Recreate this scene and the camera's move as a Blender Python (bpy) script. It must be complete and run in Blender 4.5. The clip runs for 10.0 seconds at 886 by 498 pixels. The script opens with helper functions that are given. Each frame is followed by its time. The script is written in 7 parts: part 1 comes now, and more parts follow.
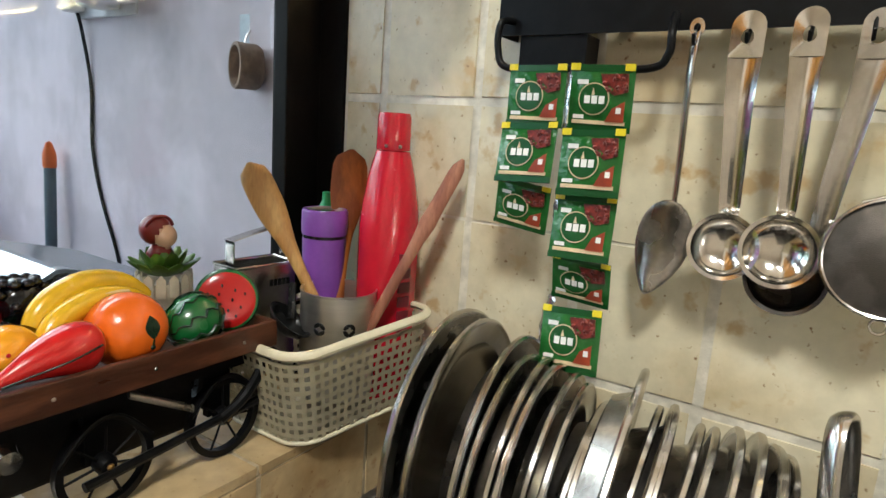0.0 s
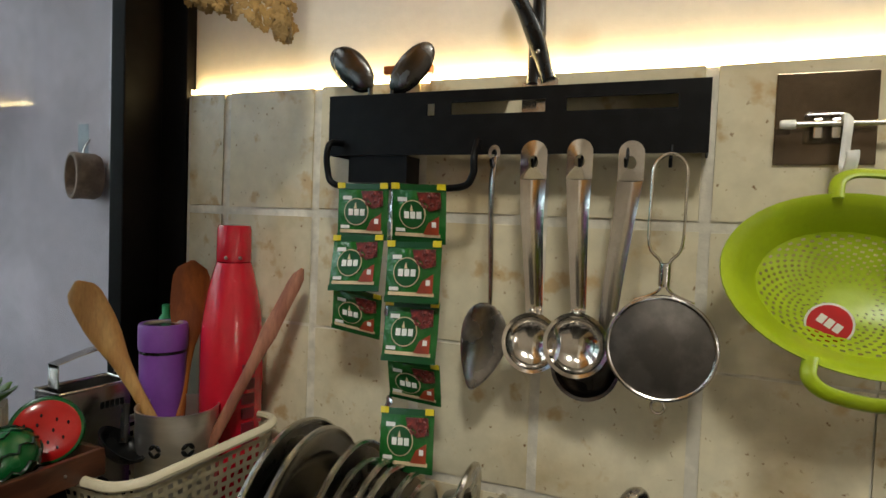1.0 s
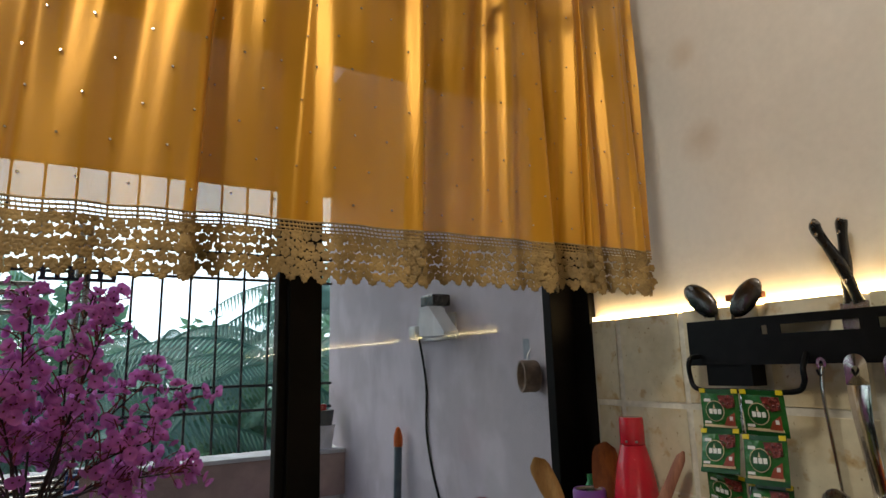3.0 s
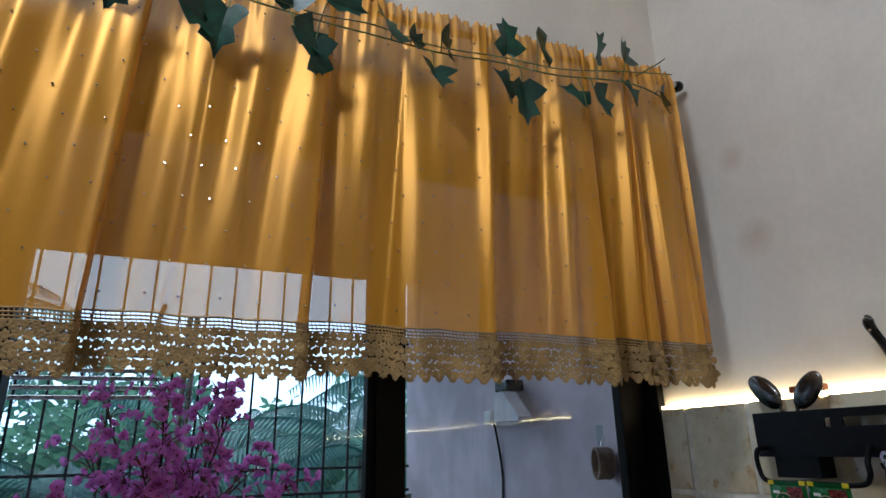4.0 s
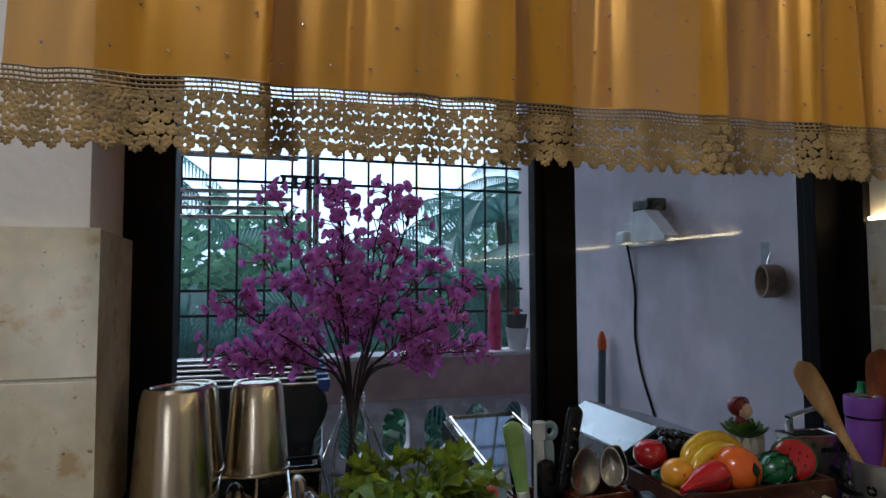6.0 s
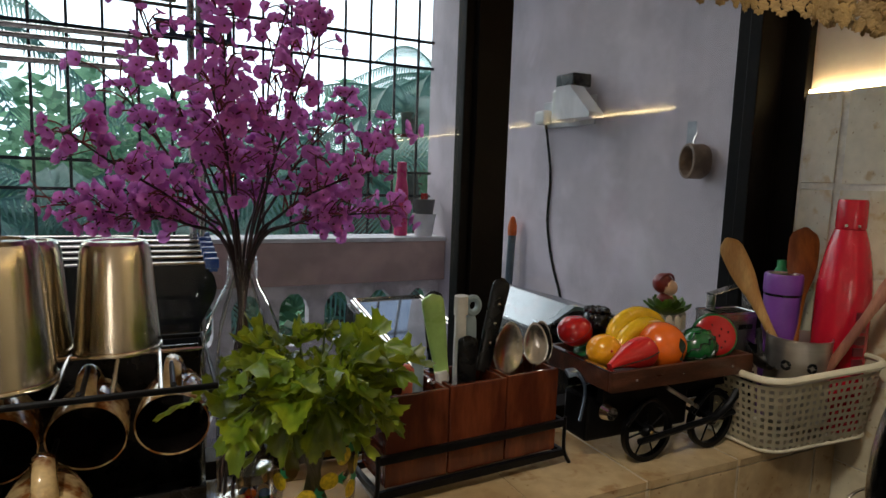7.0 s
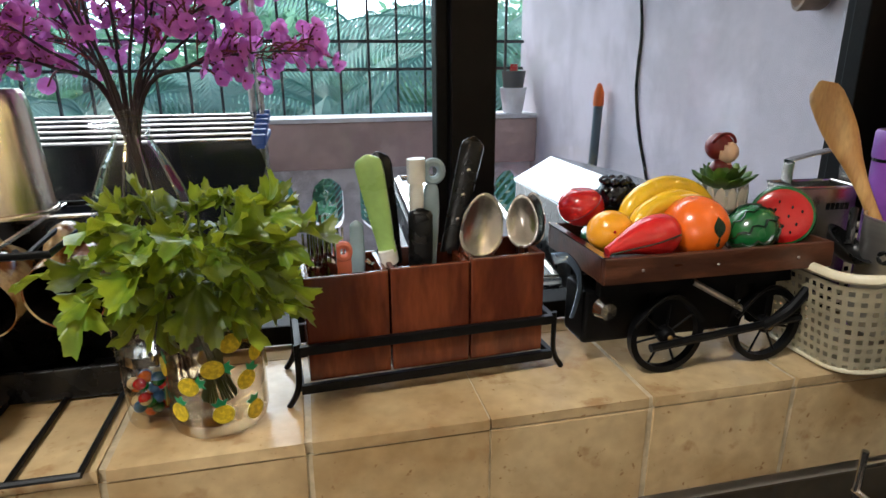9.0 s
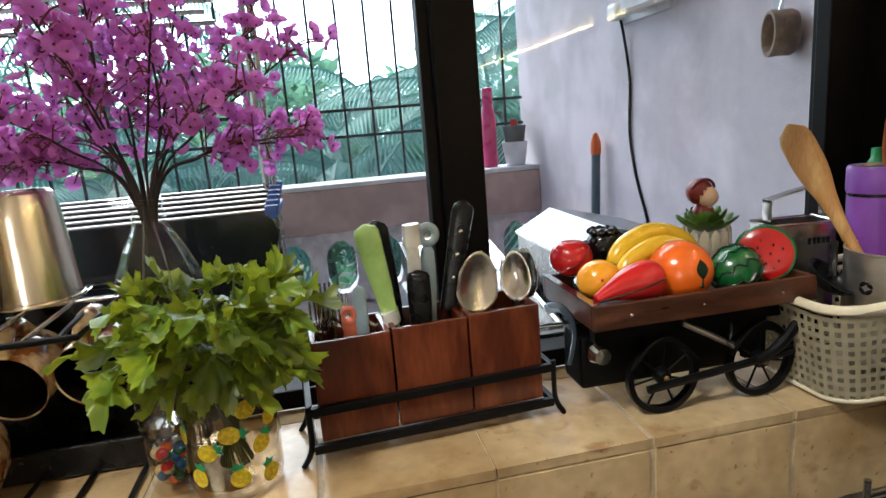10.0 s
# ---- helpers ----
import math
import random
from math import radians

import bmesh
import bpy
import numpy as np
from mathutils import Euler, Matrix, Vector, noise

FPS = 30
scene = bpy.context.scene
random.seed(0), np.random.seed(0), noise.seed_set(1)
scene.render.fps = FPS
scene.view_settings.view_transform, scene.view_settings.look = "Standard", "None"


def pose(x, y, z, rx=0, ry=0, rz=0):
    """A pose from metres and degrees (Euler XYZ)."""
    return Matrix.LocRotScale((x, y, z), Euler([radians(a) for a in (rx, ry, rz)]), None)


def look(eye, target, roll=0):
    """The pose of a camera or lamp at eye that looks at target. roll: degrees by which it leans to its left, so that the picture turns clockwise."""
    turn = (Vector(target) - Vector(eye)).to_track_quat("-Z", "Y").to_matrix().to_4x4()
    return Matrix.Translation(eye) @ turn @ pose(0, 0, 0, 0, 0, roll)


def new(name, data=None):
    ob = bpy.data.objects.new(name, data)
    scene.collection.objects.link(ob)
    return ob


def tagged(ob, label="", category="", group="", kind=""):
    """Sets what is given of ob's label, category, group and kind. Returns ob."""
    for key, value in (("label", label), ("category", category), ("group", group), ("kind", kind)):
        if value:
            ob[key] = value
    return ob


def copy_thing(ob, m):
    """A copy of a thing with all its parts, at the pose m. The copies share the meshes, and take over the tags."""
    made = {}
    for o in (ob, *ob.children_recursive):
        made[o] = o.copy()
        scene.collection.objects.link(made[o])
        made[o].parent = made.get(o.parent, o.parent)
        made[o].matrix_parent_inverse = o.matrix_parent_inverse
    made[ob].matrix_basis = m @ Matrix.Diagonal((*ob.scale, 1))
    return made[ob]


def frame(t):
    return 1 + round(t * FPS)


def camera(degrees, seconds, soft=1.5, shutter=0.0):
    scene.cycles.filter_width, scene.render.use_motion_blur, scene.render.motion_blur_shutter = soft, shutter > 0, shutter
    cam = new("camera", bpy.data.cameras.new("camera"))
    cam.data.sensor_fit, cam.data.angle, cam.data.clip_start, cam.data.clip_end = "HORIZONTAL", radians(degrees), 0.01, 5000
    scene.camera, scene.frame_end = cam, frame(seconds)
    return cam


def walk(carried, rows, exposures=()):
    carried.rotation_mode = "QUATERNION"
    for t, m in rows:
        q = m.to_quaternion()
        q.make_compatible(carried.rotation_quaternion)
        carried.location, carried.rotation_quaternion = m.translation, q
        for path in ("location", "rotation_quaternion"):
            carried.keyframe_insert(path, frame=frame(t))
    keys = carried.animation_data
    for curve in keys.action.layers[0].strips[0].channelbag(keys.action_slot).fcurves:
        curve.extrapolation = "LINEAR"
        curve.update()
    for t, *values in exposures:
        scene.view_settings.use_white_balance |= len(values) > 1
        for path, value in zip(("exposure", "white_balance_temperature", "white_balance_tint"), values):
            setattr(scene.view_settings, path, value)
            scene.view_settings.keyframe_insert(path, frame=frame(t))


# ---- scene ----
cam = camera(72.5, 10.0)
PATH = [
    (0, (-0.5586, -0.4118, 1.2743), (1.0918, 0.6547, 0.9016), 4.00),
    (0.5, (-0.5613, -0.4341, 1.2885), (1.2244, 0.4358, 1.0547), 4.17),
    (1, (-0.5634, -0.4634, 1.3037), (1.2863, 0.2921, 1.2174), 2.18),
    (1.5, (-0.6190, -0.4950, 1.3056), (1.1932, 0.3506, 1.2751), 2.34),
    (2, (-0.6989, -0.5293, 1.3459), (0.8718, 0.7020, 1.4766), 0.85),
    (2.5, (-0.7275, -0.6091, 1.3686), (0.4980, 0.9532, 1.6081), -1.39),
    (3.8, (-0.8116, -0.7491, 1.3789), (0.0080, 0.9761, 1.9722), -0.69),
    (4, (-0.8128, -0.7678, 1.3825), (-0.0426, 0.9670, 2.0128), -0.97),
    (4.5, (-0.8254, -0.8012, 1.3944), (-0.1269, 0.9018, 2.1765), -1.30),
    (5, (-0.8469, -0.7827, 1.3707), (-0.3366, 1.0603, 1.9563), -0.89),
    (5.2, (-0.8594, -0.7455, 1.3579), (-0.3686, 1.1446, 1.7896), -0.45),
    (6.3, (-0.9062, -0.5719, 1.3438), (-0.2620, 1.3214, 1.3596), -0.90),
    (6.5, (-0.9047, -0.5371, 1.3215), (-0.1572, 1.3169, 1.2584), -0.43),
    (7, (-0.8791, -0.4956, 1.2999), (-0.0150, 1.2937, 1.0726), 1.97),
    (7.5, (-0.7660, -0.4767, 1.2775), (-0.2004, 1.4075, 0.9170), 2.93),
    (8, (-0.7054, -0.4519, 1.2607), (-0.2697, 1.4512, 0.8264), 1.25),
    (8.5, (-0.6781, -0.4414, 1.2535), (-0.2645, 1.4571, 0.7792), 1.05),
    (9, (-0.6556, -0.4350, 1.2514), (-0.2433, 1.4318, 0.6641), -0.36),
    (9.5, (-0.6458, -0.4486, 1.2599), (-0.2786, 1.4332, 0.6908), -2.18),
    (10, (-0.6408, -0.4717, 1.2664), (-0.2740, 1.4493, 0.8479), -4.58),
]
EXPOSURES = [(0.0, 0.97, 5900, 4), (0.5, 0.78, 6000, 4), (1.0, 0.12, 6200, 4), (1.5, -0.32, 6600, 5), (2.0, -0.28, 6900, 6), (2.5, -0.30, 6800, 8), (4.0, -0.62, 5100, 8), (4.5, -0.68, 4650, 8), (5.2, -0.76, 4650, 8), (6.4, -0.75, 5800, 10), (7.0, -0.22, 6400, 10), (7.6, 0.45, 6200, 8), (8.5, 0.78, 6050, 8), (9.3, 0.98, 5900, 8), (10.0, 0.94, 5950, 8)]
walk(cam, [(t, look(eye, target, roll)) for t, eye, target, roll in PATH], EXPOSURES)

# ---- daylight and room lights ----
world = bpy.data.worlds.new("world")
scene.world = world
world.use_nodes = True
wn = world.node_tree
sky = wn.nodes.new("ShaderNodeTexSky")
sky.sky_type, sky.sun_disc = "NISHITA", False
sky.sun_elevation, sky.sun_rotation = radians(38), radians(-17)
sky.air_density, sky.dust_density = 1.0, 1.2
wn.nodes["Background"].inputs["Strength"].default_value = 0.15
wn.links.new(sky.outputs["Color"], wn.nodes["Background"].inputs["Color"])


def lamp(name, kind, matrix, energy, color, **kw):
    data = bpy.data.lights.new(name, kind)
    data.energy, data.color = energy, color
    for key, value in kw.items():
        if key == "angle":
            data.angle = value
        if key == "size":
            data.size = value
        if key == "size_y":
            data.shape, data.size_y = "RECTANGLE", value
        if key == "radius":
            data.shadow_soft_size = value
    ob = new(name, data)
    ob.matrix_basis = matrix
    return ob


lamp("sun", "SUN", look((-1.2, 4, 3.4), (0, 0, 0)), 3.4, (1, 0.97, 0.93), angle=radians(60))
lamp("ceiling_light", "AREA", look((-1.42, -0.78, 2.66), (-0.6, -0.5, 0.9)), 20.5, (1, 0.93, 0.83), size=0.28, size_y=0.28)
lamp("tube_light", "AREA", look((-1.2, -0.09, 2.5), (-0.8, -0.7, 1.2)), 2.0, (1, 0.97, 0.94), size=0.6, size_y=0.12)

# ---- materials ----


def mat(name, color, rough=0.5, metal=0.0, var=0.12, scale=18.0, bump=0.1, fine=220.0, spec=0.5, hue=0.0, second=None, mask=(0.45, 0.62), stretch=(1, 1, 1), rvar=0.12, coat=0.0, spots=None, dots=None):
    """A surface with mottling at two scales, a fine bump and uneven gloss."""
    m = bpy.data.materials.new(name)
    m.use_nodes = True
    nt = m.node_tree
    n, l = nt.nodes, nt.links
    p = n["Principled BSDF"]
    tc, mp = n.new("ShaderNodeTexCoord"), n.new("ShaderNodeMapping")
    mp.inputs["Scale"].default_value = stretch
    l.new(tc.outputs["Object"], mp.inputs["Vector"])
    big, small = n.new("ShaderNodeTexNoise"), n.new("ShaderNodeTexNoise")
    big.inputs["Scale"].default_value, small.inputs["Scale"].default_value = scale, fine
    big.inputs["Detail"].default_value, small.inputs["Detail"].default_value = 5, 3
    l.new(mp.outputs["Vector"], big.inputs["Vector"])
    l.new(mp.outputs["Vector"], small.inputs["Vector"])
    ramp = n.new("ShaderNodeValToRGB")
    ramp.color_ramp.elements[0].position, ramp.color_ramp.elements[1].position = mask
    c = Vector(color)
    lo = Vector(second) if second else c * (1 - var)
    ramp.color_ramp.elements[0].color = (*lo, 1)
    ramp.color_ramp.elements[1].color = (*(c if second else c * (1 + var * 0.6)), 1)
    l.new(big.outputs["Fac"], ramp.inputs["Fac"])
    mul = n.new("ShaderNodeMix")
    mul.data_type, mul.blend_type = "RGBA", "MULTIPLY"
    mul.inputs["Factor"].default_value = min(1.0, var * 1.6)
    l.new(ramp.outputs["Color"], mul.inputs["A"])
    l.new(small.outputs["Fac"], mul.inputs["B"])
    out = mul.outputs["Result"]
    for amount, size_, edge in ((spots, 34.0, 0.60), (dots, 150.0, 0.66)):
        if amount:
            sn, sr, sm = n.new("ShaderNodeTexNoise"), n.new("ShaderNodeMapRange"), n.new("ShaderNodeMix")
            sn.inputs["Scale"].default_value, sn.inputs["Detail"].default_value = size_, 4
            l.new(mp.outputs["Vector"], sn.inputs["Vector"])
            sr.inputs["From Min"].default_value, sr.inputs["From Max"].default_value = edge, edge + 0.1
            l.new(sn.outputs["Fac"], sr.inputs["Value"])
            sm.data_type = "RGBA"
            sm.inputs["B"].default_value = (*amount, 1)
            l.new(sr.outputs["Result"], sm.inputs["Factor"])
            l.new(out, sm.inputs["A"])
            out = sm.outputs["Result"]
    if hue:
        info, hs = n.new("ShaderNodeObjectInfo"), n.new("ShaderNodeHueSaturation")
        mr = n.new("ShaderNodeMapRange")
        mr.inputs["To Min"].default_value, mr.inputs["To Max"].default_value = 1 - hue, 1 + hue
        l.new(info.outputs["Random"], mr.inputs["Value"])
        l.new(mr.outputs["Result"], hs.inputs["Value"])
        l.new(out, hs.inputs["Color"])
        out = hs.outputs["Color"]
    l.new(out, p.inputs["Base Color"])
    rr = n.new("ShaderNodeMapRange")
    rr.inputs["To Min"].default_value, rr.inputs["To Max"].default_value = max(0.02, rough - rvar), min(1, rough + rvar)
    l.new(big.outputs["Fac"], rr.inputs["Value"])
    l.new(rr.outputs["Result"], p.inputs["Roughness"])
    p.inputs["Metallic"].default_value = metal
    p.inputs["Specular IOR Level"].default_value = spec
    p.inputs["Coat Weight"].default_value = coat
    if bump:
        bp = n.new("ShaderNodeBump")
        bp.inputs["Strength"].default_value, bp.inputs["Distance"].default_value = bump, 0.002
        l.new(small.outputs["Fac"], bp.inputs["Height"])
        l.new(bp.outputs["Normal"], p.inputs["Normal"])
    return m


def clear(name, tint=(1, 1, 1), ior=1.45, strength=1.0):
    """Thin clear glass: see-through, with a gloss that grows at a slant."""
    m = bpy.data.materials.new(name)
    m.use_nodes = True
    n, l = m.node_tree.nodes, m.node_tree.links
    n.remove(n["Principled BSDF"])
    tr, gl, lw, mx = n.new("ShaderNodeBsdfTransparent"), n.new("ShaderNodeBsdfGlossy"), n.new("ShaderNodeLayerWeight"), n.new("ShaderNodeMixShader")
    pw, ma = n.new("ShaderNodeMath"), n.new("ShaderNodeMath")
    tr.inputs["Color"].default_value = (*tint, 1)
    gl.inputs["Roughness"].default_value = 0.02
    lw.inputs["Blend"].default_value = 0.5
    pw.operation, ma.operation = "POWER", "MULTIPLY_ADD"
    pw.inputs[1].default_value = 4.0
    f0 = ((ior - 1) / (ior + 1)) ** 2
    ma.inputs[1].default_value, ma.inputs[2].default_value = (1 - f0) * strength, f0
    l.new(lw.outputs["Facing"], pw.inputs[0])
    l.new(pw.outputs["Value"], ma.inputs[0])
    l.new(ma.outputs["Value"], mx.inputs["Fac"])
    l.new(tr.outputs["BSDF"], mx.inputs[1])
    l.new(gl.outputs["BSDF"], mx.inputs[2])
    l.new(mx.outputs["Shader"], n["Material Output"].inputs["Surface"])
    return m


def glow(name, color, strength):
    m = bpy.data.materials.new(name)
    m.use_nodes = True
    p = m.node_tree.nodes["Principled BSDF"]
    p.inputs["Base Color"].default_value = (*color, 1)
    p.inputs["Emission Color"].default_value = (*color, 1)
    p.inputs["Emission Strength"].default_value = strength
    return m


def sheer(name, color, through_, rough, gloss, scale=60):
    """Cloth that lets some light straight through and some as a glow, with a satin gloss."""
    m = bpy.data.materials.new(name)
    m.use_nodes = True
    n, l = m.node_tree.nodes, m.node_tree.links
    p = n["Principled BSDF"]
    p.inputs["Base Color"].default_value = (*color, 1)
    p.inputs["Roughness"].default_value = rough
    p.inputs["Specular IOR Level"].default_value = gloss
    p.inputs["Sheen Weight"].default_value = 0.15
    p.inputs["Metallic"].default_value = 0.36
    tl, tr = n.new("ShaderNodeBsdfTranslucent"), n.new("ShaderNodeBsdfTransparent")
    tl.inputs["Color"].default_value = (*color, 1)
    tr.inputs["Color"].default_value = (1, 0.97, 0.90, 1)
    a, b = n.new("ShaderNodeMixShader"), n.new("ShaderNodeMixShader")
    a.inputs["Fac"].default_value, b.inputs["Fac"].default_value = 0.20, through_
    l.new(p.outputs["BSDF"], a.inputs[1])
    l.new(tl.outputs["BSDF"], a.inputs[2])
    l.new(a.outputs["Shader"], b.inputs[1])
    l.new(tr.outputs["BSDF"], b.inputs[2])
    l.new(b.outputs["Shader"], n["Material Output"].inputs["Surface"])
    tx, bp = n.new("ShaderNodeTexNoise"), n.new("ShaderNodeBump")
    tx.inputs["Scale"].default_value = scale
    bp.inputs["Strength"].default_value, bp.inputs["Distance"].default_value = 0.15, 0.002
    l.new(tx.outputs["Fac"], bp.inputs["Height"])
    l.new(bp.outputs["Normal"], p.inputs["Normal"])
    return m


PLASTER = mat("cream_plaster", (0.74, 0.68, 0.60), 0.6, var=0.07, scale=5, bump=0.25, fine=90)
MAUVE = mat("mauve_plaster", (0.69, 0.605, 0.65), 0.75, var=0.14, scale=6, bump=0.4, fine=60)
STONE = mat("stone_print_tile", (0.73, 0.655, 0.46), 0.2, var=0.2, scale=10, bump=0.12, fine=60, hue=0.06, second=(0.56, 0.45, 0.27), mask=(0.28, 0.50), spec=0.6, spots=(0.47, 0.34, 0.18), dots=(0.20, 0.11, 0.05))
SILLSTONE = mat("warm_sill_tile", (0.62, 0.46, 0.25), 0.22, var=0.25, scale=9, bump=0.12, fine=60, hue=0.07, second=(0.40, 0.25, 0.11), mask=(0.30, 0.58), spec=0.6, spots=(0.34, 0.21, 0.10), dots=(0.25, 0.14, 0.06))
GROUT = mat("pale_joint", (0.74, 0.69, 0.57), 0.2, var=0.15, scale=30, bump=0.5, fine=120)
GRANITE = mat("black_granite", (0.012, 0.012, 0.013), 0.12, var=0.4, scale=120, bump=0.02, fine=500)
FRAME = mat("black_window_frame", (0.008, 0.0068, 0.0062), 0.52, spec=0.10, var=0.3, scale=14, bump=0.08, fine=160)
CEMENT = mat("brown_cement_paint", (0.56, 0.39, 0.36), 0.8, var=0.15, scale=9, bump=0.4, fine=80)
PALEWALL = mat("white_ledge_paint", (0.82, 0.81, 0.82), 0.7, var=0.15, scale=12, bump=0.3, fine=90)
JALI = mat("grey_jali_cement", (0.80, 0.75, 0.78), 0.8, var=0.2, scale=16, bump=0.4, fine=90)
IRON = mat("dark_iron", (0.03, 0.035, 0.04), 0.5, 0.3, var=0.3, scale=40, bump=0.2)
FLOOR = mat("grey_floor", (0.35, 0.33, 0.31), 0.5, var=0.2, scale=6, bump=0.2)
BALCONY = mat("pale_balcony_tile", (0.60, 0.56, 0.55), 0.35, var=0.15, scale=6, bump=0.1)
SILLGROUT = mat("sandy_joint", (0.56, 0.45, 0.29), 0.35, var=0.2, scale=30, bump=0.4, fine=120)
GLASS = clear("window_glass", (0.95, 0.98, 0.98), 1.36)
VASEGLASS = clear("pressed_glass", (0.97, 0.98, 0.98), 1.5)
RIDGEGLASS = clear("thick_glass_edge", (0.80, 0.83, 0.84), 2.6)
JARGLASS = clear("amber_tinted_glass", (0.86, 0.80, 0.70), 1.5, 0.8)
CLEAR = clear("clear_glass", (0.955, 0.955, 0.935), 1.4, 0.6)
BLACKMETAL = mat("black_powder_metal", (0.005, 0.005, 0.0055), 0.40, 0.0, spec=0.16, var=0.3, scale=60, bump=0.03, fine=500)
BLACKPLASTIC = mat("black_plastic", (0.007, 0.007, 0.007), 0.28, spec=0.28, var=0.2, scale=50, bump=0.05)
STEEL = mat("brushed_steel", (0.62, 0.59, 0.55), 0.22, 1.0, var=0.15, scale=26, bump=0.05, fine=300)
STEELBRIGHT = mat("polished_steel", (0.72, 0.69, 0.64), 0.12, 1.0, var=0.1, scale=20, bump=0.02)
BRUSHED = mat("bright_brushed_steel", (0.70, 0.67, 0.62), 0.31, 0.95, rvar=0.04, var=0.06, scale=20, bump=0.08, fine=260, stretch=(1, 1, 8))
STEELDARK = mat("dull_steel", (0.56, 0.53, 0.49), 0.28, 1.0, var=0.25, scale=24, bump=0.06, fine=260)
DARKSTEEL = mat("dark_steel", (0.16, 0.15, 0.14), 0.25, 1.0, var=0.25, scale=30, bump=0.05)
WOODLIGHT = mat("light_wood", (0.62, 0.38, 0.13), 0.45, var=0.3, scale=9, bump=0.2, fine=70, stretch=(6, 6, 1), second=(0.48, 0.25, 0.075))
WOODRED = mat("reddish_wood", (0.34, 0.105, 0.018), 0.5, spec=0.25, var=0.2, scale=9, bump=0.2, fine=70, stretch=(6, 6, 1), second=(0.20, 0.055, 0.013))
WOODPINK = mat("pinkish_wood", (0.40, 0.17, 0.10), 0.55, spec=0.25, var=0.3, scale=9, bump=0.2, fine=70, stretch=(6, 6, 1), second=(0.27, 0.10, 0.06))
WOODBOX = mat("mahogany_box", (0.18, 0.042, 0.015), 0.22, var=0.3, scale=14, bump=0.1, fine=90, stretch=(3, 3, 0.6), second=(0.10, 0.021, 0.009))
WOODCART = mat("dark_cart_wood", (0.12, 0.042, 0.02), 0.32, var=0.4, scale=12, bump=0.2, fine=80, stretch=(1, 5, 5), second=(0.06, 0.02, 0.01))
IVORY = mat("ivory_plastic", (0.64, 0.58, 0.41), 0.4, var=0.08, scale=20, bump=0.05)
CURTAIN = sheer("golden_satin", (0.64, 0.30, 0.013), 0.165, 0.39, 0.45)
LACE = mat("golden_lace", (0.43, 0.275, 0.095), 0.7, var=0.25, scale=40, bump=0.5, fine=400)
LEAFDARK = mat("dark_ivy_leaf", (0.012, 0.075, 0.045), 0.42, var=0.35, scale=50, bump=0.3, fine=180, hue=0.25)
LEAFGREEN = mat("bright_leaf", (0.29, 0.37, 0.020), 0.34, var=0.35, scale=42, bump=0.5, fine=150, hue=0.55, second=(0.09, 0.165, 0.012))
STEM = mat("green_stem", (0.12, 0.17, 0.04), 0.5, var=0.2)
BRANCH = mat("dark_branch", (0.028, 0.008, 0.010), 0.5, var=0.3, scale=60, bump=0.3)
TWIG = mat("red_twig", (0.22, 0.03, 0.03), 0.45, var=0.3, scale=60)
PETAL = mat("magenta_petal", (0.70, 0.24, 0.72), 0.5, var=0.15, scale=60, bump=0.2, hue=0.2, second=(0.56, 0.13, 0.55))
CLOTH = mat("black_cloth", (0.008, 0.008, 0.012), 0.9, var=0.3, scale=30, bump=0.5)
BLUE = mat("blue_plastic", (0.02, 0.09, 0.35), 0.4, var=0.15)
# garden greens made pale and bluish: the haze is mixed into the leaf colours
TREE1 = mat("hazed_leaf", (0.22, 0.42, 0.31), 0.6, var=0.3, scale=1.5, bump=0, second=(0.09, 0.22, 0.19), mask=(0.35, 0.65))
TREE2 = mat("hazed_palm_leaf", (0.28, 0.50, 0.44), 0.5, var=0.3, scale=2.5, bump=0, second=(0.12, 0.28, 0.25), mask=(0.35, 0.65))
BARK = mat("palm_bark", (0.22, 0.20, 0.18), 0.8, var=0.3, scale=6, bump=0.4)
SOIL = mat("green_ground", (0.06, 0.09, 0.03), 0.9, var=0.4, scale=0.8, bump=0)


def thin(m, color, amount):
    """Lets part of the light glow through a leaf or petal."""
    n, l = m.node_tree.nodes, m.node_tree.links
    tl, mx = n.new("ShaderNodeBsdfTranslucent"), n.new("ShaderNodeMixShader")
    tl.inputs["Color"].default_value = (*color, 1)
    mx.inputs["Fac"].default_value = amount
    l.new(n["Principled BSDF"].outputs["BSDF"], mx.inputs[1])
    l.new(tl.outputs["BSDF"], mx.inputs[2])
    l.new(mx.outputs["Shader"], n["Material Output"].inputs["Surface"])
    return m


thin(LEAFGREEN, (0.50, 0.56, 0.03), 0.30)
thin(PETAL, (0.85, 0.34, 0.82), 0.48)
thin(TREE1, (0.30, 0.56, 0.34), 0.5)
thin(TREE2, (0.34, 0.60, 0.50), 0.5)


def paint(name, color, rough=0.3, **kw):
    return mat(name, color, rough, **{"var": 0.1, "scale": 30, "bump": 0.04, **kw})


# ---- mesh helpers ----


def box(x0, x1, y0, y1, z0, z1, bevel=0.0, bm=None):
    bm = bm or bmesh.new()
    r = bmesh.ops.create_cube(bm, size=1)
    m = Matrix.Translation(((x0 + x1) / 2, (y0 + y1) / 2, (z0 + z1) / 2)) @ Matrix.Diagonal((abs(x1 - x0), abs(y1 - y0), abs(z1 - z0), 1))
    bmesh.ops.transform(bm, matrix=m, verts=r["verts"])
    if bevel:
        edges = list({e for v in r["verts"] for e in v.link_edges})
        bmesh.ops.bevel(bm, geom=edges, offset=bevel, segments=2, affect="EDGES", profile=0.6)
    return bm


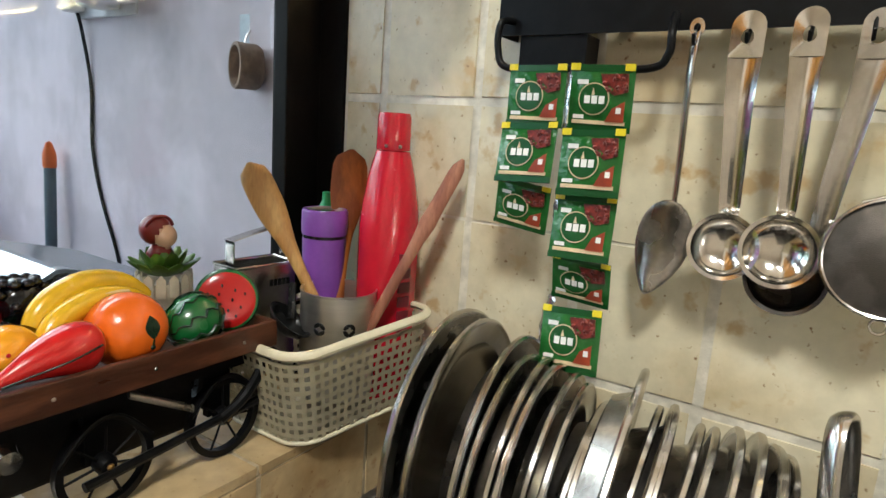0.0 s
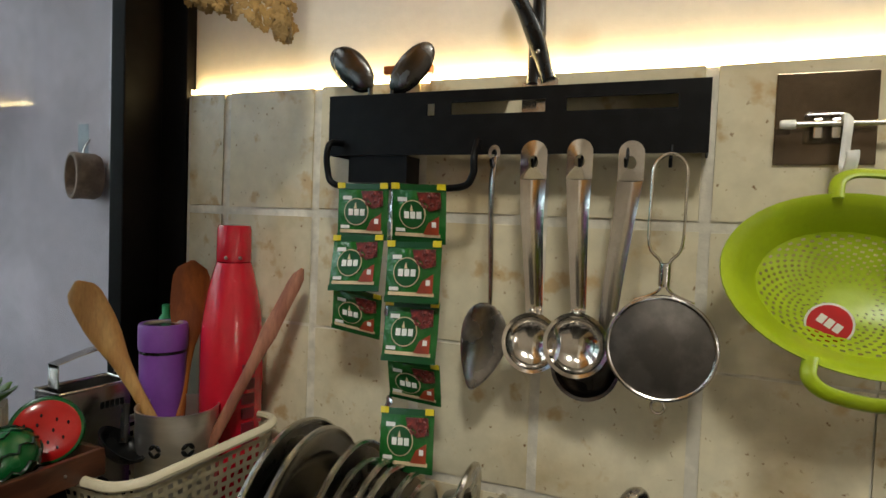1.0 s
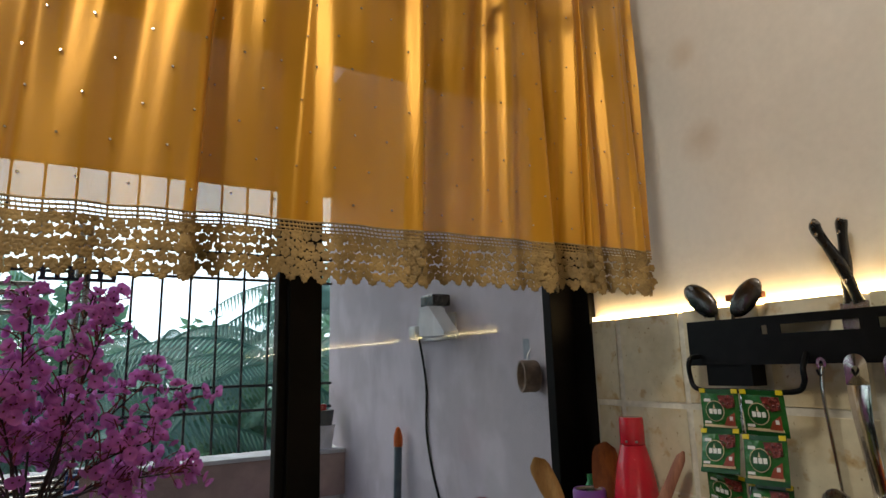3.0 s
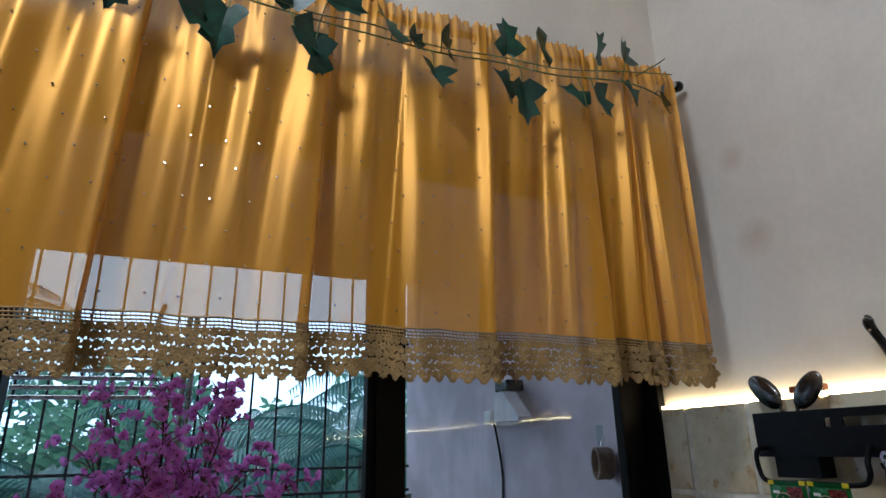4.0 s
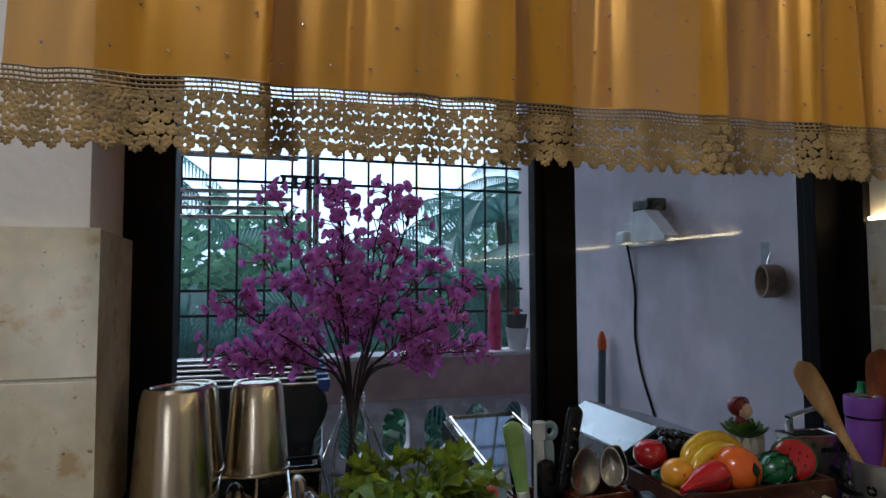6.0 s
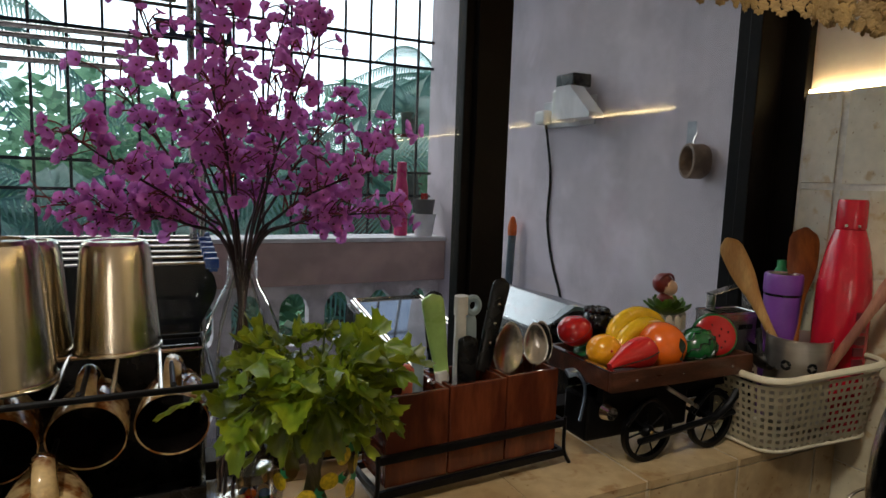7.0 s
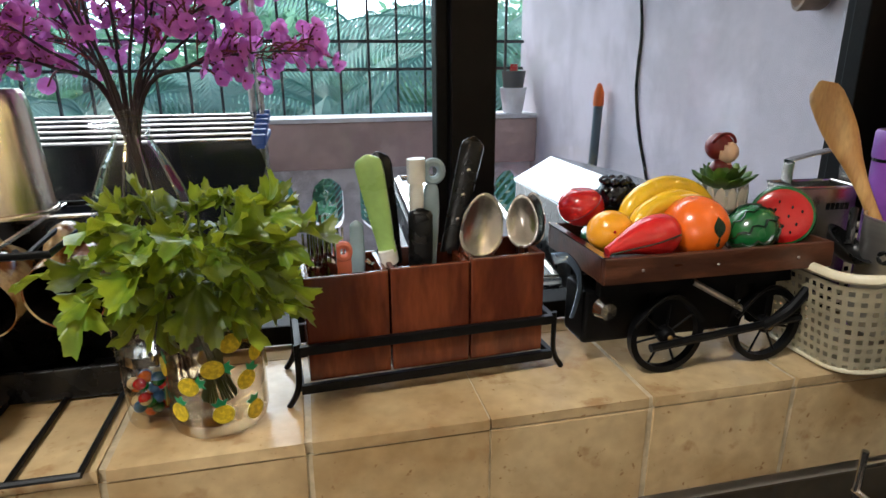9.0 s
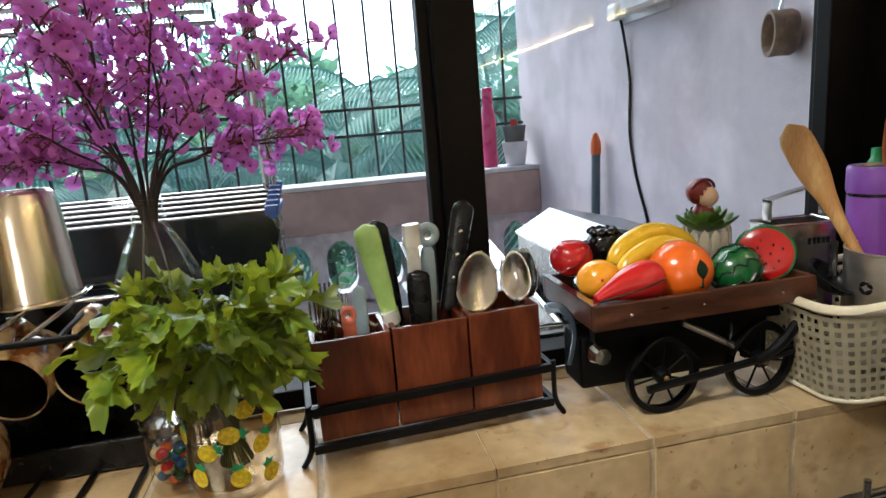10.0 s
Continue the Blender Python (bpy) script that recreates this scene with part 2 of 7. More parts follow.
def lathe(profile, segs=32, m=None, bm=None):
    """Turns (radius, height) pairs round z. Two equal ends are left open."""
    bm = bm or bmesh.new()
    rings = []
    for r, z in profile:
        if r < 1e-5:
            rings.append([bm.verts.new((0, 0, z))])
        else:
            rings.append([bm.verts.new((r * math.cos(2 * math.pi * k / segs), r * math.sin(2 * math.pi * k / segs), z)) for k in range(segs)])
    for a, b in zip(rings, rings[1:]):
        for k in range(segs):
            q = [a[k % len(a)], a[(k + 1) % len(a)], b[(k + 1) % len(b)], b[k % len(b)]]
            q = list(dict.fromkeys(q))
            if len(q) > 2:
                bm.faces.new(q)
    if m is not None:
        bmesh.ops.transform(bm, matrix=m, verts=[v for ring in rings for v in ring])
    return bm


def smooth_line(pts, n=6):
    pts = [Vector(p) for p in pts]
    out = []
    for i in range(len(pts) - 1):
        a, b, c, d = pts[max(i - 1, 0)], pts[i], pts[i + 1], pts[min(i + 2, len(pts) - 1)]
        for k in range(n):
            t = k / n
            out.append(0.5 * (2 * b + (c - a) * t + (2 * a - 5 * b + 4 * c - d) * t * t + (3 * b - a - 3 * c + d) * t ** 3))
    return out + [pts[-1]]


def tube(pts, r, segs=8, bm=None, closed=False, flat=1.0, caps=True):
    """Sweeps a round (or flattened) section along a line; r is one radius or a list."""
    bm = bm or bmesh.new()
    pts = [Vector(p) for p in pts]
    n = len(pts)
    rs = r if isinstance(r, (list, tuple)) else [r] * n
    side = None
    rings = []
    for i, p in enumerate(pts):
        d = (pts[(i + 1) % n] - pts[i - 1]) if closed else (pts[min(i + 1, n - 1)] - pts[max(i - 1, 0)])
        d.normalize()
        if side is None:
            side = d.orthogonal().normalized()
        side = (side - d * side.dot(d))
        side = side.normalized() if side.length > 1e-6 else d.orthogonal().normalized()
        up = d.cross(side)
        rings.append([bm.verts.new(p + rs[i] * (math.cos(2 * math.pi * k / segs) * side + flat * math.sin(2 * math.pi * k / segs) * up)) for k in range(segs)])
    pairs = list(zip(rings, rings[1:])) + ([(rings[-1], rings[0])] if closed else [])
    for a, b in pairs:
        for k in range(segs):
            bm.faces.new((a[k], a[(k + 1) % segs], b[(k + 1) % segs], b[k]))
    if caps and not closed:
        bm.faces.new(rings[0][::-1])
        bm.faces.new(rings[-1])
    return bm


def ball(center, radii, segs=20, m=None, bm=None):
    bm = bm or bmesh.new()
    r = bmesh.ops.create_uvsphere(bm, u_segments=segs, v_segments=max(6, segs * 2 // 3), radius=1)
    t = Matrix.Translation(center) @ (m or Matrix()) @ Matrix.Diagonal((*radii, 1))
    bmesh.ops.transform(bm, matrix=t, verts=r["verts"])
    return bm


def prism(outline, t0, t1, m=None, bm=None):
    """Extrudes a flat outline in the xy plane from t0 to t1 in z."""
    bm = bm or bmesh.new()
    a = [bm.verts.new((x, y, t0)) for x, y in outline]
    b = [bm.verts.new((x, y, t1)) for x, y in outline]
    bm.faces.new(a[::-1])
    bm.faces.new(b)
    k = len(a)
    for i in range(k):
        bm.faces.new((a[i], a[(i + 1) % k], b[(i + 1) % k], b[i]))
    if m is not None:
        bmesh.ops.transform(bm, matrix=m, verts=a + b)
    return bm


def turned(bm, m):
    bmesh.ops.transform(bm, matrix=m, verts=bm.verts)
    return bm


def mesh_of(name, bm, material, smooth=True):
    bmesh.ops.recalc_face_normals(bm, faces=bm.faces)
    me = bpy.data.meshes.new(name)
    bm.to_mesh(me)
    bm.free()
    for mm in material if isinstance(material, (list, tuple)) else [material]:
        me.materials.append(mm)
    if smooth:
        me.shade_smooth()
        me.set_sharp_from_angle(angle=radians(38))
    return me


def solid(name, bm, material, label="", category="", kind="", group="", smooth=True):
    """A thing that is one mesh."""
    return tagged(new(name, mesh_of(name, bm, material, smooth)), label, category, group, kind)


def thing(name, at, label, category, group=""):
    ob = new(name)
    ob.empty_display_size = 0.02
    ob.matrix_basis = Matrix.Translation(at)
    return tagged(ob, label, category, group)


def part(name, bm, material, parent, label="", smooth=True):
    ob = new(name, bm if isinstance(bm, bpy.types.Mesh) else mesh_of(name, bm, material, smooth))
    ob.parent = parent
    if parent.type == "EMPTY":
        ob.matrix_parent_inverse = parent.matrix_basis.inverted()
    if label:
        ob["label"] = label
    return ob


# ---- the room ----
SILL, COUNTER, TILETOP = 0.96, 0.852, 1.443


def structure(name, bm, material, label=""):
    return solid(name, bm, material, label, kind="structure", smooth=False)


def toned(source, name, spots_, color):
    """A copy of a wall surface with soft brown patches of shade painted round the given places."""
    m = source.copy()
    m.name = name
    n, l = m.node_tree.nodes, m.node_tree.links
    p = n["Principled BSDF"]
    tc, nz = n.new("ShaderNodeTexCoord"), n.new("ShaderNodeTexNoise")
    nz.inputs["Scale"].default_value = 38
    out = p.inputs["Base Color"].links[0].from_socket
    for place, radius, depth_ in spots_:
        ds, mr, mu, mx = n.new("ShaderNodeVectorMath"), n.new("ShaderNodeMapRange"), n.new("ShaderNodeMath"), n.new("ShaderNodeMix")
        ds.operation, mu.operation, mx.data_type = "DISTANCE", "MULTIPLY", "RGBA"
        ds.inputs[1].default_value = place
        mr.inputs["From Min"].default_value, mr.inputs["From Max"].default_value = radius, radius * 0.25
        mr.inputs["To Max"].default_value = depth_
        l.new(tc.outputs["Object"], ds.inputs[0])
        l.new(ds.outputs["Value"], mr.inputs["Value"])
        l.new(mr.outputs["Result"], mu.inputs[0])
        l.new(nz.outputs["Fac"], mu.inputs[1])
        mx.inputs["B"].default_value = (*color, 1)
        l.new(mu.outputs["Value"], mx.inputs["Factor"])
        l.new(out, mx.inputs["A"])
        out = mx.outputs["Result"]
    l.new(out, p.inputs["Base Color"])
    return m


# soft shadows beside the curtain and over the tiles, put into the plaster's colour
PLASTERSHADED = toned(PLASTER, "cream_plaster_with_shade_marks", (((0, -0.145, 1.69), 0.038, 0.75), ((0, -0.128, 1.838), 0.030, 0.7), ((0, -0.36, 1.475), 0.022, 0.5)), (0.36, 0.22, 0.10))
wall_east = structure("wall_east", box(0.0, 0.2, -2.4, 0.095, 0, 2.85), PLASTERSHADED, "cream plastered kitchen wall above stone tiles")
bm = box(-2.6, -1.058, 0.0, 0.22, 0, 2.85)
box(-1.058, 0.0, 0.0, 0.22, 1.90, 2.85, bm=bm)
box(-1.058, 0.0, 0.006, 0.22, 0, SILL - 0.012, bm=bm)
wall_north = structure("wall_north", bm, PLASTER, "cream plastered wall with a wide window opening")
structure("wall_south", box(-2.6, 0.2, -2.6, -2.4, 0, 2.85), PLASTER, "plain cream wall")
structure("wall_west", box(-2.8, -2.6, -2.6, 0.22, 0, 2.85), PLASTER, "plain cream wall")
structure("ceiling", box(-2.8, 0.2, -2.6, 0.22, 2.85, 2.95), PLASTER, "plain pale ceiling")
structure("floor", box(-2.8, 0.2, -2.6, 0.22, -0.1, 0), FLOOR, "plain grey floor")
bm = box(-2.6, -0.013, -0.55, -0.013, COUNTER - 0.03, COUNTER, 0.004)
structure("countertop", bm, GRANITE, "black polished granite countertop along the window wall")
structure("countertop_east", box(-0.55, -0.013, -2.4, -0.552, COUNTER - 0.03, COUNTER, 0.004), GRANITE, "black polished granite countertop")
structure("counter_base", box(-2.6, -0.05, -0.50, -0.013, 0, COUNTER - 0.03), PLASTER, "plain counter base")
structure("counter_base_east", box(-0.50, -0.05, -2.4, -0.50, 0, COUNTER - 0.03), PLASTER, "plain counter base")

# the window: lining, posts, rails and two panes
win = thing("window_1", (-0.5, 0.16, SILL), "black framed sliding window with clear panes", "window")
win["kind"] = "structure"
part("window_frame", box(-0.066, -0.012, 0.134, 0.156, SILL, 1.90, 0.002), FRAME, win, smooth=False)
part("window_lining", box(-0.013, 0.05, 0.096, 0.219, SILL, 1.90, 0.002), FRAME, win, smooth=False)
part("window_frame", box(-1.058, -1.004, 0.13, 0.175, SILL, 1.90, 0.002), FRAME, win, smooth=False)
part("window_post", box(-0.508, -0.459, 0.19, 0.225, SILL, 1.90, 0.002), FRAME, win, smooth=False)
part("window_post", box(-0.522, -0.509, 0.198, 0.222, SILL + 0.01, 1.90, 0.002), FRAME, win, smooth=False)
part("window_rail", box(-1.004, -0.066, 0.14, 0.22, 1.875, 1.90, 0.002), FRAME, win, smooth=False)
part("window_rail", box(-1.004, -0.013, 0.185, 0.225, SILL, SILL + 0.022, 0.002), FRAME, win, smooth=False)
for x0, x1, y in ((-1.01, -0.512, 0.203), (-0.462, -0.02, 0.212)):
    pane = part("pane", box(x0, x1, y, y + 0.004, SILL + 0.02, 1.88), GLASS, win, "clear window pane", smooth=False)
    pane.visible_shadow = False

# light strip on the top edge of the tiles
led = thing("light_strip", (-0.008, -1.0, TILETOP), "warm white light strip lying on the tile edge", "light strip")
part("strip", box(-0.0115, -0.004, -2.3, 0.09, TILETOP + 0.0005, TILETOP + 0.0055), glow("warm_strip", (1.0, 0.72, 0.33), 26.0), led)

# ---- balcony and the outdoors ----
bm = box(0.0, 0.2, 0.22, 1.70, -0.2, 2.6)
for v in bm.verts:
    v.co.x += 0.053 + 0.034 * (v.co.y - 0.22)
structure("balcony_wall", bm, MAUVE, "mauve painted outer wall with weather stains")
structure("balcony_floor", box(-3.0, 0.26, 0.22, 1.72, -0.3, -0.1), BALCONY, "plain balcony floor")
structure("balcony_fascia", box(-3.0, 0.098, 1.66, 1.70, 2.09, 2.72), CEMENT, "brown fascia board over the balcony grille")
# unseen slab, added to keep skylight off the wall next to the window
structure("added_shade_slab", box(-3.0, 0.30, 0.22, 0.95, 2.45, 2.55), PALEWALL, "unseen plain white slab added to shade the outer wall")
structure("outer_wall", box(-2.6, -1.06, 0.22, 0.26, -0.2, 2.15), MAUVE, "mauve painted outer wall")
pf = structure("parapet_beam", box(-3.0, 0.094, 1.50, 1.63, 0.932, 1.076, 0.004), CEMENT, "brown painted parapet beam")
structure("parapet_ledge", box(-3.0, 0.094, 1.495, 1.64, 1.077, 1.091, 0.003), PALEWALL, "worn white top ledge of the parapet")
structure("parapet_base", box(-3.0, 0.094, 1.53, 1.63, -0.1, 0.42), JALI, "grey cement parapet base")
# pierced cement blocks under the beam
jali = thing("jali_screen", (-1.0, 1.4, 0.45), "grey cement jali screen with pointed openings", "screen")
for i in range(20):
    x = 0.094 - 0.155 * i
    for z0, z1 in ((0.42, 0.676), (0.676, 0.932)):
        bm = bmesh.new()
        w, h = 0.0775, (z1 - z0) / 2
        out = [(-w, -h), (w, -h), (w, h), (-w, h)]
        n = 16
        hole = []
        for k in range(n):
            a = 2 * math.pi * (k + 0.5) / n
            hole.append((0.050 * max(-1, min(1, 1.5 * math.cos(a))), 0.104 * 2 / math.pi * math.asin(math.sin(a))))
        ov = []
        for hx, hy in hole:
            s = min(w / abs(hx) if hx else 9, h / abs(hy) if hy else 9)
            ov.append((hx * s, hy * s))
        for y in (-0.03, 0.03):
            A = [bm.verts.new((a, y, b)) for a, b in ov]
            B = [bm.verts.new((a, y, b)) for a, b in hole]
            for k in range(n):
                bm.faces.new((A[k], A[(k + 1) % n], B[(k + 1) % n], B[k]))
            if y < 0:
                F = B
            else:
                for k in range(n):
                    bm.faces.new((F[k], F[(k + 1) % n], B[(k + 1) % n], B[k]))
        turned(bm, Matrix.Translation((x - 0.0775, 1.58, (z0 + z1) / 2)))
        part("jali_block", bm, JALI, jali, smooth=False)

grille = thing("window_grille", (-1.0, 1.42, 1.11), "dark iron security grille of thin square bars", "grille")
for i in range(34):
    x = 0.0305 - 0.0942 * i
    part("bar", box(x - 0.004, x + 0.004, 1.652, 1.660, 1.091, 3.4), IRON, grille, smooth=False)
for z in (1.234, 1.322, 1.717, 1.814, 2.2):
    part("rail", box(-3.0, 0.098, 1.660, 1.668, z - 0.005, z + 0.005), IRON, grille, smooth=False)
bm = bmesh.new()
bm.faces.new([bm.verts.new(p) for p in ((-90, 45, -3.3), (90, 45, -3.3), (90, 45, 16), (-90, 45, 16))])
structure("backdrop", bm, glow("hazy_white_sky", (0.84, 0.93, 1.0), 2.9), "bright hazy white sky beyond the garden")
structure("ground", box(-300, 300, -300, 600, -3.4, -3.2), SOIL, "distant green ground below the balcony")


def on_east(y, z, x=-0.012):
    """A frame on the east wall: u to the viewer's right, v up, w out into the room."""
    return Matrix(((0, 0, -1, x), (-1, 0, 0, y), (0, 1, 0, z), (0, 0, 0, 1)))


def on_north(x, z, y=0.0):
    """The same on the window wall."""
    return Matrix(((1, 0, 0, x), (0, 0, -1, y), (0, 1, 0, z), (0, 0, 0, 1)))


def disc_outline(rx, ry, n=20, x=0, y=0):
    return [(x + rx * math.cos(2 * math.pi * k / n), y + ry * math.sin(2 * math.pi * k / n)) for k in range(n)]


# ---- curtain, rod and ivy ----
rng = random.Random(4)
CX0, CX1, HEM = -1.080, -0.052, 1.516
# broad folds: each a valley, a rise and a front that ends in a sharp overlapping edge
FOLDS = [(0.0, 0.0, 0.188), (0.188, 0.262, 0.403), (0.403, 0.505, 0.628), (0.628, 0.735, 0.812), (0.812, 0.862, 0.893), (0.893, 0.915, 0.972)]
PLEATS = []
for a_, r_, b_ in FOLDS:
    q_ = rng.uniform(0.85, 1.05)
    if r_ > a_:
        PLEATS += [(a_ + 0.15 * (r_ - a_), 0.06, 0), (a_ + 0.55 * (r_ - a_), 0.13, 0), (r_ - 0.006, 0.10, 0), (r_ + 0.008, 0.62 * q_, 0)]
    w_ = b_ - max(a_, r_)
    PLEATS += [(r_ + 0.24 * w_, 0.80 * q_, 0.2), (r_ + 0.48 * w_, 0.66 * q_, 0.3), (r_ + 0.74 * w_, 0.84 * q_, 0.6), (b_ - 0.012, 0.94 * q_, 0.9), (b_, q_, 1), (b_ + 0.004, 0.60 * q_, 1), (b_ - 0.004, 0.12, 0.4)]
PLEAT_LINE = smooth_line([(0.0, 0.3, 0)] + PLEATS[:-1] + [(0.984, 0.30, 1), (1.0, 0.5, 1)], 10)
RUN = [0.0]
for a_, b_ in zip(PLEAT_LINE, PLEAT_LINE[1:]):
    RUN.append(RUN[-1] + math.hypot(b_.x - a_.x, 0.048 * (b_.y - a_.y)))
PLEAT_X, PLEAT_D = [q.x for q in PLEAT_LINE], [q.y for q in PLEAT_LINE]


def rod_height(s):
    return 1.962 + 0.04 * s


def curtain_at(s, v):
    """A place on the cloth: s runs along it from 0 to 1, v from 0 at the rod to 1 at the hem."""
    x0, x1 = CX0 - 0.016 * v, CX1 - 0.030 * v
    at = min(max(s, 0), 1) * RUN[-1]
    p = Vector((float(np.interp(at, RUN, PLEAT_X)), float(np.interp(at, RUN, PLEAT_D))))
    grow = 0.14 + 0.86 * v ** 0.8
    u = even = p.x
    ph = 2 * math.pi * u
    depth = 0.048 * p.y * grow
    soft = (0.0066 * math.sin(ph * 13 + 1.6 * v + 1.3 * math.sin(ph * 3)) + 0.0013 * math.sin(ph * 27 - 1.2 * v + 2.0 * math.sin(ph * 2))) * (0.40 + 0.60 * math.sin(math.pi * min(v + 0.12, 1)))
    pinch = (1 - v) ** 7 * 0.0024 * math.sin(ph * 47 + 1.4 * math.sin(ph * 5)) + (1 - v) ** 14 * 0.0026 * math.sin(ph * 83)
    top = rod_height(even)
    z = top + (HEM + 0.012 * even - top) * v - 0.013 * v * (p.y - 0.4)
    return Vector((x0 + (x1 - x0) * even, -0.079 - depth - soft - pinch, z))


curtain = thing("curtain", (-0.57, -0.064, HEM), "golden satin half curtain with crocheted lace hem", "curtain")
bm = bmesh.new()
NS, NV = 560, 30
grid = [[bm.verts.new(curtain_at(i / NS, (j / NV) ** 0.85)) for i in range(NS + 1)] for j in range(NV + 1)]
for a, b in zip(grid, grid[1:]):
    for i in range(NS):
        bm.faces.new((a[i], a[i + 1], b[i + 1], b[i]))
head_v = [bm.verts.new(curtain_at(i / NS, 0) + Vector((0, 0.004 + 0.003 * math.sin(i * 0.9), 0.021 + 0.0025 * math.sin(i * 1.7)))) for i in range(NS + 1)]
for i in range(NS):
    bm.faces.new((head_v[i], head_v[i + 1], grid[0][i + 1], grid[0][i]))
for f in bm.faces:
    f.smooth = True
me = mesh_of("cloth", bm, CURTAIN, False)
me.shade_smooth()
cloth = part("cloth", me, None, curtain, "golden satin cloth with sewn beads")

# crocheted lace: rows of six-petalled flowers under a netted band
bm = bmesh.new()


def petal(bm, c, d, n, length, width):
    side = n.cross(d)
    pts = [c + d * (length * a) + side * (width * b) for a, b in ((0.0, 0.0), (0.35, 0.5), (0.75, 0.42), (1.0, 0.0), (0.75, -0.42), (0.35, -0.5))]
    vs = [bm.verts.new(p) for p in pts]
    mid = [bm.verts.new(c + d * (length * 0.55) + n * 0.0016), bm.verts.new(c + d * (length * 0.55) - n * 0.0012)]
    for k in range(6):
        bm.faces.new((vs[k], vs[(k + 1) % 6], mid[0]))
        bm.faces.new((vs[(k + 1) % 6], vs[k], mid[1]))


def lace_at(s, drop):
    a, b = curtain_at(min(max(s, 0), 1), 1.0), curtain_at(min(max(s, 0), 1), 0.97)
    p = a.copy()
    p.z = a.z - drop
    p.y -= 0.06 * drop
    return p


NF = 150
for i in range(NF):
    for row in range(5):
        s = (i + 0.5 * (row % 2) + 0.25) / NF
        if s > 1:
            continue
        drop = 0.0165 + 0.0092 * row + rng.uniform(-0.001, 0.001)
        c = lace_at(s, drop)
        t = (lace_at(s + 0.003, drop) - lace_at(s - 0.003, drop)).normalized()
        dn = Vector((0, 0, -1))
        n = t.cross(dn).normalized()
        a0 = rng.uniform(0, 1)
        for k in range(6):
            a = a0 + k * math.pi / 3
            petal(bm, c, t * math.cos(a) + dn * math.sin(a), n, 0.0058 * rng.uniform(0.85, 1.15), 0.0046)
    if i % 2 == 0:
        c = lace_at((i + 0.8) / NF, 0.0575)
        t = (lace_at((i + 1.2) / NF, 0.0575) - lace_at((i + 0.4) / NF, 0.0575)).normalized()
        for k in range(5):
            a = math.pi * k / 4
            d = t * math.cos(a) + Vector((0, 0, -1)) * math.sin(a)
            petal(bm, c, d, t.cross(Vector((0, 0, -1))).normalized(), 0.0065, 0.0042)
for drop in (0.001, 0.005, 0.009, 0.0125):
    tube([lace_at(i / 240, drop) for i in range(241)], 0.0011 if drop else 0.002, 5, bm=bm)
for i in range(300):
    s = i / 300
    tube([lace_at(s, 0.0), lace_at(s + 0.002, 0.013)], 0.0007, 4, bm=bm, caps=False)
lace = part("lace_hem", bm, LACE, curtain, "openwork lace hem of small crocheted flowers")
lace["kind"] = "stuff"
bm = bmesh.new()
for i in range(32):
    for j in range(12):
        p = curtain_at((i + 0.5 * (j % 2) + rng.uniform(-0.1, 0.1) + 0.3) / 32, (j + 0.5) / 12)
        bmesh.ops.create_icosphere(bm, subdivisions=1, radius=0.0016, matrix=Matrix.Translation(p + Vector((0, -0.0016, 0))))
beads = part("bead", bm, STEELBRIGHT, curtain, "tiny silvery sewn-on beads")
beads["kind"] = "stuff"

rod = thing("curtain_rod", (-0.57, -0.064, 2.0), "thin steel curtain rod with black end caps", "curtain rod")
part("rod", tube([(-1.15, -0.064, 1.967), (-0.02, -0.064, 2.011)], 0.006, 12), STEEL, rod)
for x, zr in ((-1.15, 1.967), (-0.022, 2.010)):
    part("end_cap", ball((x, -0.064, zr), (0.011, 0.01, 0.01), 12), BLACKPLASTIC, rod)
    part("bracket", box(x - 0.004, x + 0.004, -0.064, -0.001, zr - 0.007, zr + 0.007, 0.001), BLACKPLASTIC, rod, smooth=False)


def lobed_leaf(w, h, lobes, fold=0.25, curl=0.2, seed=0):
    """A lobed leaf in the xy plane: stalk at the origin, tip up y, folded along its midrib."""
    r = random.Random(seed)
    half = []
    for x, y in lobes:
        half.append((x * w * r.uniform(0.92, 1.08), y * h))
    bm = bmesh.new()
    mids = [bm.verts.new((0, h * k / 5, -curl * h * (k / 5) ** 2)) for k in range(6)]
    for sgn in (1, -1):
        edge = [mids[0]]
        for x, y in half:
            edge.append(bm.verts.new((sgn * x, y, fold * x - curl * h * max(y / h, 0) ** 2)))
        edge.append(mids[-1])
        n = len(edge)
        for k in range(n - 1):
            a, b = edge[k], edge[k + 1]
            ia, ib = min(5, max(0, round(a.co.y / h * 5))), min(5, max(0, round(b.co.y / h * 5)))
            ia, ib = min(ia, ib), max(ia, ib)
            poly = list(dict.fromkeys([a, b] + [mids[q] for q in range(ib, ia - 1, -1)]))
            if len(poly) > 2:
                try:
                    bm.faces.new(poly)
                except ValueError:
                    pass
    return bm


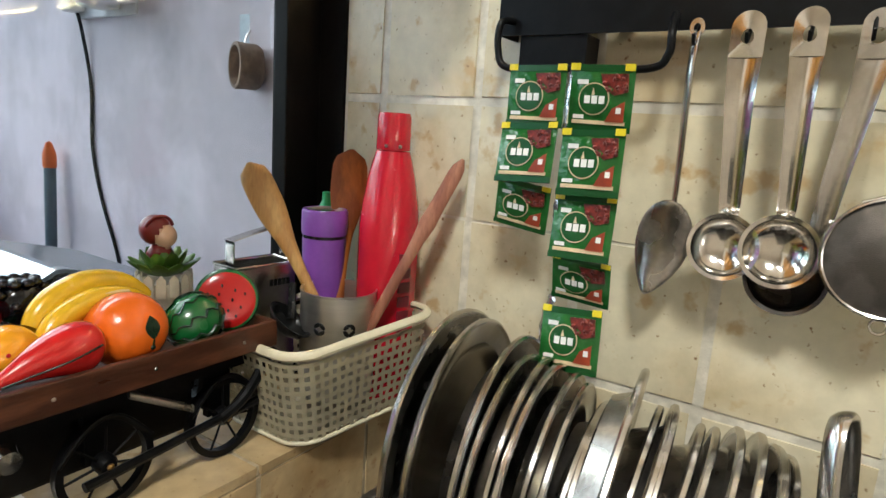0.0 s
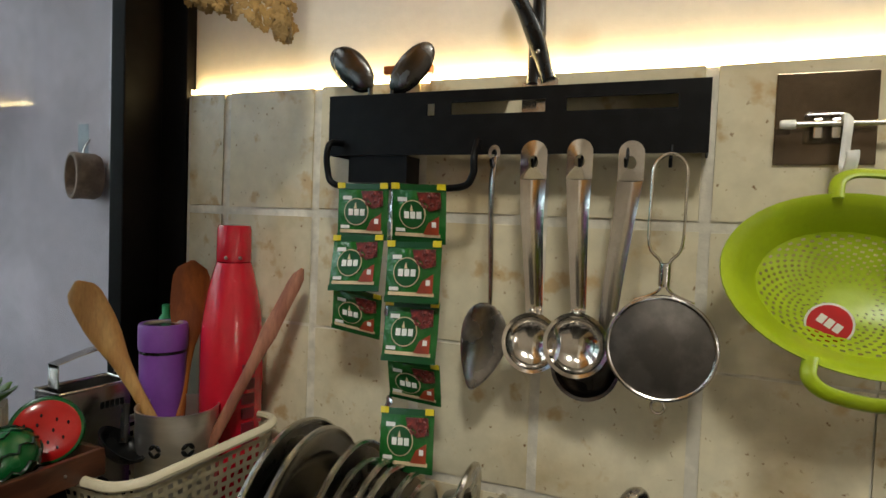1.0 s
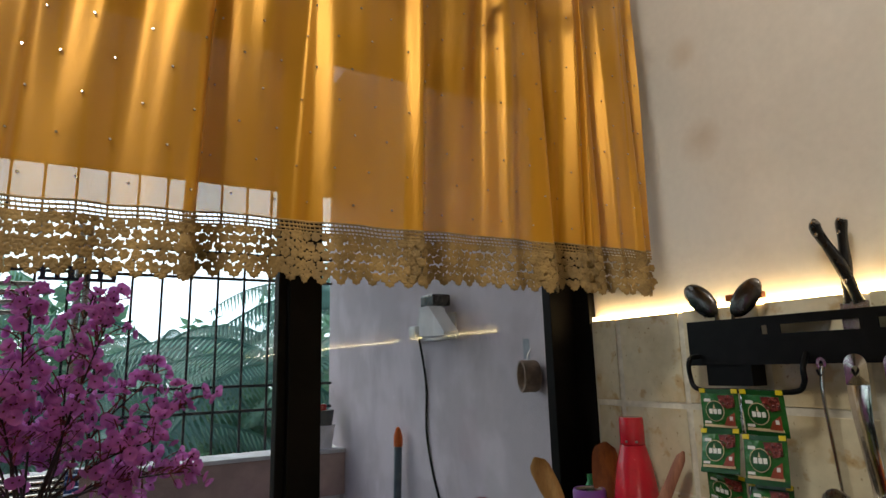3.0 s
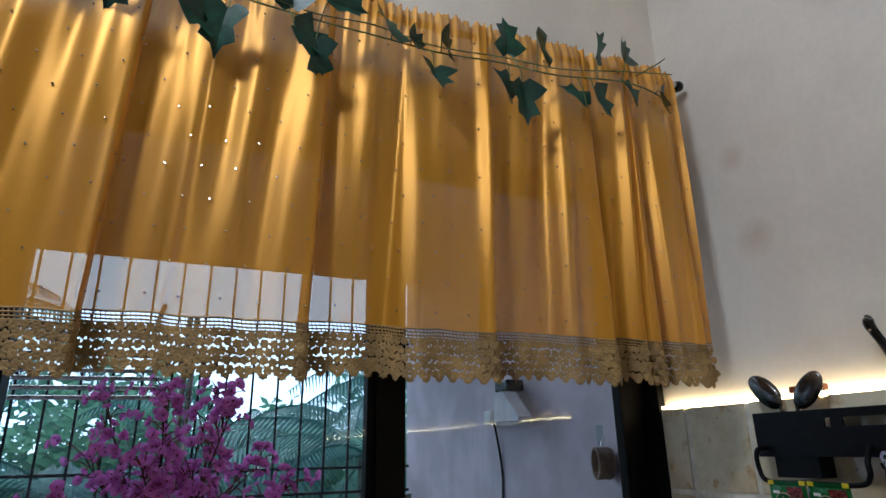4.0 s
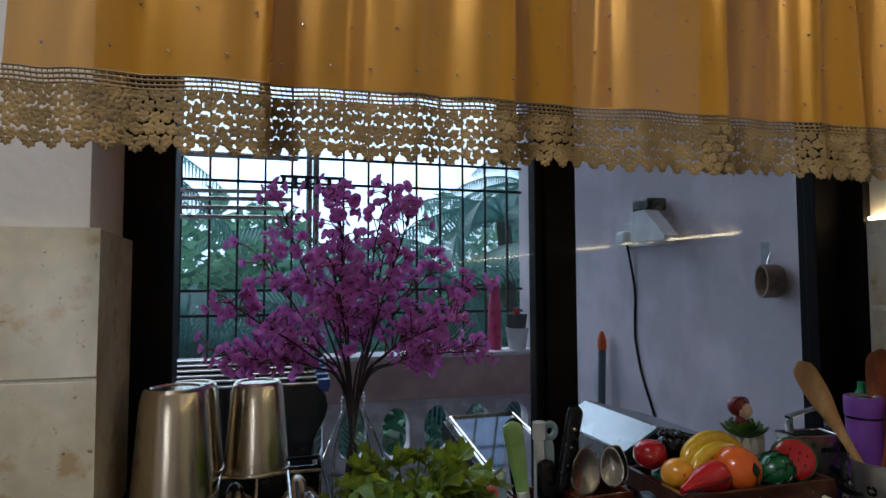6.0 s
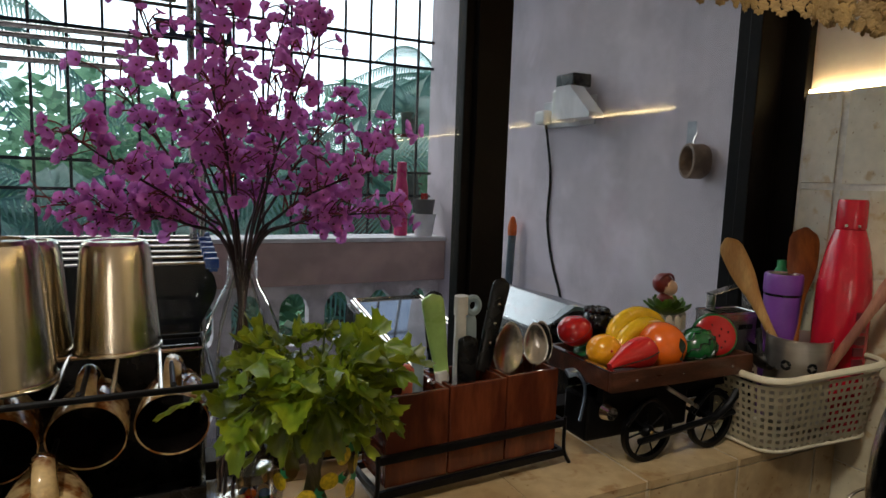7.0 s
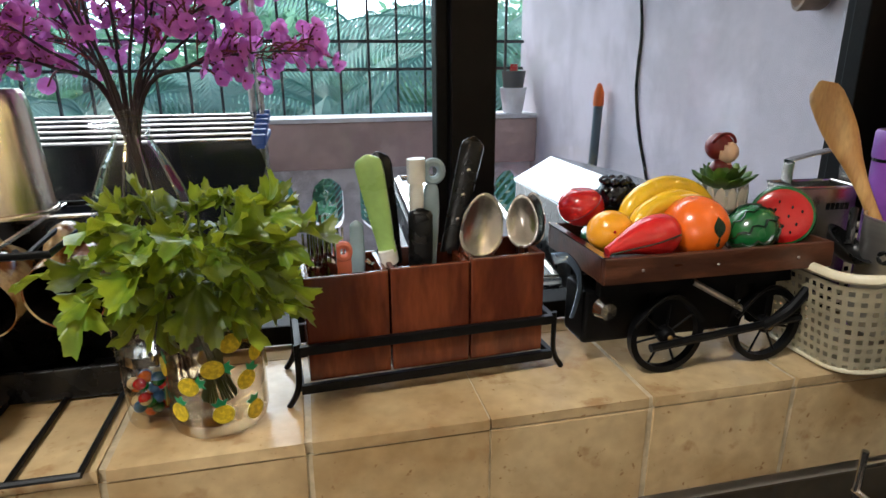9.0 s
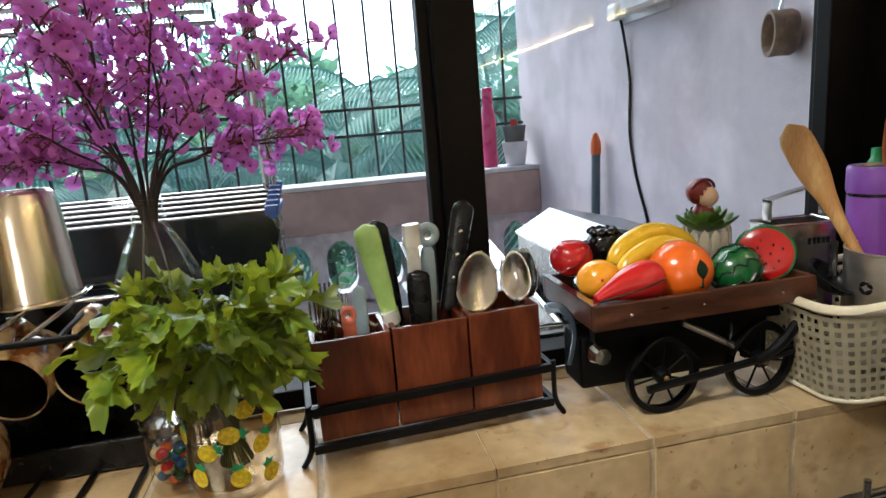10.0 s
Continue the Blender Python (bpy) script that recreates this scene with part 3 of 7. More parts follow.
IVY = [(0.28, -0.10), (0.62, 0.02), (0.95, 0.16), (0.62, 0.34), (0.40, 0.42), (0.55, 0.60), (0.62, 0.72), (0.28, 0.72), (0.12, 0.86)]
ivy_meshes = [mesh_of("ivy_leaf", lobed_leaf(0.031, 0.060, IVY, 0.3 + 0.1 * k, 0.25 * (-1) ** k, k), LEAFDARK, False) for k in range(4)]
ivy = thing("ivy_garland", (-0.57, -0.09, 1.98), "artificial dark green ivy garland draped over the curtain rod", "garland")
VINE1 = smooth_line([(-1.02, -0.105, 1.975), (-0.975, -0.112, 1.958), (-0.91, -0.118, 1.930), (-0.843, -0.112, 1.922), (-0.77, -0.118, 1.911), (-0.69, -0.112, 1.912), (-0.61, -0.118, 1.907), (-0.52, -0.112, 1.911), (-0.43, -0.118, 1.916), (-0.327, -0.112, 1.925), (-0.215, -0.116, 1.941), (-0.15, -0.112, 1.945), (-0.105, -0.118, 1.925)])
VINE2 = smooth_line([(-1.0, -0.10, 1.97), (-0.93, -0.112, 1.948), (-0.86, -0.118, 1.934), (-0.79, -0.114, 1.932), (-0.70, -0.112, 1.922), (-0.62, -0.116, 1.925), (-0.53, -0.112, 1.920), (-0.42, -0.114, 1.930), (-0.32, -0.116, 1.935), (-0.2, -0.112, 1.965), (-0.09, -0.116, 1.985)])
part("vine", tube(VINE1, 0.0012, 5), STEM, ivy)
part("vine", tube(VINE2, 0.0010, 5), STEM, ivy)
# each leaf: where its middle hangs, which way its tip points (degrees from up), how far it faces sideways, and its size
IVY_LEAVES = [(-1.0, 1.948, 20, 0, 1.25), (-0.985, 1.922, 165, 30, 0.95), (-0.887, 1.974, 5, 0, 1.2), (-0.857, 1.958, 25, 50, 1.0), (-0.923, 1.890, 195, 0, 1.05), (-0.835, 1.868, 100, 30, 1.0), (-0.808, 1.864, 190, -10, 1.1), (-0.774, 1.961, -12, 10, 1.05), (-0.725, 1.948, 5, -15, 1.0), (-0.704, 1.877, 105, 20, 0.95), (-0.690, 1.853, 165, 0, 0.9), (-0.659, 1.938, 95, 35, 0.9), (-0.598, 1.937, 10, 40, 1.15), (-0.560, 1.918, 75, 30, 0.7), (-0.508, 1.922, 80, 20, 0.95), (-0.530, 1.861, 185, 0, 1.0), (-0.411, 1.970, -8, 0, 1.0), (-0.357, 1.956, 140, 45, 1.1), (-0.421, 1.882, -60, 40, 0.9), (-0.392, 1.860, 172, 0, 1.1), (-0.298, 1.895, -50, 35, 0.9), (-0.256, 1.888, 130, 25, 0.95), (-0.238, 2.002, 5, 55, 0.9), (-0.200, 1.997, 15, 30, 1.0), (-0.180, 1.934, -55, 40, 0.85), (-0.123, 1.920, 110, 65, 0.9)]
for k, (x, z, tip, turn_, size_) in enumerate(IVY_LEAVES):
    m = Matrix.Translation((x, -0.112 - rng.uniform(0, 0.008), z)) @ Matrix.Rotation(radians(turn_) + rng.uniform(-0.15, 0.15), 4, "Z") @ Matrix.Rotation(radians(tip), 4, "Y") @ Matrix.Rotation(math.pi / 2 + rng.uniform(-0.35, 0.35), 4, "X") @ Matrix.Scale(size_, 4) @ Matrix.Translation((0, -0.027, 0))
    lf = part("ivy_leaf", ivy_meshes[k % 4], None, ivy)
    lf.matrix_basis = m
    stalk = m @ Vector((0, 0, 0))
    near = min(VINE1, key=lambda p: (p - stalk).length)
    part("stalk", tube([near, near.lerp(stalk, 0.5) + Vector((0, -0.003, 0.004)), stalk], 0.0009, 5), STEM, ivy)
ivy_tip = part("stalk", tube(smooth_line([(-0.17, -0.115, 1.962), (-0.13, -0.118, 1.99), (-0.105, -0.12, 2.01)], 4), 0.0012, 5), STEM, ivy)

# ---- cutlery hung above the curtain ----


def hung_spoon(name, tip, top, head, width, material, label, fork=False):
    tip, top = Vector(tip), Vector(top)
    d = (top - tip).normalized()
    t = thing(name, tip, label, "utensil", "cutlery fixed above the curtain")
    part("handle", tube(smooth_line([tip + d * head * 0.8, tip + d * (head * 1.5) + Vector((0, -0.006, 0)), top], 5), [width * 0.22 + 0.001] * 11, 8, flat=0.5), material, t)
    side = d.cross(Vector((0, 1, 0)))
    rot = Matrix((side, Vector((0, 1, 0)), d)).transposed().to_4x4()
    if fork:
        for k in (-1.5, -0.5, 0.5, 1.5):
            part("tine", tube([tip + side * (k * width * 0.28), tip + side * (k * width * 0.28) + d * head], 0.0012, 6), material, t)
        part("fork_base", ball(tip + d * head, (width * 0.55, 0.003, head * 0.25), 12, rot), material, t)
    else:
        part("head", ball(tip + d * head * 0.5, (width * 0.5, 0.006, head * 0.55), 16, rot), material, t)
    return t


hung_spoon("hung_spoon", (-0.712, -0.018, 2.146), (-0.60, -0.018, 2.30), 0.038, 0.028, STEEL, "steel spoon fixed on the cream wall")
hung_spoon("hung_spatula", (-0.604, -0.018, 2.046), (-0.598, -0.018, 2.36), 0.085, 0.044, WOODRED, "reddish wooden spatula fixed on the cream wall")
hung_spoon("hung_spoon", (-0.488, -0.018, 2.150), (-0.578, -0.018, 2.34), 0.040, 0.030, STEEL, "steel spoon fixed on the cream wall")
hung_spoon("hung_fork", (-0.400, -0.018, 2.218), (-0.53, -0.018, 2.33), 0.036, 0.024, STEEL, "steel fork fixed on the cream wall", True)
hung_spoon("hung_spatula", (-0.315, -0.018, 2.282), (-0.47, -0.018, 2.40), 0.07, 0.036, WOODRED, "reddish wooden spatula fixed on the cream wall")
plug_ = thing("wall_plug", (-0.144, -0.004, 2.27), "small round plastered-over wall cap", "wall cap")
part("cap", lathe([(0, 0.006), (0.016, 0.005), (0.023, 0.0), (0.023, -0.002)], 24, on_north(-0.144, 2.27, -0.001)), PLASTER, plug_)
part("screw", lathe([(0, 0.009), (0.0025, 0.008), (0.003, 0.005)], 10, on_north(-0.140, 2.268, -0.001)), STEELDARK, plug_)

# ---- knife rack on the east wall ----
rack = thing("knife_rack", (-0.03, -0.295, 1.366), "black metal knife rack with slots, fixed on tiles", "knife rack")
RX0, RX1 = -0.050, -0.0475
part("front_plate", box(RX0, RX1, -0.473, -0.127, 1.366, 1.402), BLACKMETAL, rack, smooth=False)
part("front_plate", box(RX0, RX1, -0.473, -0.127, 1.413, 1.424), BLACKMETAL, rack, smooth=False)
for a, b in ((-0.473, -0.449), (-0.361, -0.343), (-0.256, -0.240), (-0.232, -0.127)):
    part("slot_bridge", box(RX0, RX1, a, b, 1.402, 1.413), BLACKMETAL, rack, smooth=False)
part("top_plate", box(RX1, -0.012, -0.473, -0.34, 1.4215, 1.4235), BLACKMETAL, rack, smooth=False)
part("top_plate", box(RX1, -0.012, -0.30, -0.215, 1.4215, 1.4235), BLACKMETAL, rack, smooth=False)
part("side_plate", box(RX1, -0.012, -0.473, -0.471, 1.366, 1.4215), BLACKMETAL, rack, smooth=False)
part("side_plate", box(RX1, -0.012, -0.129, -0.127, 1.366, 1.4215), BLACKMETAL, rack, smooth=False)
part("cutlery_cup", box(-0.047, -0.018, -0.212, -0.149, 1.340, 1.366), BLACKMETAL, rack, smooth=False)
part("hook_bar", tube(smooth_line([(-0.05, -0.142, 1.378), (-0.066, -0.138, 1.374), (-0.066, -0.137, 1.352), (-0.066, -0.148, 1.336), (-0.066, -0.2, 1.335), (-0.066, -0.27, 1.335), (-0.066, -0.285, 1.345), (-0.066, -0.286, 1.362), (-0.05, -0.283, 1.378)]), 0.0032, 10), BLACKMETAL, rack)
for y in (-0.302, -0.338, -0.377, -0.413, -0.446):
    part("hook", tube(smooth_line([(-0.05, y, 1.372), (-0.056, y, 1.360), (-0.064, y, 1.354), (-0.068, y, 1.360)], 4), 0.0014, 6), BLACKMETAL, rack)


def ribbon(line, widths, thick, across, bm=None):
    """A flat bar along a line, its width along the direction across, slightly arched."""
    bm = bm or bmesh.new()
    across = Vector(across).normalized()
    rings = []
    n = len(line)
    for i, p in enumerate(line):
        d = (line[min(i + 1, n - 1)] - line[max(i - 1, 0)]).normalized()
        out = d.cross(across).normalized()
        w = widths[i]
        rings.append([bm.verts.new(p + across * (w * a) + out * (thick * b)) for a, b in ((-1, -0.5), (-0.92, 0.45), (-0.45, 1.0), (0.45, 1.0), (0.92, 0.45), (1, -0.5), (0.5, 0.1), (-0.5, 0.1))])
    for a, b in zip(rings, rings[1:]):
        for k in range(8):
            bm.faces.new((a[k], a[(k + 1) % 8], b[(k + 1) % 8], b[k]))
    bm.faces.new(rings[0][::-1])
    bm.faces.new(rings[-1])
    return bm


def bowl(R, depth, m, lip=0.003):
    prof = [(0.0001, -depth)] + [(R * math.sin(a), -depth * math.cos(a)) for a in np.linspace(0.15, math.pi / 2, 10)]
    prof += [(R + lip, 0.0008), (R + lip, -0.0006), (R + 0.0005, -0.0012)] + [((R + 0.0008) * math.sin(a), -(depth + 0.0009) * math.cos(a)) for a in np.linspace(math.pi / 2 - 0.1, 0.1, 8)] + [(0.0001, -depth - 0.0009)]
    return lathe(prof, 36, m)


def eye_ring(m, r0, r1, stretch=1.3):
    prof = [(r0, -0.0006), (r0, 0.0006), (r1, 0.0006), (r1, -0.0006), (r0, -0.0006)]
    return lathe(prof, 20, m @ Matrix.Diagonal((1, stretch, 1, 1)))


def holed_tab(m, w, low, high, hole):
    """A flat tab with a rounded top and a round hole at its origin."""
    bm = bmesh.new()
    outer = [(w, -low + (high - w + low) * k / 8) for k in range(8)]
    outer += [(w * math.cos(math.pi * k / 14), high - w + w * math.sin(math.pi * k / 14)) for k in range(15)]
    outer += [(-w, high - w - (high - w + low) * k / 8) for k in range(1, 9)]
    outer += [(-w * 0.5, -low), (0, -low), (w * 0.5, -low)]
    n = len(outer)
    angles = [math.atan2(y, x) for x, y in outer]
    inner = [(hole * math.cos(a), hole * math.sin(a) * (1.5 if a > 0 else 1)) for a in angles]
    loops = [[bm.verts.new((x, y, z + lift)) for x, y in line] for z in (-0.0006, 0.0006) for line, lift in ((inner, 0.0008), (outer, 0.0))]
    for a, b in ((0, 1), (3, 2), (1, 3), (2, 0)):
        for k in range(n):
            q = (k + 1) % n
            bm.faces.new((loops[a][k], loops[a][q], loops[b][q], loops[b][k]))
    return turned(bm, m)


def ladle(name, y, x, z_eye, ye, ze, yb, zb, R, width, neck, material, bowl_mat, label):
    t = thing(name, (x, y, z_eye), label, "ladle", "utensils on the knife rack")
    line = smooth_line([(x, y, z_eye - 0.010), (x - 0.003, y * 0.8 + ye * 0.2, z_eye - 0.04), (x - 0.002, y * 0.4 + ye * 0.6, z_eye * 0.4 + ze * 0.6), (x + 0.002, ye, ze + 0.006), (x + 0.001, ye * 0.8 + yb * 0.2, ze - 0.004)], 6)
    n = len(line)
    part("handle", ribbon(line, [width + (neck - width) * (k / n) ** 0.8 for k in range(n - 3)] + [neck, neck * 1.35, neck * 1.5], 0.0026, (0, 1, 0)), material, t)
    part("tab", holed_tab(on_east(y, z_eye, x - 0.0012), width * 0.97, 0.0135, 0.019, 0.0042), material, t)
    part("bowl", bowl(R, R * 0.62, on_east(yb, zb, x - 0.004) @ Matrix.Rotation(radians(-8), 4, "X")), bowl_mat, t)
    part("rivet", ball((x - 0.003, ye, ze), (0.003, 0.003, 0.003), 8), material, t)
    return t


ladle("ladle", -0.338, -0.060, 1.357, -0.343, 1.232, -0.343, 1.205, 0.0225, 0.0118, 0.0062, STEELBRIGHT, STEELBRIGHT, "shiny steel ladle hanging from the knife rack")
ladle("ladle", -0.377, -0.064, 1.357, -0.381, 1.234, -0.381, 1.208, 0.0238, 0.0108, 0.0050, STEELBRIGHT, STEELBRIGHT, "shiny steel ladle with a broad rim, hanging")
ladle("serving_spoon", -0.416, -0.050, 1.357, -0.402, 1.212, -0.387, 1.188, 0.0255, 0.0105, 0.0058, STEEL, DARKSTEEL, "steel serving ladle with a dark bowl, hanging behind")
sp = thing("serving_spoon", (-0.055, -0.302, 1.37), "dull steel pointed serving spoon hanging from the rack", "spoon", "utensils on the knife rack")
part("eye", eye_ring(on_east(-0.302, 1.366, -0.058), 0.0025, 0.0055), STEELBRIGHT, sp)
line = smooth_line([(-0.058, -0.302, 1.362), (-0.063, -0.302, 1.33), (-0.056, -0.302, 1.27), (-0.05, -0.301, 1.23)], 6)
part("handle", tube(line, [0.005 - 0.002 * k / len(line) for k in range(len(line))], 10, flat=0.45), STEEL, sp)
bm = ball((0, 0, 0), (0.0185, 0.040, 0.006), 24)
for v in bm.verts:
    k = (v.co.y + 0.04) / 0.08
    v.co.x *= 0.45 + 1.1 * k ** 0.6 * (1.15 - 0.35 * k)
    v.co.z += 0.01 * (2 * k - 1) ** 2
part("head", turned(bm, on_east(-0.296, 1.196, -0.052) @ Matrix.Rotation(radians(-9), 4, "Z")), STEELDARK, sp)

st = thing("tea_strainer", (-0.07, -0.445, 1.215), "round wire-mesh tea strainer with a looped handle, hanging", "strainer", "utensils on the knife rack")
E_ = on_east(-0.4465, 1.213, -0.070)
MESHWIRE = mat("fine_wire_mesh", (0.13, 0.115, 0.10), 0.45, 0.7, var=0.2, scale=60, bump=0.25, fine=1600)
part("mesh", lathe([(0.0001, 0.008), (0.012, 0.0075), (0.024, 0.005), (0.034, 0.002), (0.0385, 0.0)], 40, E_), MESHWIRE, st)
for r_, w_ in ((0.040, 0.0), (0.0385, -0.006)):
    part("rim", tube([E_ @ Vector((r_ * math.cos(a), r_ * math.sin(a), w_)) for a in np.linspace(0, 2 * math.pi, 48, endpoint=False)], 0.0018, 8, closed=True), STEEL, st)
for off in (0.0, 0.004):
    part("handle_wire", tube(smooth_line([E_ @ Vector(p) for p in ((-0.022, 0.036, -off), (-0.003, 0.046, -off), (-0.003, 0.066, -off), (-0.0125, 0.08, -off), (-0.0125, 0.12, -off), (-0.011, 0.142, -off), (0.0, 0.150, -off), (0.0115, 0.142, -off), (0.0125, 0.12, -off), (0.0115, 0.08, -off), (0.003, 0.066, -off), (0.003, 0.046, -off), (0.022, 0.036, -off))], 5), 0.0012, 8), STEELBRIGHT, st)
part("binding", lathe([(0.0042, 0.048), (0.0044, 0.05), (0.0044, 0.064), (0.0042, 0.066)], 12, E_ @ Matrix.Rotation(radians(-90), 4, "X")), STEELBRIGHT, st)
part("tip_loop", tube([E_ @ Vector((0.005 * math.cos(a), -0.0455 + 0.005 * math.sin(a), 0)) for a in np.linspace(0, 2 * math.pi, 16, endpoint=False)], 0.0011, 6, closed=True), STEEL, st)

# knives and black spoons standing in the rack
for y0, y1, x0, tag_ in ((-0.342, -0.307, -0.040, "black riveted knife handle leaning in the rack"), (-0.326, -0.330, -0.030, "black knife handle standing in the rack")):
    kn = thing("kitchen_knife", (x0, y0, 1.40), tag_, "knife", "knives in the rack")
    top = (x0 + 0.006, y1, 1.528)
    line = smooth_line([(x0, y0, 1.430), (x0 + 0.003, (y0 * 0.55 + y1 * 0.45), 1.475), (top[0], top[1] + 0.002, 1.519), top], 5)
    part("handle", tube(line, [0.0092 - 0.001 * math.sin(k) for k in range(len(line) - 2)] + [0.0100, 0.008], 10, flat=0.6), BLACKPLASTIC, kn)
    part("blade", box(x0 - 0.001, x0 + 0.001, y0 - 0.009, y0 + 0.009, 1.385, 1.432), STEEL, kn, smooth=False)
    for q in (0.25, 0.6, 0.9):
        p = Vector(line[int(q * (len(line) - 1))])
        part("rivet", ball(p + Vector((-0.0055, 0, 0)), (0.0015, 0.0025, 0.0025), 8), STEELBRIGHT, kn)
for y, z, lean, dx in ((-0.146, 1.452, -46, -0.039), (-0.138, 1.456, -52, -0.030), (-0.209, 1.450, 44, -0.037)):
    bs = thing("tablespoon", (dx, y, 1.42), "dark steel tablespoon standing bowl up in the rack", "spoon", "spoons in the rack")
    rot = Matrix.Rotation(radians(lean), 4, "X")
    part("bowl", ball((dx, y, z), (0.005, 0.0165, 0.0295), 18, rot), DARKSTEEL, bs)
    foot = Vector((dx, y, z)) + rot.to_3x3() @ Vector((0, 0, -0.028))
    part("handle", tube([foot, (dx + 0.003, foot.y * 0.6 - 0.07, 1.37)], 0.0025, 8), DARKSTEEL, bs)
wb = thing("wooden_clip", (-0.012, -0.19, TILETOP), "small brown wooden block lying on the tile edge", "block")
part("block", box(-0.022, -0.012, -0.222, -0.17, 1.4495, 1.4585, 0.002), WOODRED, wb, smooth=False)

# ---- strips of coffee sachets ----
GREEN = paint("sachet_green", (0.026, 0.16, 0.028), 0.15, var=0.25, bump=0.7, fine=110)
DKGREEN = paint("sachet_dark_green", (0.01, 0.07, 0.014), 0.25)
YELLOW = paint("sachet_yellow", (0.75, 0.62, 0.02), 0.3)
BROWNRED = paint("bean_red", (0.24, 0.03, 0.02), 0.3, var=0.5, scale=260)
REDBAND = paint("sachet_red", (0.40, 0.06, 0.02), 0.3, var=0.3)
WHITE = paint("white_print", (0.8, 0.8, 0.76), 0.35)
CREAM = paint("cream_print", (0.62, 0.50, 0.30), 0.35)
FOIL = mat("silver_foil", (0.62, 0.62, 0.66), 0.25, 0.9, var=0.3, scale=70, bump=0.8, fine=120)
SW, SH = 0.0525, 0.0515


def sachet_model(at):
    t = thing("coffee_sachet", at, "glossy green coffee sachet with yellow tear tabs, hanging", "sachet", "strips of coffee sachets")
    M = Matrix.Translation(at) @ on_east(0, 0, 0)
    r = random.Random(5)

    def film(back):
        bm = bmesh.new()
        n = 14
        g = []
        for j in range(n + 1):
            row = []
            for i in range(n + 1):
                u, v = i / n, j / n
                e = max(0.0, 1 - (abs(2 * u - 1)) ** 3) * max(0.0, 1 - min(1, abs(2 * v - 1) * 1.12) ** 3)
                w = 0.0036 * e + 0.0008 * math.sin(17 * u + 9 * v) * e + 0.0006 * math.sin(31 * v - 14 * u) * e + (0.0004 * math.sin(60 * u) if v < 0.08 or v > 0.92 else 0)
                row.append(bm.verts.new(((u - 0.5) * SW, -v * SH, -w - 0.0003 if back else w)))
            g.append(row)
        for a, b in zip(g, g[1:]):
            for i in range(n):
                bm.faces.new((a[i], a[i + 1], b[i + 1], b[i]))
        return turned(bm, M)

    part("film", film(False), GREEN, t)
    part("back_film", film(True), FOIL, t, "silver foil back")

    def patch(name, outline, w, material, dz=0.0005):
        part(name, prism(outline, w, w + dz, M), material, t, smooth=False)

    def rect(x0, x1, y0, y1):
        return [(x0, y0), (x1, y0), (x1, y1), (x0, y1)]

    patch("crimp_band", rect(-SW / 2, SW / 2, -0.0052, -0.0002), 0.0009, DKGREEN)
    patch("crimp_band", rect(-SW / 2, SW / 2, -SH + 0.0002, -SH + 0.005), 0.0009, DKGREEN)
    for u in (-SW / 2, SW / 2 - 0.008):
        patch("tear_tab", rect(u, u + 0.008, -0.0045, 0.0008), 0.0015, YELLOW)
    patch("bean_patch", [(0.000, -0.007), (0.022, -0.0065), (0.023, -0.020), (0.012, -0.023), (0.003, -0.017)], 0.0034, BROWNRED)
    for k in range(14):
        part("bean", ball(M @ Vector((r.uniform(0.003, 0.021), -r.uniform(0.008, 0.020), 0.0042)), (0.001, 0.0021, 0.0015), 8, Matrix.Rotation(r.uniform(0, 3), 4, "X")), BROWNRED, t)
    patch("red_corner", [(0.006, -0.043), (0.021, -0.043), (0.021, -0.027), (0.011, -0.033)], 0.0031, REDBAND)
    patch("logo_ring", disc_outline(0.0128, 0.0125, 26, -0.004, -0.026), 0.0046, CREAM, 0.0003)
    patch("logo_disc", disc_outline(0.0119, 0.0116, 26, -0.004, -0.026), 0.0050, DKGREEN, 0.0003)
    for k, x in enumerate((-0.0115, -0.0055, 0.0005)):
        patch("logo_shape", rect(x, x + 0.0046, -0.0295, -0.0235), 0.0056, WHITE, 0.0003)
    patch("logo_shape", [(-0.006, -0.023), (-0.0045, -0.0175), (-0.003, -0.023)], 0.0056, CREAM, 0.0003)
    patch("print_bar", rect(-0.019, -0.010, -0.015, -0.0115), 0.0034, WHITE)
    patch("print_bar", rect(-0.021, -0.012, -0.0415, -0.0385), 0.0028, WHITE)
    patch("print_bar", rect(0.0145, 0.0185, -0.0365, -0.032), 0.0036, WHITE)
    patch("print_bar", rect(-0.022, 0.022, -0.0455, -0.0425), 0.0022, CREAM)
    return t


S0 = sachet_model((-0.075, -0.1825, 1.337))
SPOTS = [(-0.075, -0.1795, 1.2885, 3, 14, 1.0), (-0.073, -0.1785, 1.238, -7, -10, 0.84), (-0.077, -0.2395, 1.337, -1, -6, 1.02), (-0.079, -0.2385, 1.286, 2, 8, 1.05), (-0.075, -0.237, 1.2325, 2, 12, 1.05), (-0.071, -0.237, 1.1785, -3, -18, 0.84), (-0.077, -0.2365, 1.136, 5, 12, 1.06)]
for x, y, z, roll, tilt, sc in SPOTS:
    copy_thing(S0, Matrix.Translation((x, y, z)) @ Matrix.Rotation(radians(-roll), 4, "X") @ Matrix.Rotation(radians(tilt), 4, "Y") @ Matrix.Diagonal((1, 1, sc, 1)))
fb = thing("foil_strip", (-0.07, -0.212, 1.25), "crinkled silver foil edge of the sachet strip", "foil")
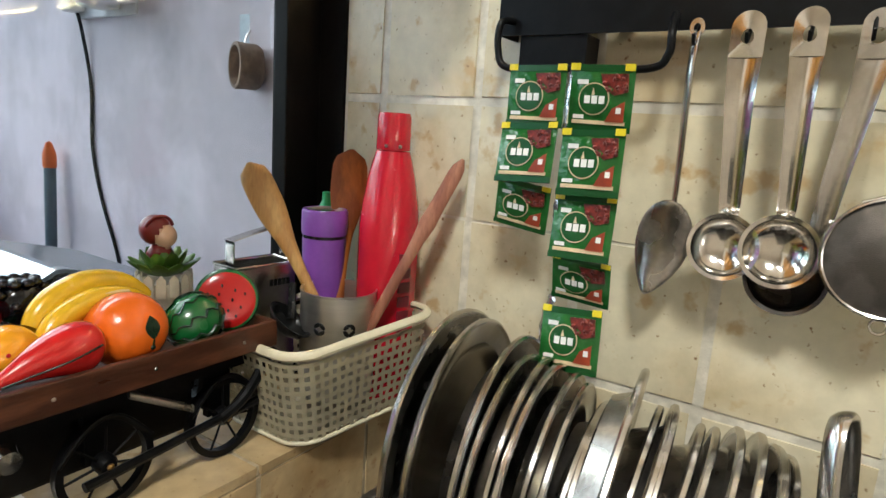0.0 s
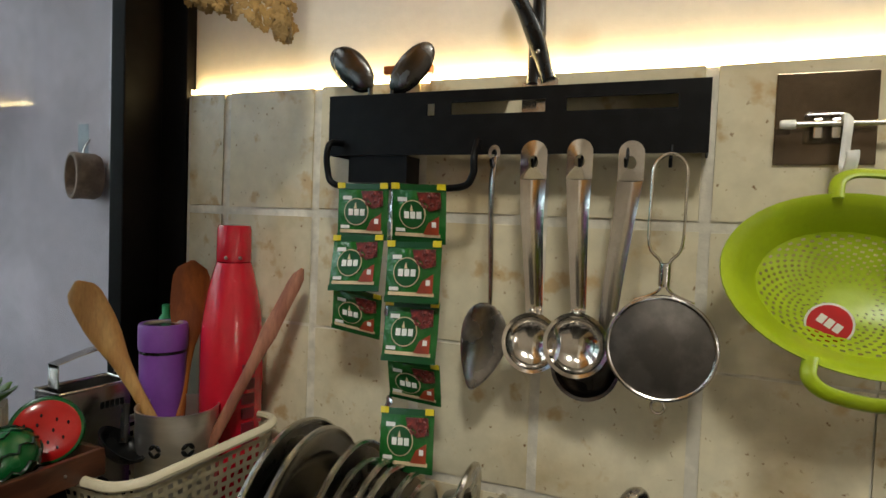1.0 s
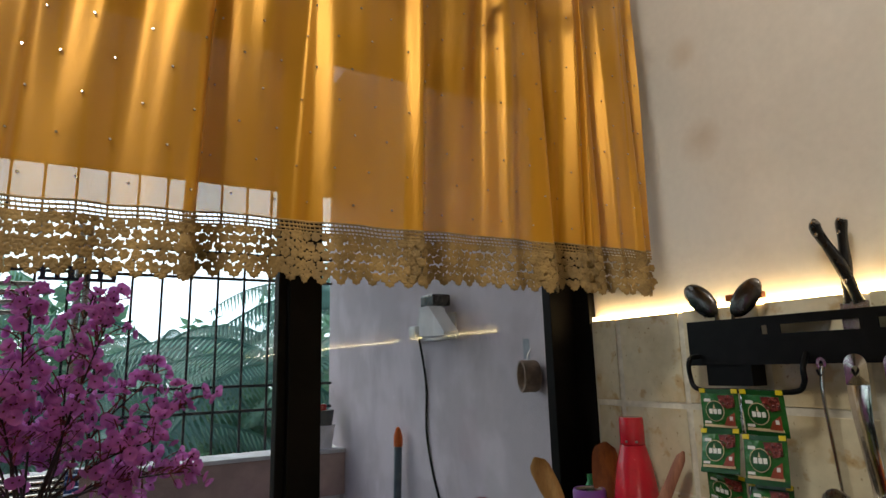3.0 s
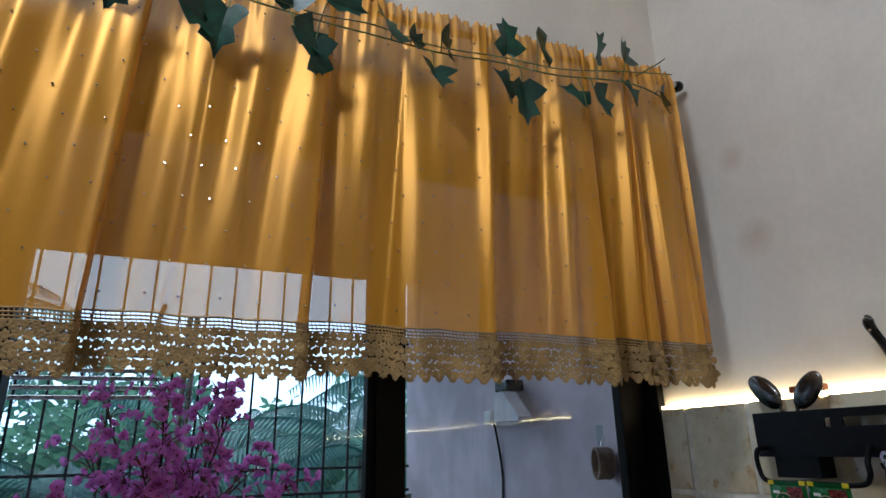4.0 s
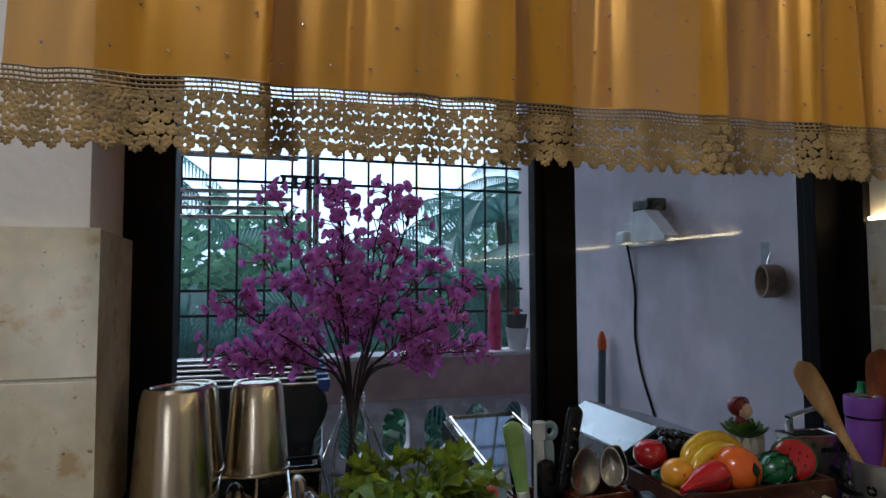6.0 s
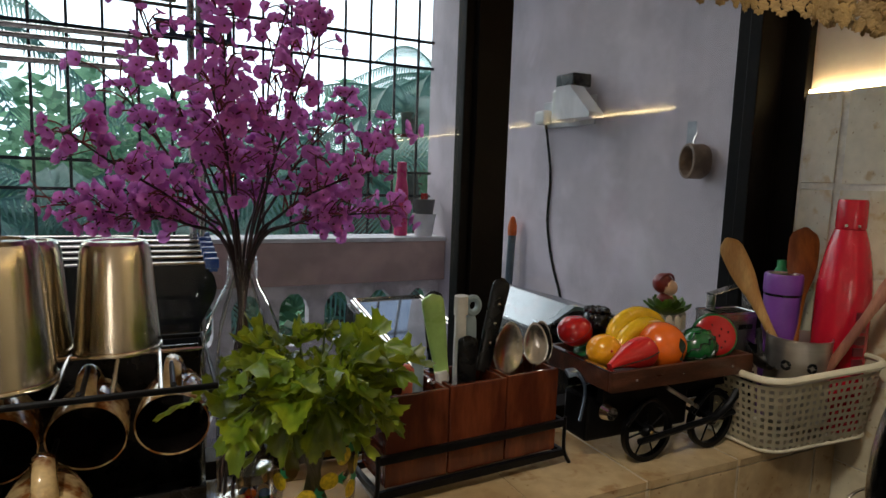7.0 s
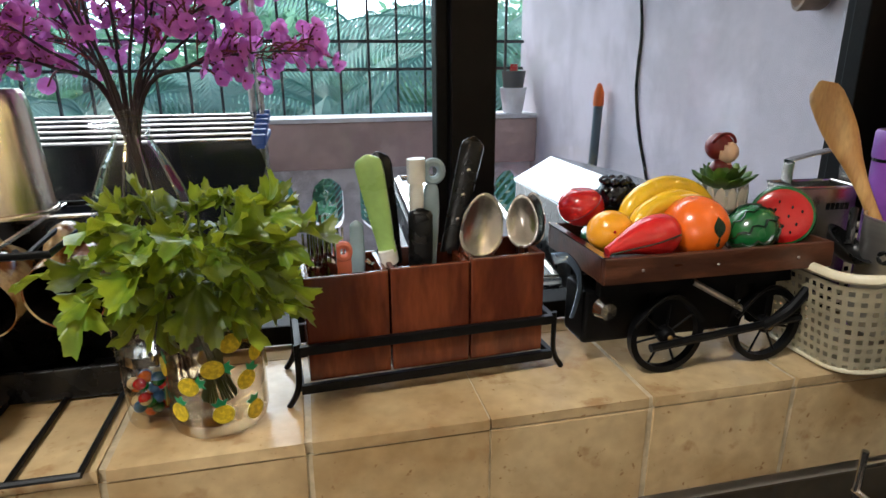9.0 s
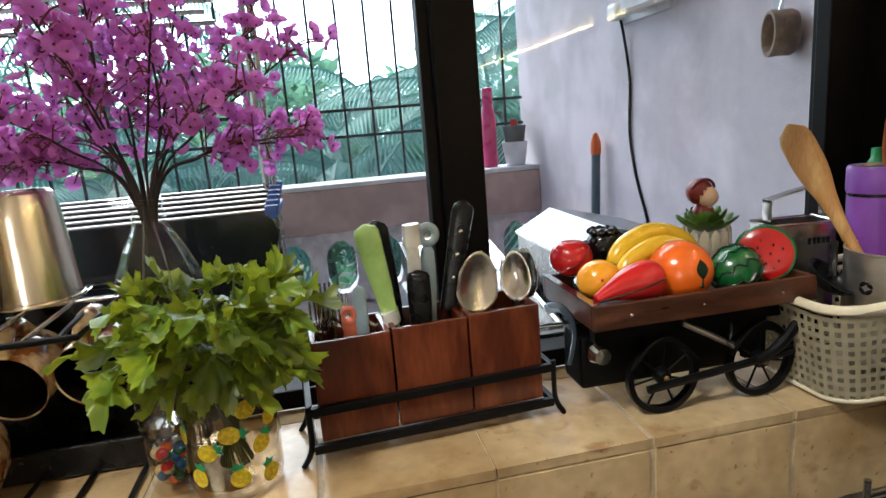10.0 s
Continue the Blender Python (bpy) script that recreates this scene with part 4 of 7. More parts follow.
part("foil", tube(smooth_line([(-0.072, -0.211, 1.335), (-0.078, -0.212, 1.30), (-0.070, -0.210, 1.26), (-0.076, -0.211, 1.22), (-0.07, -0.209, 1.2)], 5), [0.004 + 0.0015 * math.sin(3 * k) for k in range(21)], 6, flat=0.3), FOIL, fb)
part("foil", tube(smooth_line([(-0.066, -0.213, 1.14), (-0.068, -0.208, 1.12), (-0.066, -0.206, 1.095)], 5), [0.007 + 0.002 * math.sin(2 * k) for k in range(11)], 6, flat=0.25), FOIL, fb)

# ---- adhesive plate with a rail, and the colander ----
ap = thing("adhesive_hook_plate", (-0.013, -0.555, 1.395), "square brown metallic adhesive plate with a steel rail clip", "hook plate")
part("plate", box(-0.0145, -0.0125, -0.590, -0.521, 1.360, 1.432, 0.0006), mat("bronze_film", (0.16, 0.12, 0.08), 0.18, 0.8, var=0.2, scale=20, bump=0.05), ap, smooth=False)
part("clip_base", box(-0.019, -0.0145, -0.569, -0.541, 1.376, 1.400, 0.002), CLEAR, ap, "clear plastic clip base", smooth=False)
for y in (-0.549, -0.561):
    part("clip", box(-0.027, -0.019, y - 0.003, y + 0.003, 1.379, 1.394, 0.001), STEELBRIGHT, ap, smooth=False)
rail_ = thing("hanging_rail", (-0.028, -0.8, 1.389), "thin steel hanging rail with a white end cap", "rail")
part("rod", tube([(-0.029, -0.524, 1.3895), (-0.029, -1.05, 1.3895)], 0.0022, 10), STEEL, rail_)
part("end_cap", lathe([(0.0001, 0), (0.003, 0.0005), (0.0036, 0.003), (0.0036, 0.011), (0.0001, 0.0115)], 14, Matrix.Translation((-0.029, -0.5225, 1.3895)) @ Matrix.Rotation(radians(90), 4, "X")), WHITE, rail_)
hk = thing("plastic_hook", (-0.03, -0.568, 1.38), "white plastic hook over the rail", "hook")
part("hook", tube(smooth_line([(-0.026, -0.567, 1.388), (-0.030, -0.567, 1.394), (-0.035, -0.567, 1.389), (-0.035, -0.566, 1.37), (-0.038, -0.565, 1.355), (-0.048, -0.566, 1.351), (-0.054, -0.567, 1.36), (-0.054, -0.567, 1.366)], 5), 0.0042, 8, flat=0.5), WHITE, hk)

LIME = paint("lime_plastic", (0.36, 0.47, 0.008), 0.35, var=0.1)
col = thing("colander", (-0.06, -0.578, 1.275), "lime green plastic colander with two handles, hanging on a white hook", "colander")
CM = on_east(-0.576, 1.274, -0.080) @ Matrix.Rotation(radians(-8), 4, "Z") @ Matrix.Rotation(radians(-19), 4, "X") @ Matrix.Diagonal((0.98, 0.68, 1, 1))
bm = bmesh.new()
prof = [(0.004 + 0.0032 * k, -0.046 + 0.0195 * (k / 20) ** 2.2) for k in range(21)]
SEG = 72
prev = None
for q, (r_, w_) in enumerate(prof):
    ring = [bm.verts.new((r_ * math.cos(2 * math.pi * k / SEG), r_ * math.sin(2 * math.pi * k / SEG), w_)) for k in range(SEG)]
    if prev:
        for k in range(SEG):
            quad = (prev[k], prev[(k + 1) % SEG], ring[(k + 1) % SEG], ring[k])
            step = 2 if r_ > 0.034 else 4
            if 4 < q < 20 and (k + q * step // 2) % step == 0:
                mid = sum((v.co for v in quad), Vector()) / 4
                inner = [bm.verts.new(mid + (v.co - mid) * 0.62) for v in quad]
                for u in range(4):
                    bm.faces.new((quad[u], quad[(u + 1) % 4], inner[(u + 1) % 4], inner[u]))
            else:
                bm.faces.new(quad)
    else:
        bm.faces.new(ring)
    prev = ring
part("strainer_base", turned(bm, CM), LIME, col)
part("rim_wall", lathe([(0.067, -0.0265), (0.074, -0.017), (0.082, -0.006), (0.090, 0.0), (0.094, 0.001), (0.0945, -0.001), (0.089, -0.002), (0.081, -0.008), (0.066, -0.028)], 60, CM), LIME, col)
for sgn in (1, -1):
    part("handle", tube(smooth_line([CM @ Vector(p) for p in ((-0.027, sgn * 0.085, -0.001), (-0.027, sgn * 0.104, 0), (-0.018, sgn * 0.115, 0), (0, sgn * 0.118, 0), (0.018, sgn * 0.115, 0), (0.027, sgn * 0.104, 0), (0.027, sgn * 0.085, -0.001))], 5), 0.0062, 10, flat=0.5), LIME, col)
stk = part("sticker", prism(disc_outline(0.0165, 0.0165, 28), 0, 0.0006, CM @ Matrix.Translation((-0.012, -0.036, -0.0365)) @ Matrix.Rotation(radians(12), 4, "X") @ Matrix.Diagonal((1, 1.35, 1, 1))), WHITE, col, "round red and white maker's sticker", smooth=False)
RED = paint("sticker_red", (0.5, 0.015, 0.02), 0.35)
SM = CM @ Matrix.Translation((-0.012, -0.036, -0.0365)) @ Matrix.Rotation(radians(12), 4, "X") @ Matrix.Diagonal((1, 1.35, 1, 1))
part("sticker_disc", prism(disc_outline(0.0148, 0.0148, 28), 0.0007, 0.001, SM), RED, stk, smooth=False)
for k in range(3):
    part("sticker_mark", prism([(-0.009 + 0.0062 * k, -0.003), (-0.004 + 0.0062 * k, -0.003), (-0.004 + 0.0062 * k, 0.004), (-0.009 + 0.0062 * k, 0.004)], 0.0011, 0.0014, SM @ Matrix.Rotation(radians(-25), 4, "Z")), WHITE, stk, smooth=False)


# ---- plate rack on the counter ----
pr = thing("plate_rack", (-0.13, -0.25, COUNTER), "chrome wire plate rack on the black counter", "plate rack")
for x in (-0.205, -0.06):
    part("rail", tube([(x, -0.075, 0.888), (x, -0.46, 0.888)], 0.003, 8), STEEL, pr)
    for y in (-0.078, -0.457):
        part("foot", tube([(x, y, COUNTER), (x, y, 0.93)], 0.003, 8), STEEL, pr)
for y in (-0.078, -0.457):
    part("end_wire", tube([(-0.205, y, 0.915), (-0.06, y, 0.915)], 0.0025, 8), STEEL, pr)
for k in range(11):
    y = -0.105 - 0.034 * k
    part("divider", tube(smooth_line([(-0.17, y, 0.888), (-0.16, y, 0.945), (-0.13, y, 0.955), (-0.10, y, 0.945), (-0.09, y, 0.888)], 4), 0.0018, 6), STEEL, pr)


def plate_mesh(R, deep):
    pr_ = [(0.0001, 0), (R * 0.68, 0), (R * 0.75, 0.002), (R * 0.82, deep), (R * 0.955, deep + 0.002), (R * 0.975, deep + 0.0035), (R - 0.001, deep + 0.0048), (R + 0.0012, deep + 0.0035), (R + 0.0012, deep + 0.0005), (R - 0.001, deep - 0.0012), (R * 0.975, deep - 0.0002), (R * 0.955, deep + 0.0006), (R * 0.83, deep - 0.0014), (R * 0.76, -0.0012), (R * 0.68, -0.0018), (0.0001, -0.0018)]
    bm = lathe(pr_, 56)
    # the rim gets a lighter steel than the dull faces, as a painted-in highlight
    for f_ in bm.faces:
        c = f_.calc_center_median()
        f_.material_index = 1 if math.hypot(c.x, c.y) > R * 0.945 else 0
    return bm


TOPS = [(-0.143, 1.124, 4), (-0.160, 1.120, 5), (-0.195, 1.114, 7), (-0.208, 1.100, 8), (-0.220, 1.100, 9), (-0.227, 1.098, 9), (-0.247, 1.092, 10), (-0.256, 1.088, 10), (-0.270, 1.078, 11), (-0.275, 1.078, 11), (-0.280, 1.076, 11), (-0.297, 1.113, 14), (-0.287, 1.058, 12), (-0.314, 1.088, 15), (-0.321, 1.090, 15), (-0.328, 1.090, 16), (-0.344, 1.084, 17), (-0.351, 1.085, 17), (-0.372, 1.086, 18), (-0.383, 1.088, 18), (-0.393, 1.084, 18), (-0.398, 1.084, 18), (-0.403, 1.080, 18)]
PLATE_STEELS = [STEELDARK, STEEL, STEELDARK, STEELDARK, STEEL, STEELDARK]
rngp = random.Random(9)
for k, (y, top, lean) in enumerate(TOPS):
    lean = lean - 6.5 + rngp.uniform(-1, 1)
    R, deep, m_ = (top - 0.890) / (2 * math.cos(radians(lean))), 0.009 + 0.003 * (k % 3), PLATE_STEELS[k % 6]
    M = Matrix.Translation((-0.130 + rngp.uniform(-0.004, 0.004), y + R * math.sin(radians(lean)), 0.890 + R * math.cos(radians(lean)))) @ Matrix.Rotation(radians(7 + rngp.uniform(-2, 2)), 4, "Z") @ Matrix.Rotation(radians(90 + lean), 4, "X")
    solid("steel_plate", turned(plate_mesh(R, deep), M), [m_, STEEL], "dull round steel plate standing in the plate rack", "plate", group="plates in the rack")
tg = thing("pan_lid", (-0.12, -0.475, COUNTER), "black cooking pan with a steel loop handle on the counter", "pan")
part("body", lathe([(0.0001, 0.075), (0.05, 0.078), (0.078, 0.07), (0.085, 0.06), (0.085, 0.0), (0.0001, 0)], 40, Matrix.Translation((-0.11, -0.545, COUNTER + 0.13))), BLACKPLASTIC, tg)
part("base", lathe([(0.08, 0.0), (0.084, 0.004), (0.084, 0.13), (0.07, 0.13)], 40, Matrix.Translation((-0.11, -0.545, COUNTER))), STEELDARK, tg)
part("loop_handle", tube(smooth_line([(-0.16, -0.452, 0.95), (-0.155, -0.437, 1.05), (-0.14, -0.432, 1.108), (-0.12, -0.436, 1.118), (-0.105, -0.442, 1.09), (-0.1, -0.45, 1.0)], 6), 0.0075, 10, flat=0.45), STEEL, tg)

# ---- woven basket and what stands in it ----
BM_ = Matrix.Translation((-0.178, 0, SILL + 0.001)) @ Matrix.Rotation(radians(-9), 4, "Y") @ Matrix(((1, 0, 0, 0), (-0.30, 1, 0, 0), (0, 0, 1, 0), (0, 0, 0, 1))) @ Matrix.Translation((0.178, 0, -SILL))
BX0, BX1, BY0, BY1, BH = -0.174, -0.028, -0.012, 0.105, 0.112


def basket_loop(k, n, h, grow=0.0):
    """Point k of n on the rounded rectangle of the basket at height h; it widens upward."""
    f = 0.013 * h / BH + grow
    x0, x1, y0, y1, r = BX0 - f * 0.6, BX1 + f * 0.5, BY0 - f * 1.5, BY1 + f * 0.6, 0.026
    sides = [((x0 + r, y0), (x1 - r, y0), (x1 - r, y0 + r), -90), ((x1, y0 + r), (x1, y1 - r), (x1 - r, y1 - r), 0), ((x1 - r, y1), (x0 + r, y1), (x0 + r, y1 - r), 90), ((x0, y1 - r), (x0, y0 + r), (x0 + r, y0 + r), 180)]
    arc = r * math.pi / 2
    total = sum((Vector(b) - Vector(a)).length + arc for a, b, _, _ in sides)
    s = (k % n) / n * total
    for a, b, c, a0 in sides:
        L = (Vector(b) - Vector(a)).length
        if s <= L:
            p = Vector(a).lerp(Vector(b), s / L)
            return BM_ @ Vector((p.x, p.y, SILL + h))
        s -= L
        if s <= arc:
            ang = radians(a0 + 90 * s / arc)
            return BM_ @ Vector((c[0] + r * math.cos(ang), c[1] + r * math.sin(ang), SILL + h))
        s -= arc
    return BM_ @ Vector((BX0, BY0, SILL + h))


bk = thing("basket", (-0.1, 0.04, SILL), "ivory woven plastic basket on the window sill", "basket")
NB = 62
for j in range(9):
    bm = bmesh.new()
    h0 = 0.012 + 0.0104 * j
    a, b = [], []
    for k in range(NB * 2):
        g = 0.0005 * (1 if (k // 2 + j) % 2 else -1) * (1 if k % 2 == 0 else 0)
        a.append(bm.verts.new(basket_loop(k, NB * 2, h0 - 0.0026, g)))
        b.append(bm.verts.new(basket_loop(k, NB * 2, h0 + 0.0026, g)))
    for k in range(NB * 2):
        q = (k + 1) % (NB * 2)
        bm.faces.new((a[k], a[q], b[q], b[k]))
    bmesh.ops.solidify(bm, geom=bm.faces[:], thickness=0.0012)
    part("weave_band", bm, IVORY, bk)
for k in range(NB):
    bm = bmesh.new()
    a, b = [], []
    for j in range(10):
        g = -0.0005 * (1 if (k + j) % 2 else -1)
        h = 0.004 + 0.0104 * j
        a.append(bm.verts.new(basket_loop(k * 10 - 2.5, NB * 10, h, g)))
        b.append(bm.verts.new(basket_loop(k * 10 + 2.5, NB * 10, h, g)))
    for q in range(9):
        bm.faces.new((a[q], b[q], b[q + 1], a[q + 1]))
    bmesh.ops.solidify(bm, geom=bm.faces[:], thickness=0.001)
    part("weave_strand", bm, IVORY, bk)
part("rim", tube([basket_loop(k, 80, BH - 0.006) for k in range(80)], 0.0048, 8, closed=True, flat=0.8), IVORY, bk)
part("foot_rim", tube([basket_loop(k, 80, 0.003) for k in range(80)], 0.0024, 8, closed=True), IVORY, bk)
bm = bmesh.new()
bm.faces.new([bm.verts.new(basket_loop(k, 40, 0.005, -0.002)) for k in range(40)])
bmesh.ops.solidify(bm, geom=bm.faces[:], thickness=0.002)
part("floor_panel", bm, IVORY, bk, smooth=False)

REDBOTTLE = paint("red_bottle_paint", (0.52, 0.008, 0.025), 0.24, var=0.08, coat=0.4)
bt = thing("water_bottle", (-0.047, -0.010, 0.98), "glossy red steel water bottle in the basket", "bottle")
BT = Matrix.Translation((-0.047, -0.010, 0))
part("body", lathe([(0.0001, 0.985), (0.031, 0.985), (0.033, 0.99), (0.033, 1.155), (0.0325, 1.175), (0.030, 1.198), (0.0255, 1.225), (0.021, 1.243), (0.019, 1.250), (0.0182, 1.253)], 40, BT), REDBOTTLE, bt)
part("cap", lathe([(0.0178, 1.254), (0.0182, 1.256), (0.0178, 1.288), (0.0165, 1.2925), (0.0001, 1.2935)], 36, BT), REDBOTTLE, bt)
for a in (195, 240):
    part("dot", ball((-0.047 + 0.0185 * math.cos(radians(a)), -0.010 + 0.0185 * math.sin(radians(a)), 1.2585), (0.002, 0.002, 0.002), 8), STEELDARK, bt)
DKRED = paint("dark_red_print", (0.16, 0.01, 0.02), 0.4)
for k in range(6):
    a = radians(252)
    c = Vector((-0.047 + 0.0332 * math.cos(a), -0.010 + 0.0332 * math.sin(a), 1.065 + 0.0155 * k))
    part("print_bar", box(-0.001, 0.001, -0.007, 0.007, -0.0055, 0.0055), DKRED, bt, "dark printed bar", smooth=False).matrix_basis = Matrix.Translation(c) @ Matrix.Rotation(a, 4, "Z")

tb = thing("tumbler", (-0.088, 0.058, 0.98), "purple insulated tumbler with a black band, in the basket", "tumbler")
PURPLE = paint("purple_paint", (0.19, 0.06, 0.33), 0.35)
TM = Matrix.Translation((-0.082, 0.052, 0))
part("body", lathe([(0.0001, 0.98), (0.021, 0.98), (0.0235, 1.155)], 32, TM), PURPLE, tb)
part("band", lathe([(0.0232, 1.155), (0.0232, 1.1585)], 32, TM), BLACKPLASTIC, tb)
part("lid", lathe([(0.0242, 1.1585), (0.0248, 1.162), (0.0248, 1.183), (0.0235, 1.186), (0.020, 1.186)], 32, TM), PURPLE, tb)
part("lid_top", lathe([(0.020, 1.186), (0.018, 1.184), (0.0001, 1.184)], 32, TM), STEELDARK, tb)
gb = thing("green_bottle", (-0.058, 0.075, 0.98), "small green plastic bottle behind the tumbler", "bottle")
part("body", lathe([(0.0001, 0.98), (0.015, 0.98), (0.016, 1.15), (0.009, 1.185), (0.006, 1.19), (0.006, 1.2), (0.0001, 1.201)], 24, Matrix.Translation((-0.052, 0.078, 0))), paint("green_plastic", (0.03, 0.30, 0.10), 0.35), gb)

cn = thing("cutlery_holder", (-0.120, 0.003, 0.99), "round steel cutlery holder with petal cut-outs, in the basket", "cutlery holder")
NM = Matrix.Translation((-0.104, 0.007, 0.014))
CR = 0.039
part("wall", lathe([(0.0001, 0.984), (CR - 0.002, 0.984), (CR, 0.987), (CR, 1.0935), (CR + 0.0008, 1.0945), (CR + 0.0008, 1.096), (CR - 0.001, 1.096), (CR - 0.001, 0.988), (0.0001, 0.988)], 44, NM), BRUSHED, cn)
# black lenses set on the closed wall, for the darkness seen in its openings
for a0 in (195, 240, 285, 330):
    for p_ in range(4):
        a = radians(a0) + 0.11 * math.cos(p_ * math.pi / 2 + 0.7)
        z = 1.062 + 0.0048 * math.sin(p_ * math.pi / 2 + 0.7)
        part("cut_out", ball((-0.104 + CR * math.cos(a), 0.007 + CR * math.sin(a), z + 0.014), (0.0008, 0.0022, 0.0042), 10, Matrix.Rotation(a, 4, "Z") @ Matrix.Rotation(0.7 + p_ * math.pi / 2, 4, "X")), BLACKPLASTIC, cn, "dark petal cut-out")


def wooden_spoon(name, foot, tip, head, width, thick, material, label, bend=0.0, face=(-0.6, -0.7, 0.1)):
    foot, tip = Vector(foot), Vector(tip)
    d = (tip - foot).normalized()
    nrm = Vector(face)
    nrm = (nrm - d * nrm.dot(d)).normalized()
    side = d.cross(nrm)
    L = (tip - foot).length
    bm = bmesh.new()
    rings = []
    N = 30
    for k in range(N + 1):
        s = k / N * L
        q = (s - (L - head)) / head
        if q < 0:
            w = 0.0058 + 0.004 * max(0, 1 + q * 1.6) ** 2
            th = 0.0042
        else:
            w = 0.0098 + (width / 2 - 0.0098) * math.sin(min(1, q * 1.9) * math.pi / 2)
            w *= math.sqrt(max(0.02, 1 - max(0, (q - 0.72) / 0.28) ** 2.4))
            th = thick * (1 - 0.4 * q)
        c = foot + d * s + nrm * (bend * (s / L) ** 2)
        rings.append([bm.verts.new(c + side * (w * math.cos(a)) + nrm * (th * math.sin(a))) for a in np.linspace(0, 2 * math.pi, 12, endpoint=False)])
    for a, b in zip(rings, rings[1:]):
        for k in range(12):
            bm.faces.new((a[k], a[(k + 1) % 12], b[(k + 1) % 12], b[k]))
    bm.faces.new(rings[0][::-1])
    bm.faces.new(rings[-1])
    return solid(name, bm, material, label, "spoon", group="wooden utensils in the holder")


wooden_spoon("wooden_spoon", (-0.090, -0.010, 1.003), (-0.143, 0.103, 1.231), 0.085, 0.032, 0.0055, WOODLIGHT, "light yellow wooden spoon standing in the steel holder", 0.004)
wooden_spoon("wooden_spatula", (-0.104, 0.014, 1.0), (-0.036, 0.058, 1.250), 0.095, 0.040, 0.003, WOODRED, "reddish brown wooden spatula standing in the steel holder")
wooden_spoon("wooden_spatula", (-0.122, -0.004, 1.0), (-0.041, -0.094, 1.251), 0.075, 0.017, 0.005, WOODPINK, "pinkish wooden spatula leaning out of the steel holder", 0.0, (-0.5, -0.3, 0.8))

gr = thing("grater", (-0.15, 0.072, 0.99), "steel box grater with a flat bent handle, in the basket", "grater")
GM = Matrix.Translation((-0.142, 0.092, 0)) @ Matrix.Rotation(radians(-6), 4, "Z") @ Matrix.Diagonal((1, 0.72, 1, 1))
for x0, x1, y0, y1 in ((-0.036, 0.036, -0.028, -0.027), (-0.036, 0.036, 0.027, 0.028), (-0.036, -0.035, -0.027, 0.027), (0.035, 0.036, -0.027, 0.027)):
    part("side_panel", turned(box(x0, x1, y0, y1, 1.02, 1.128), GM), STEEL, gr, smooth=False)
part("rim", tube([GM @ Vector(p) for p in ((-0.036, -0.028, 1.128), (0.036, -0.028, 1.128), (0.036, 0.028, 1.128), (-0.036, 0.028, 1.128))], 0.0018, 6, closed=True), STEEL, gr)
part("handle", ribbon(smooth_line([GM @ Vector(p) for p in ((-0.030, 0, 1.118), (-0.030, 0, 1.150), (-0.026, 0, 1.155), (0.028, 0, 1.166), (0.033, 0, 1.160), (0.037, 0, 1.120))], 5), [0.0085] * 26, 0.0008, (0.1, 1, 0)), STEEL, gr)
# black sheet across the hollow grater, in place of the shade inside it
part("shade_sheet", turned(box(-0.034, 0.034, -0.026, 0.026, 1.095, 1.097), GM), BLACKPLASTIC, gr, "black sheet for the shade in the hollow inside", smooth=False)
for k in range(5):
    part("stamp_bar", turned(box(0.004 + 0.0052 * k, 0.008 + 0.0052 * k, -0.0286, -0.0281, 1.105, 1.112), GM), BLACKPLASTIC, gr, smooth=False)
bl = thing("black_ladle", (-0.165, 0.02, 1.0), "black plastic ladle lying in the basket corner", "ladle")
part("bowl", bowl(0.022, 0.014, Matrix.Translation((-0.156, 0.022, 1.084)) @ Matrix.Rotation(radians(25), 4, "Y") @ Matrix.Rotation(radians(30), 4, "X")), BLACKPLASTIC, bl)
part("handle", tube([(-0.146, 0.032, 1.08), (-0.132, 0.046, 1.112)], 0.004, 8), BLACKPLASTIC, bl)

# ---- the toy fruit cart ----
ct = thing("toy_cart", (-0.29, 0.08, SILL), "toy push cart with a dark wooden tray and black iron wheels", "toy cart")
CX, CY0, CY1 = (-0.412, -0.176), 0.018, 0.148
part("tray_floor", box(CX[0] + 0.004, CX[1] - 0.004, CY0 + 0.004, CY1 - 0.004, 1.066, 1.070), WOODCART, ct, smooth=False)
for a in ((CX[0], CX[1], CY0, CY0 + 0.006), (CX[0], CX[1], CY1 - 0.006, CY1), (CX[0], CX[0] + 0.006, CY0 + 0.0062, CY1 - 0.0062), (CX[1] - 0.006, CX[1], CY0 + 0.0062, CY1 - 0.0062)):
    part("tray_board", box(*a, 1.064, 1.0885, 0.0012), WOODCART, ct, "dark stained wooden board", smooth=False)
part("metal_edge", box(CX[0] - 0.0012, CX[0] + 0.0062, CY0 + 0.002, CY1 - 0.002, 1.0888, 1.0898), STEEL, ct, smooth=False)
for x in (-0.375, -0.30, -0.215):
    part("nail", ball((x, CY0 - 0.0004, 1.076), (0.0016, 0.001, 0.0016), 8), STEELDARK, ct)


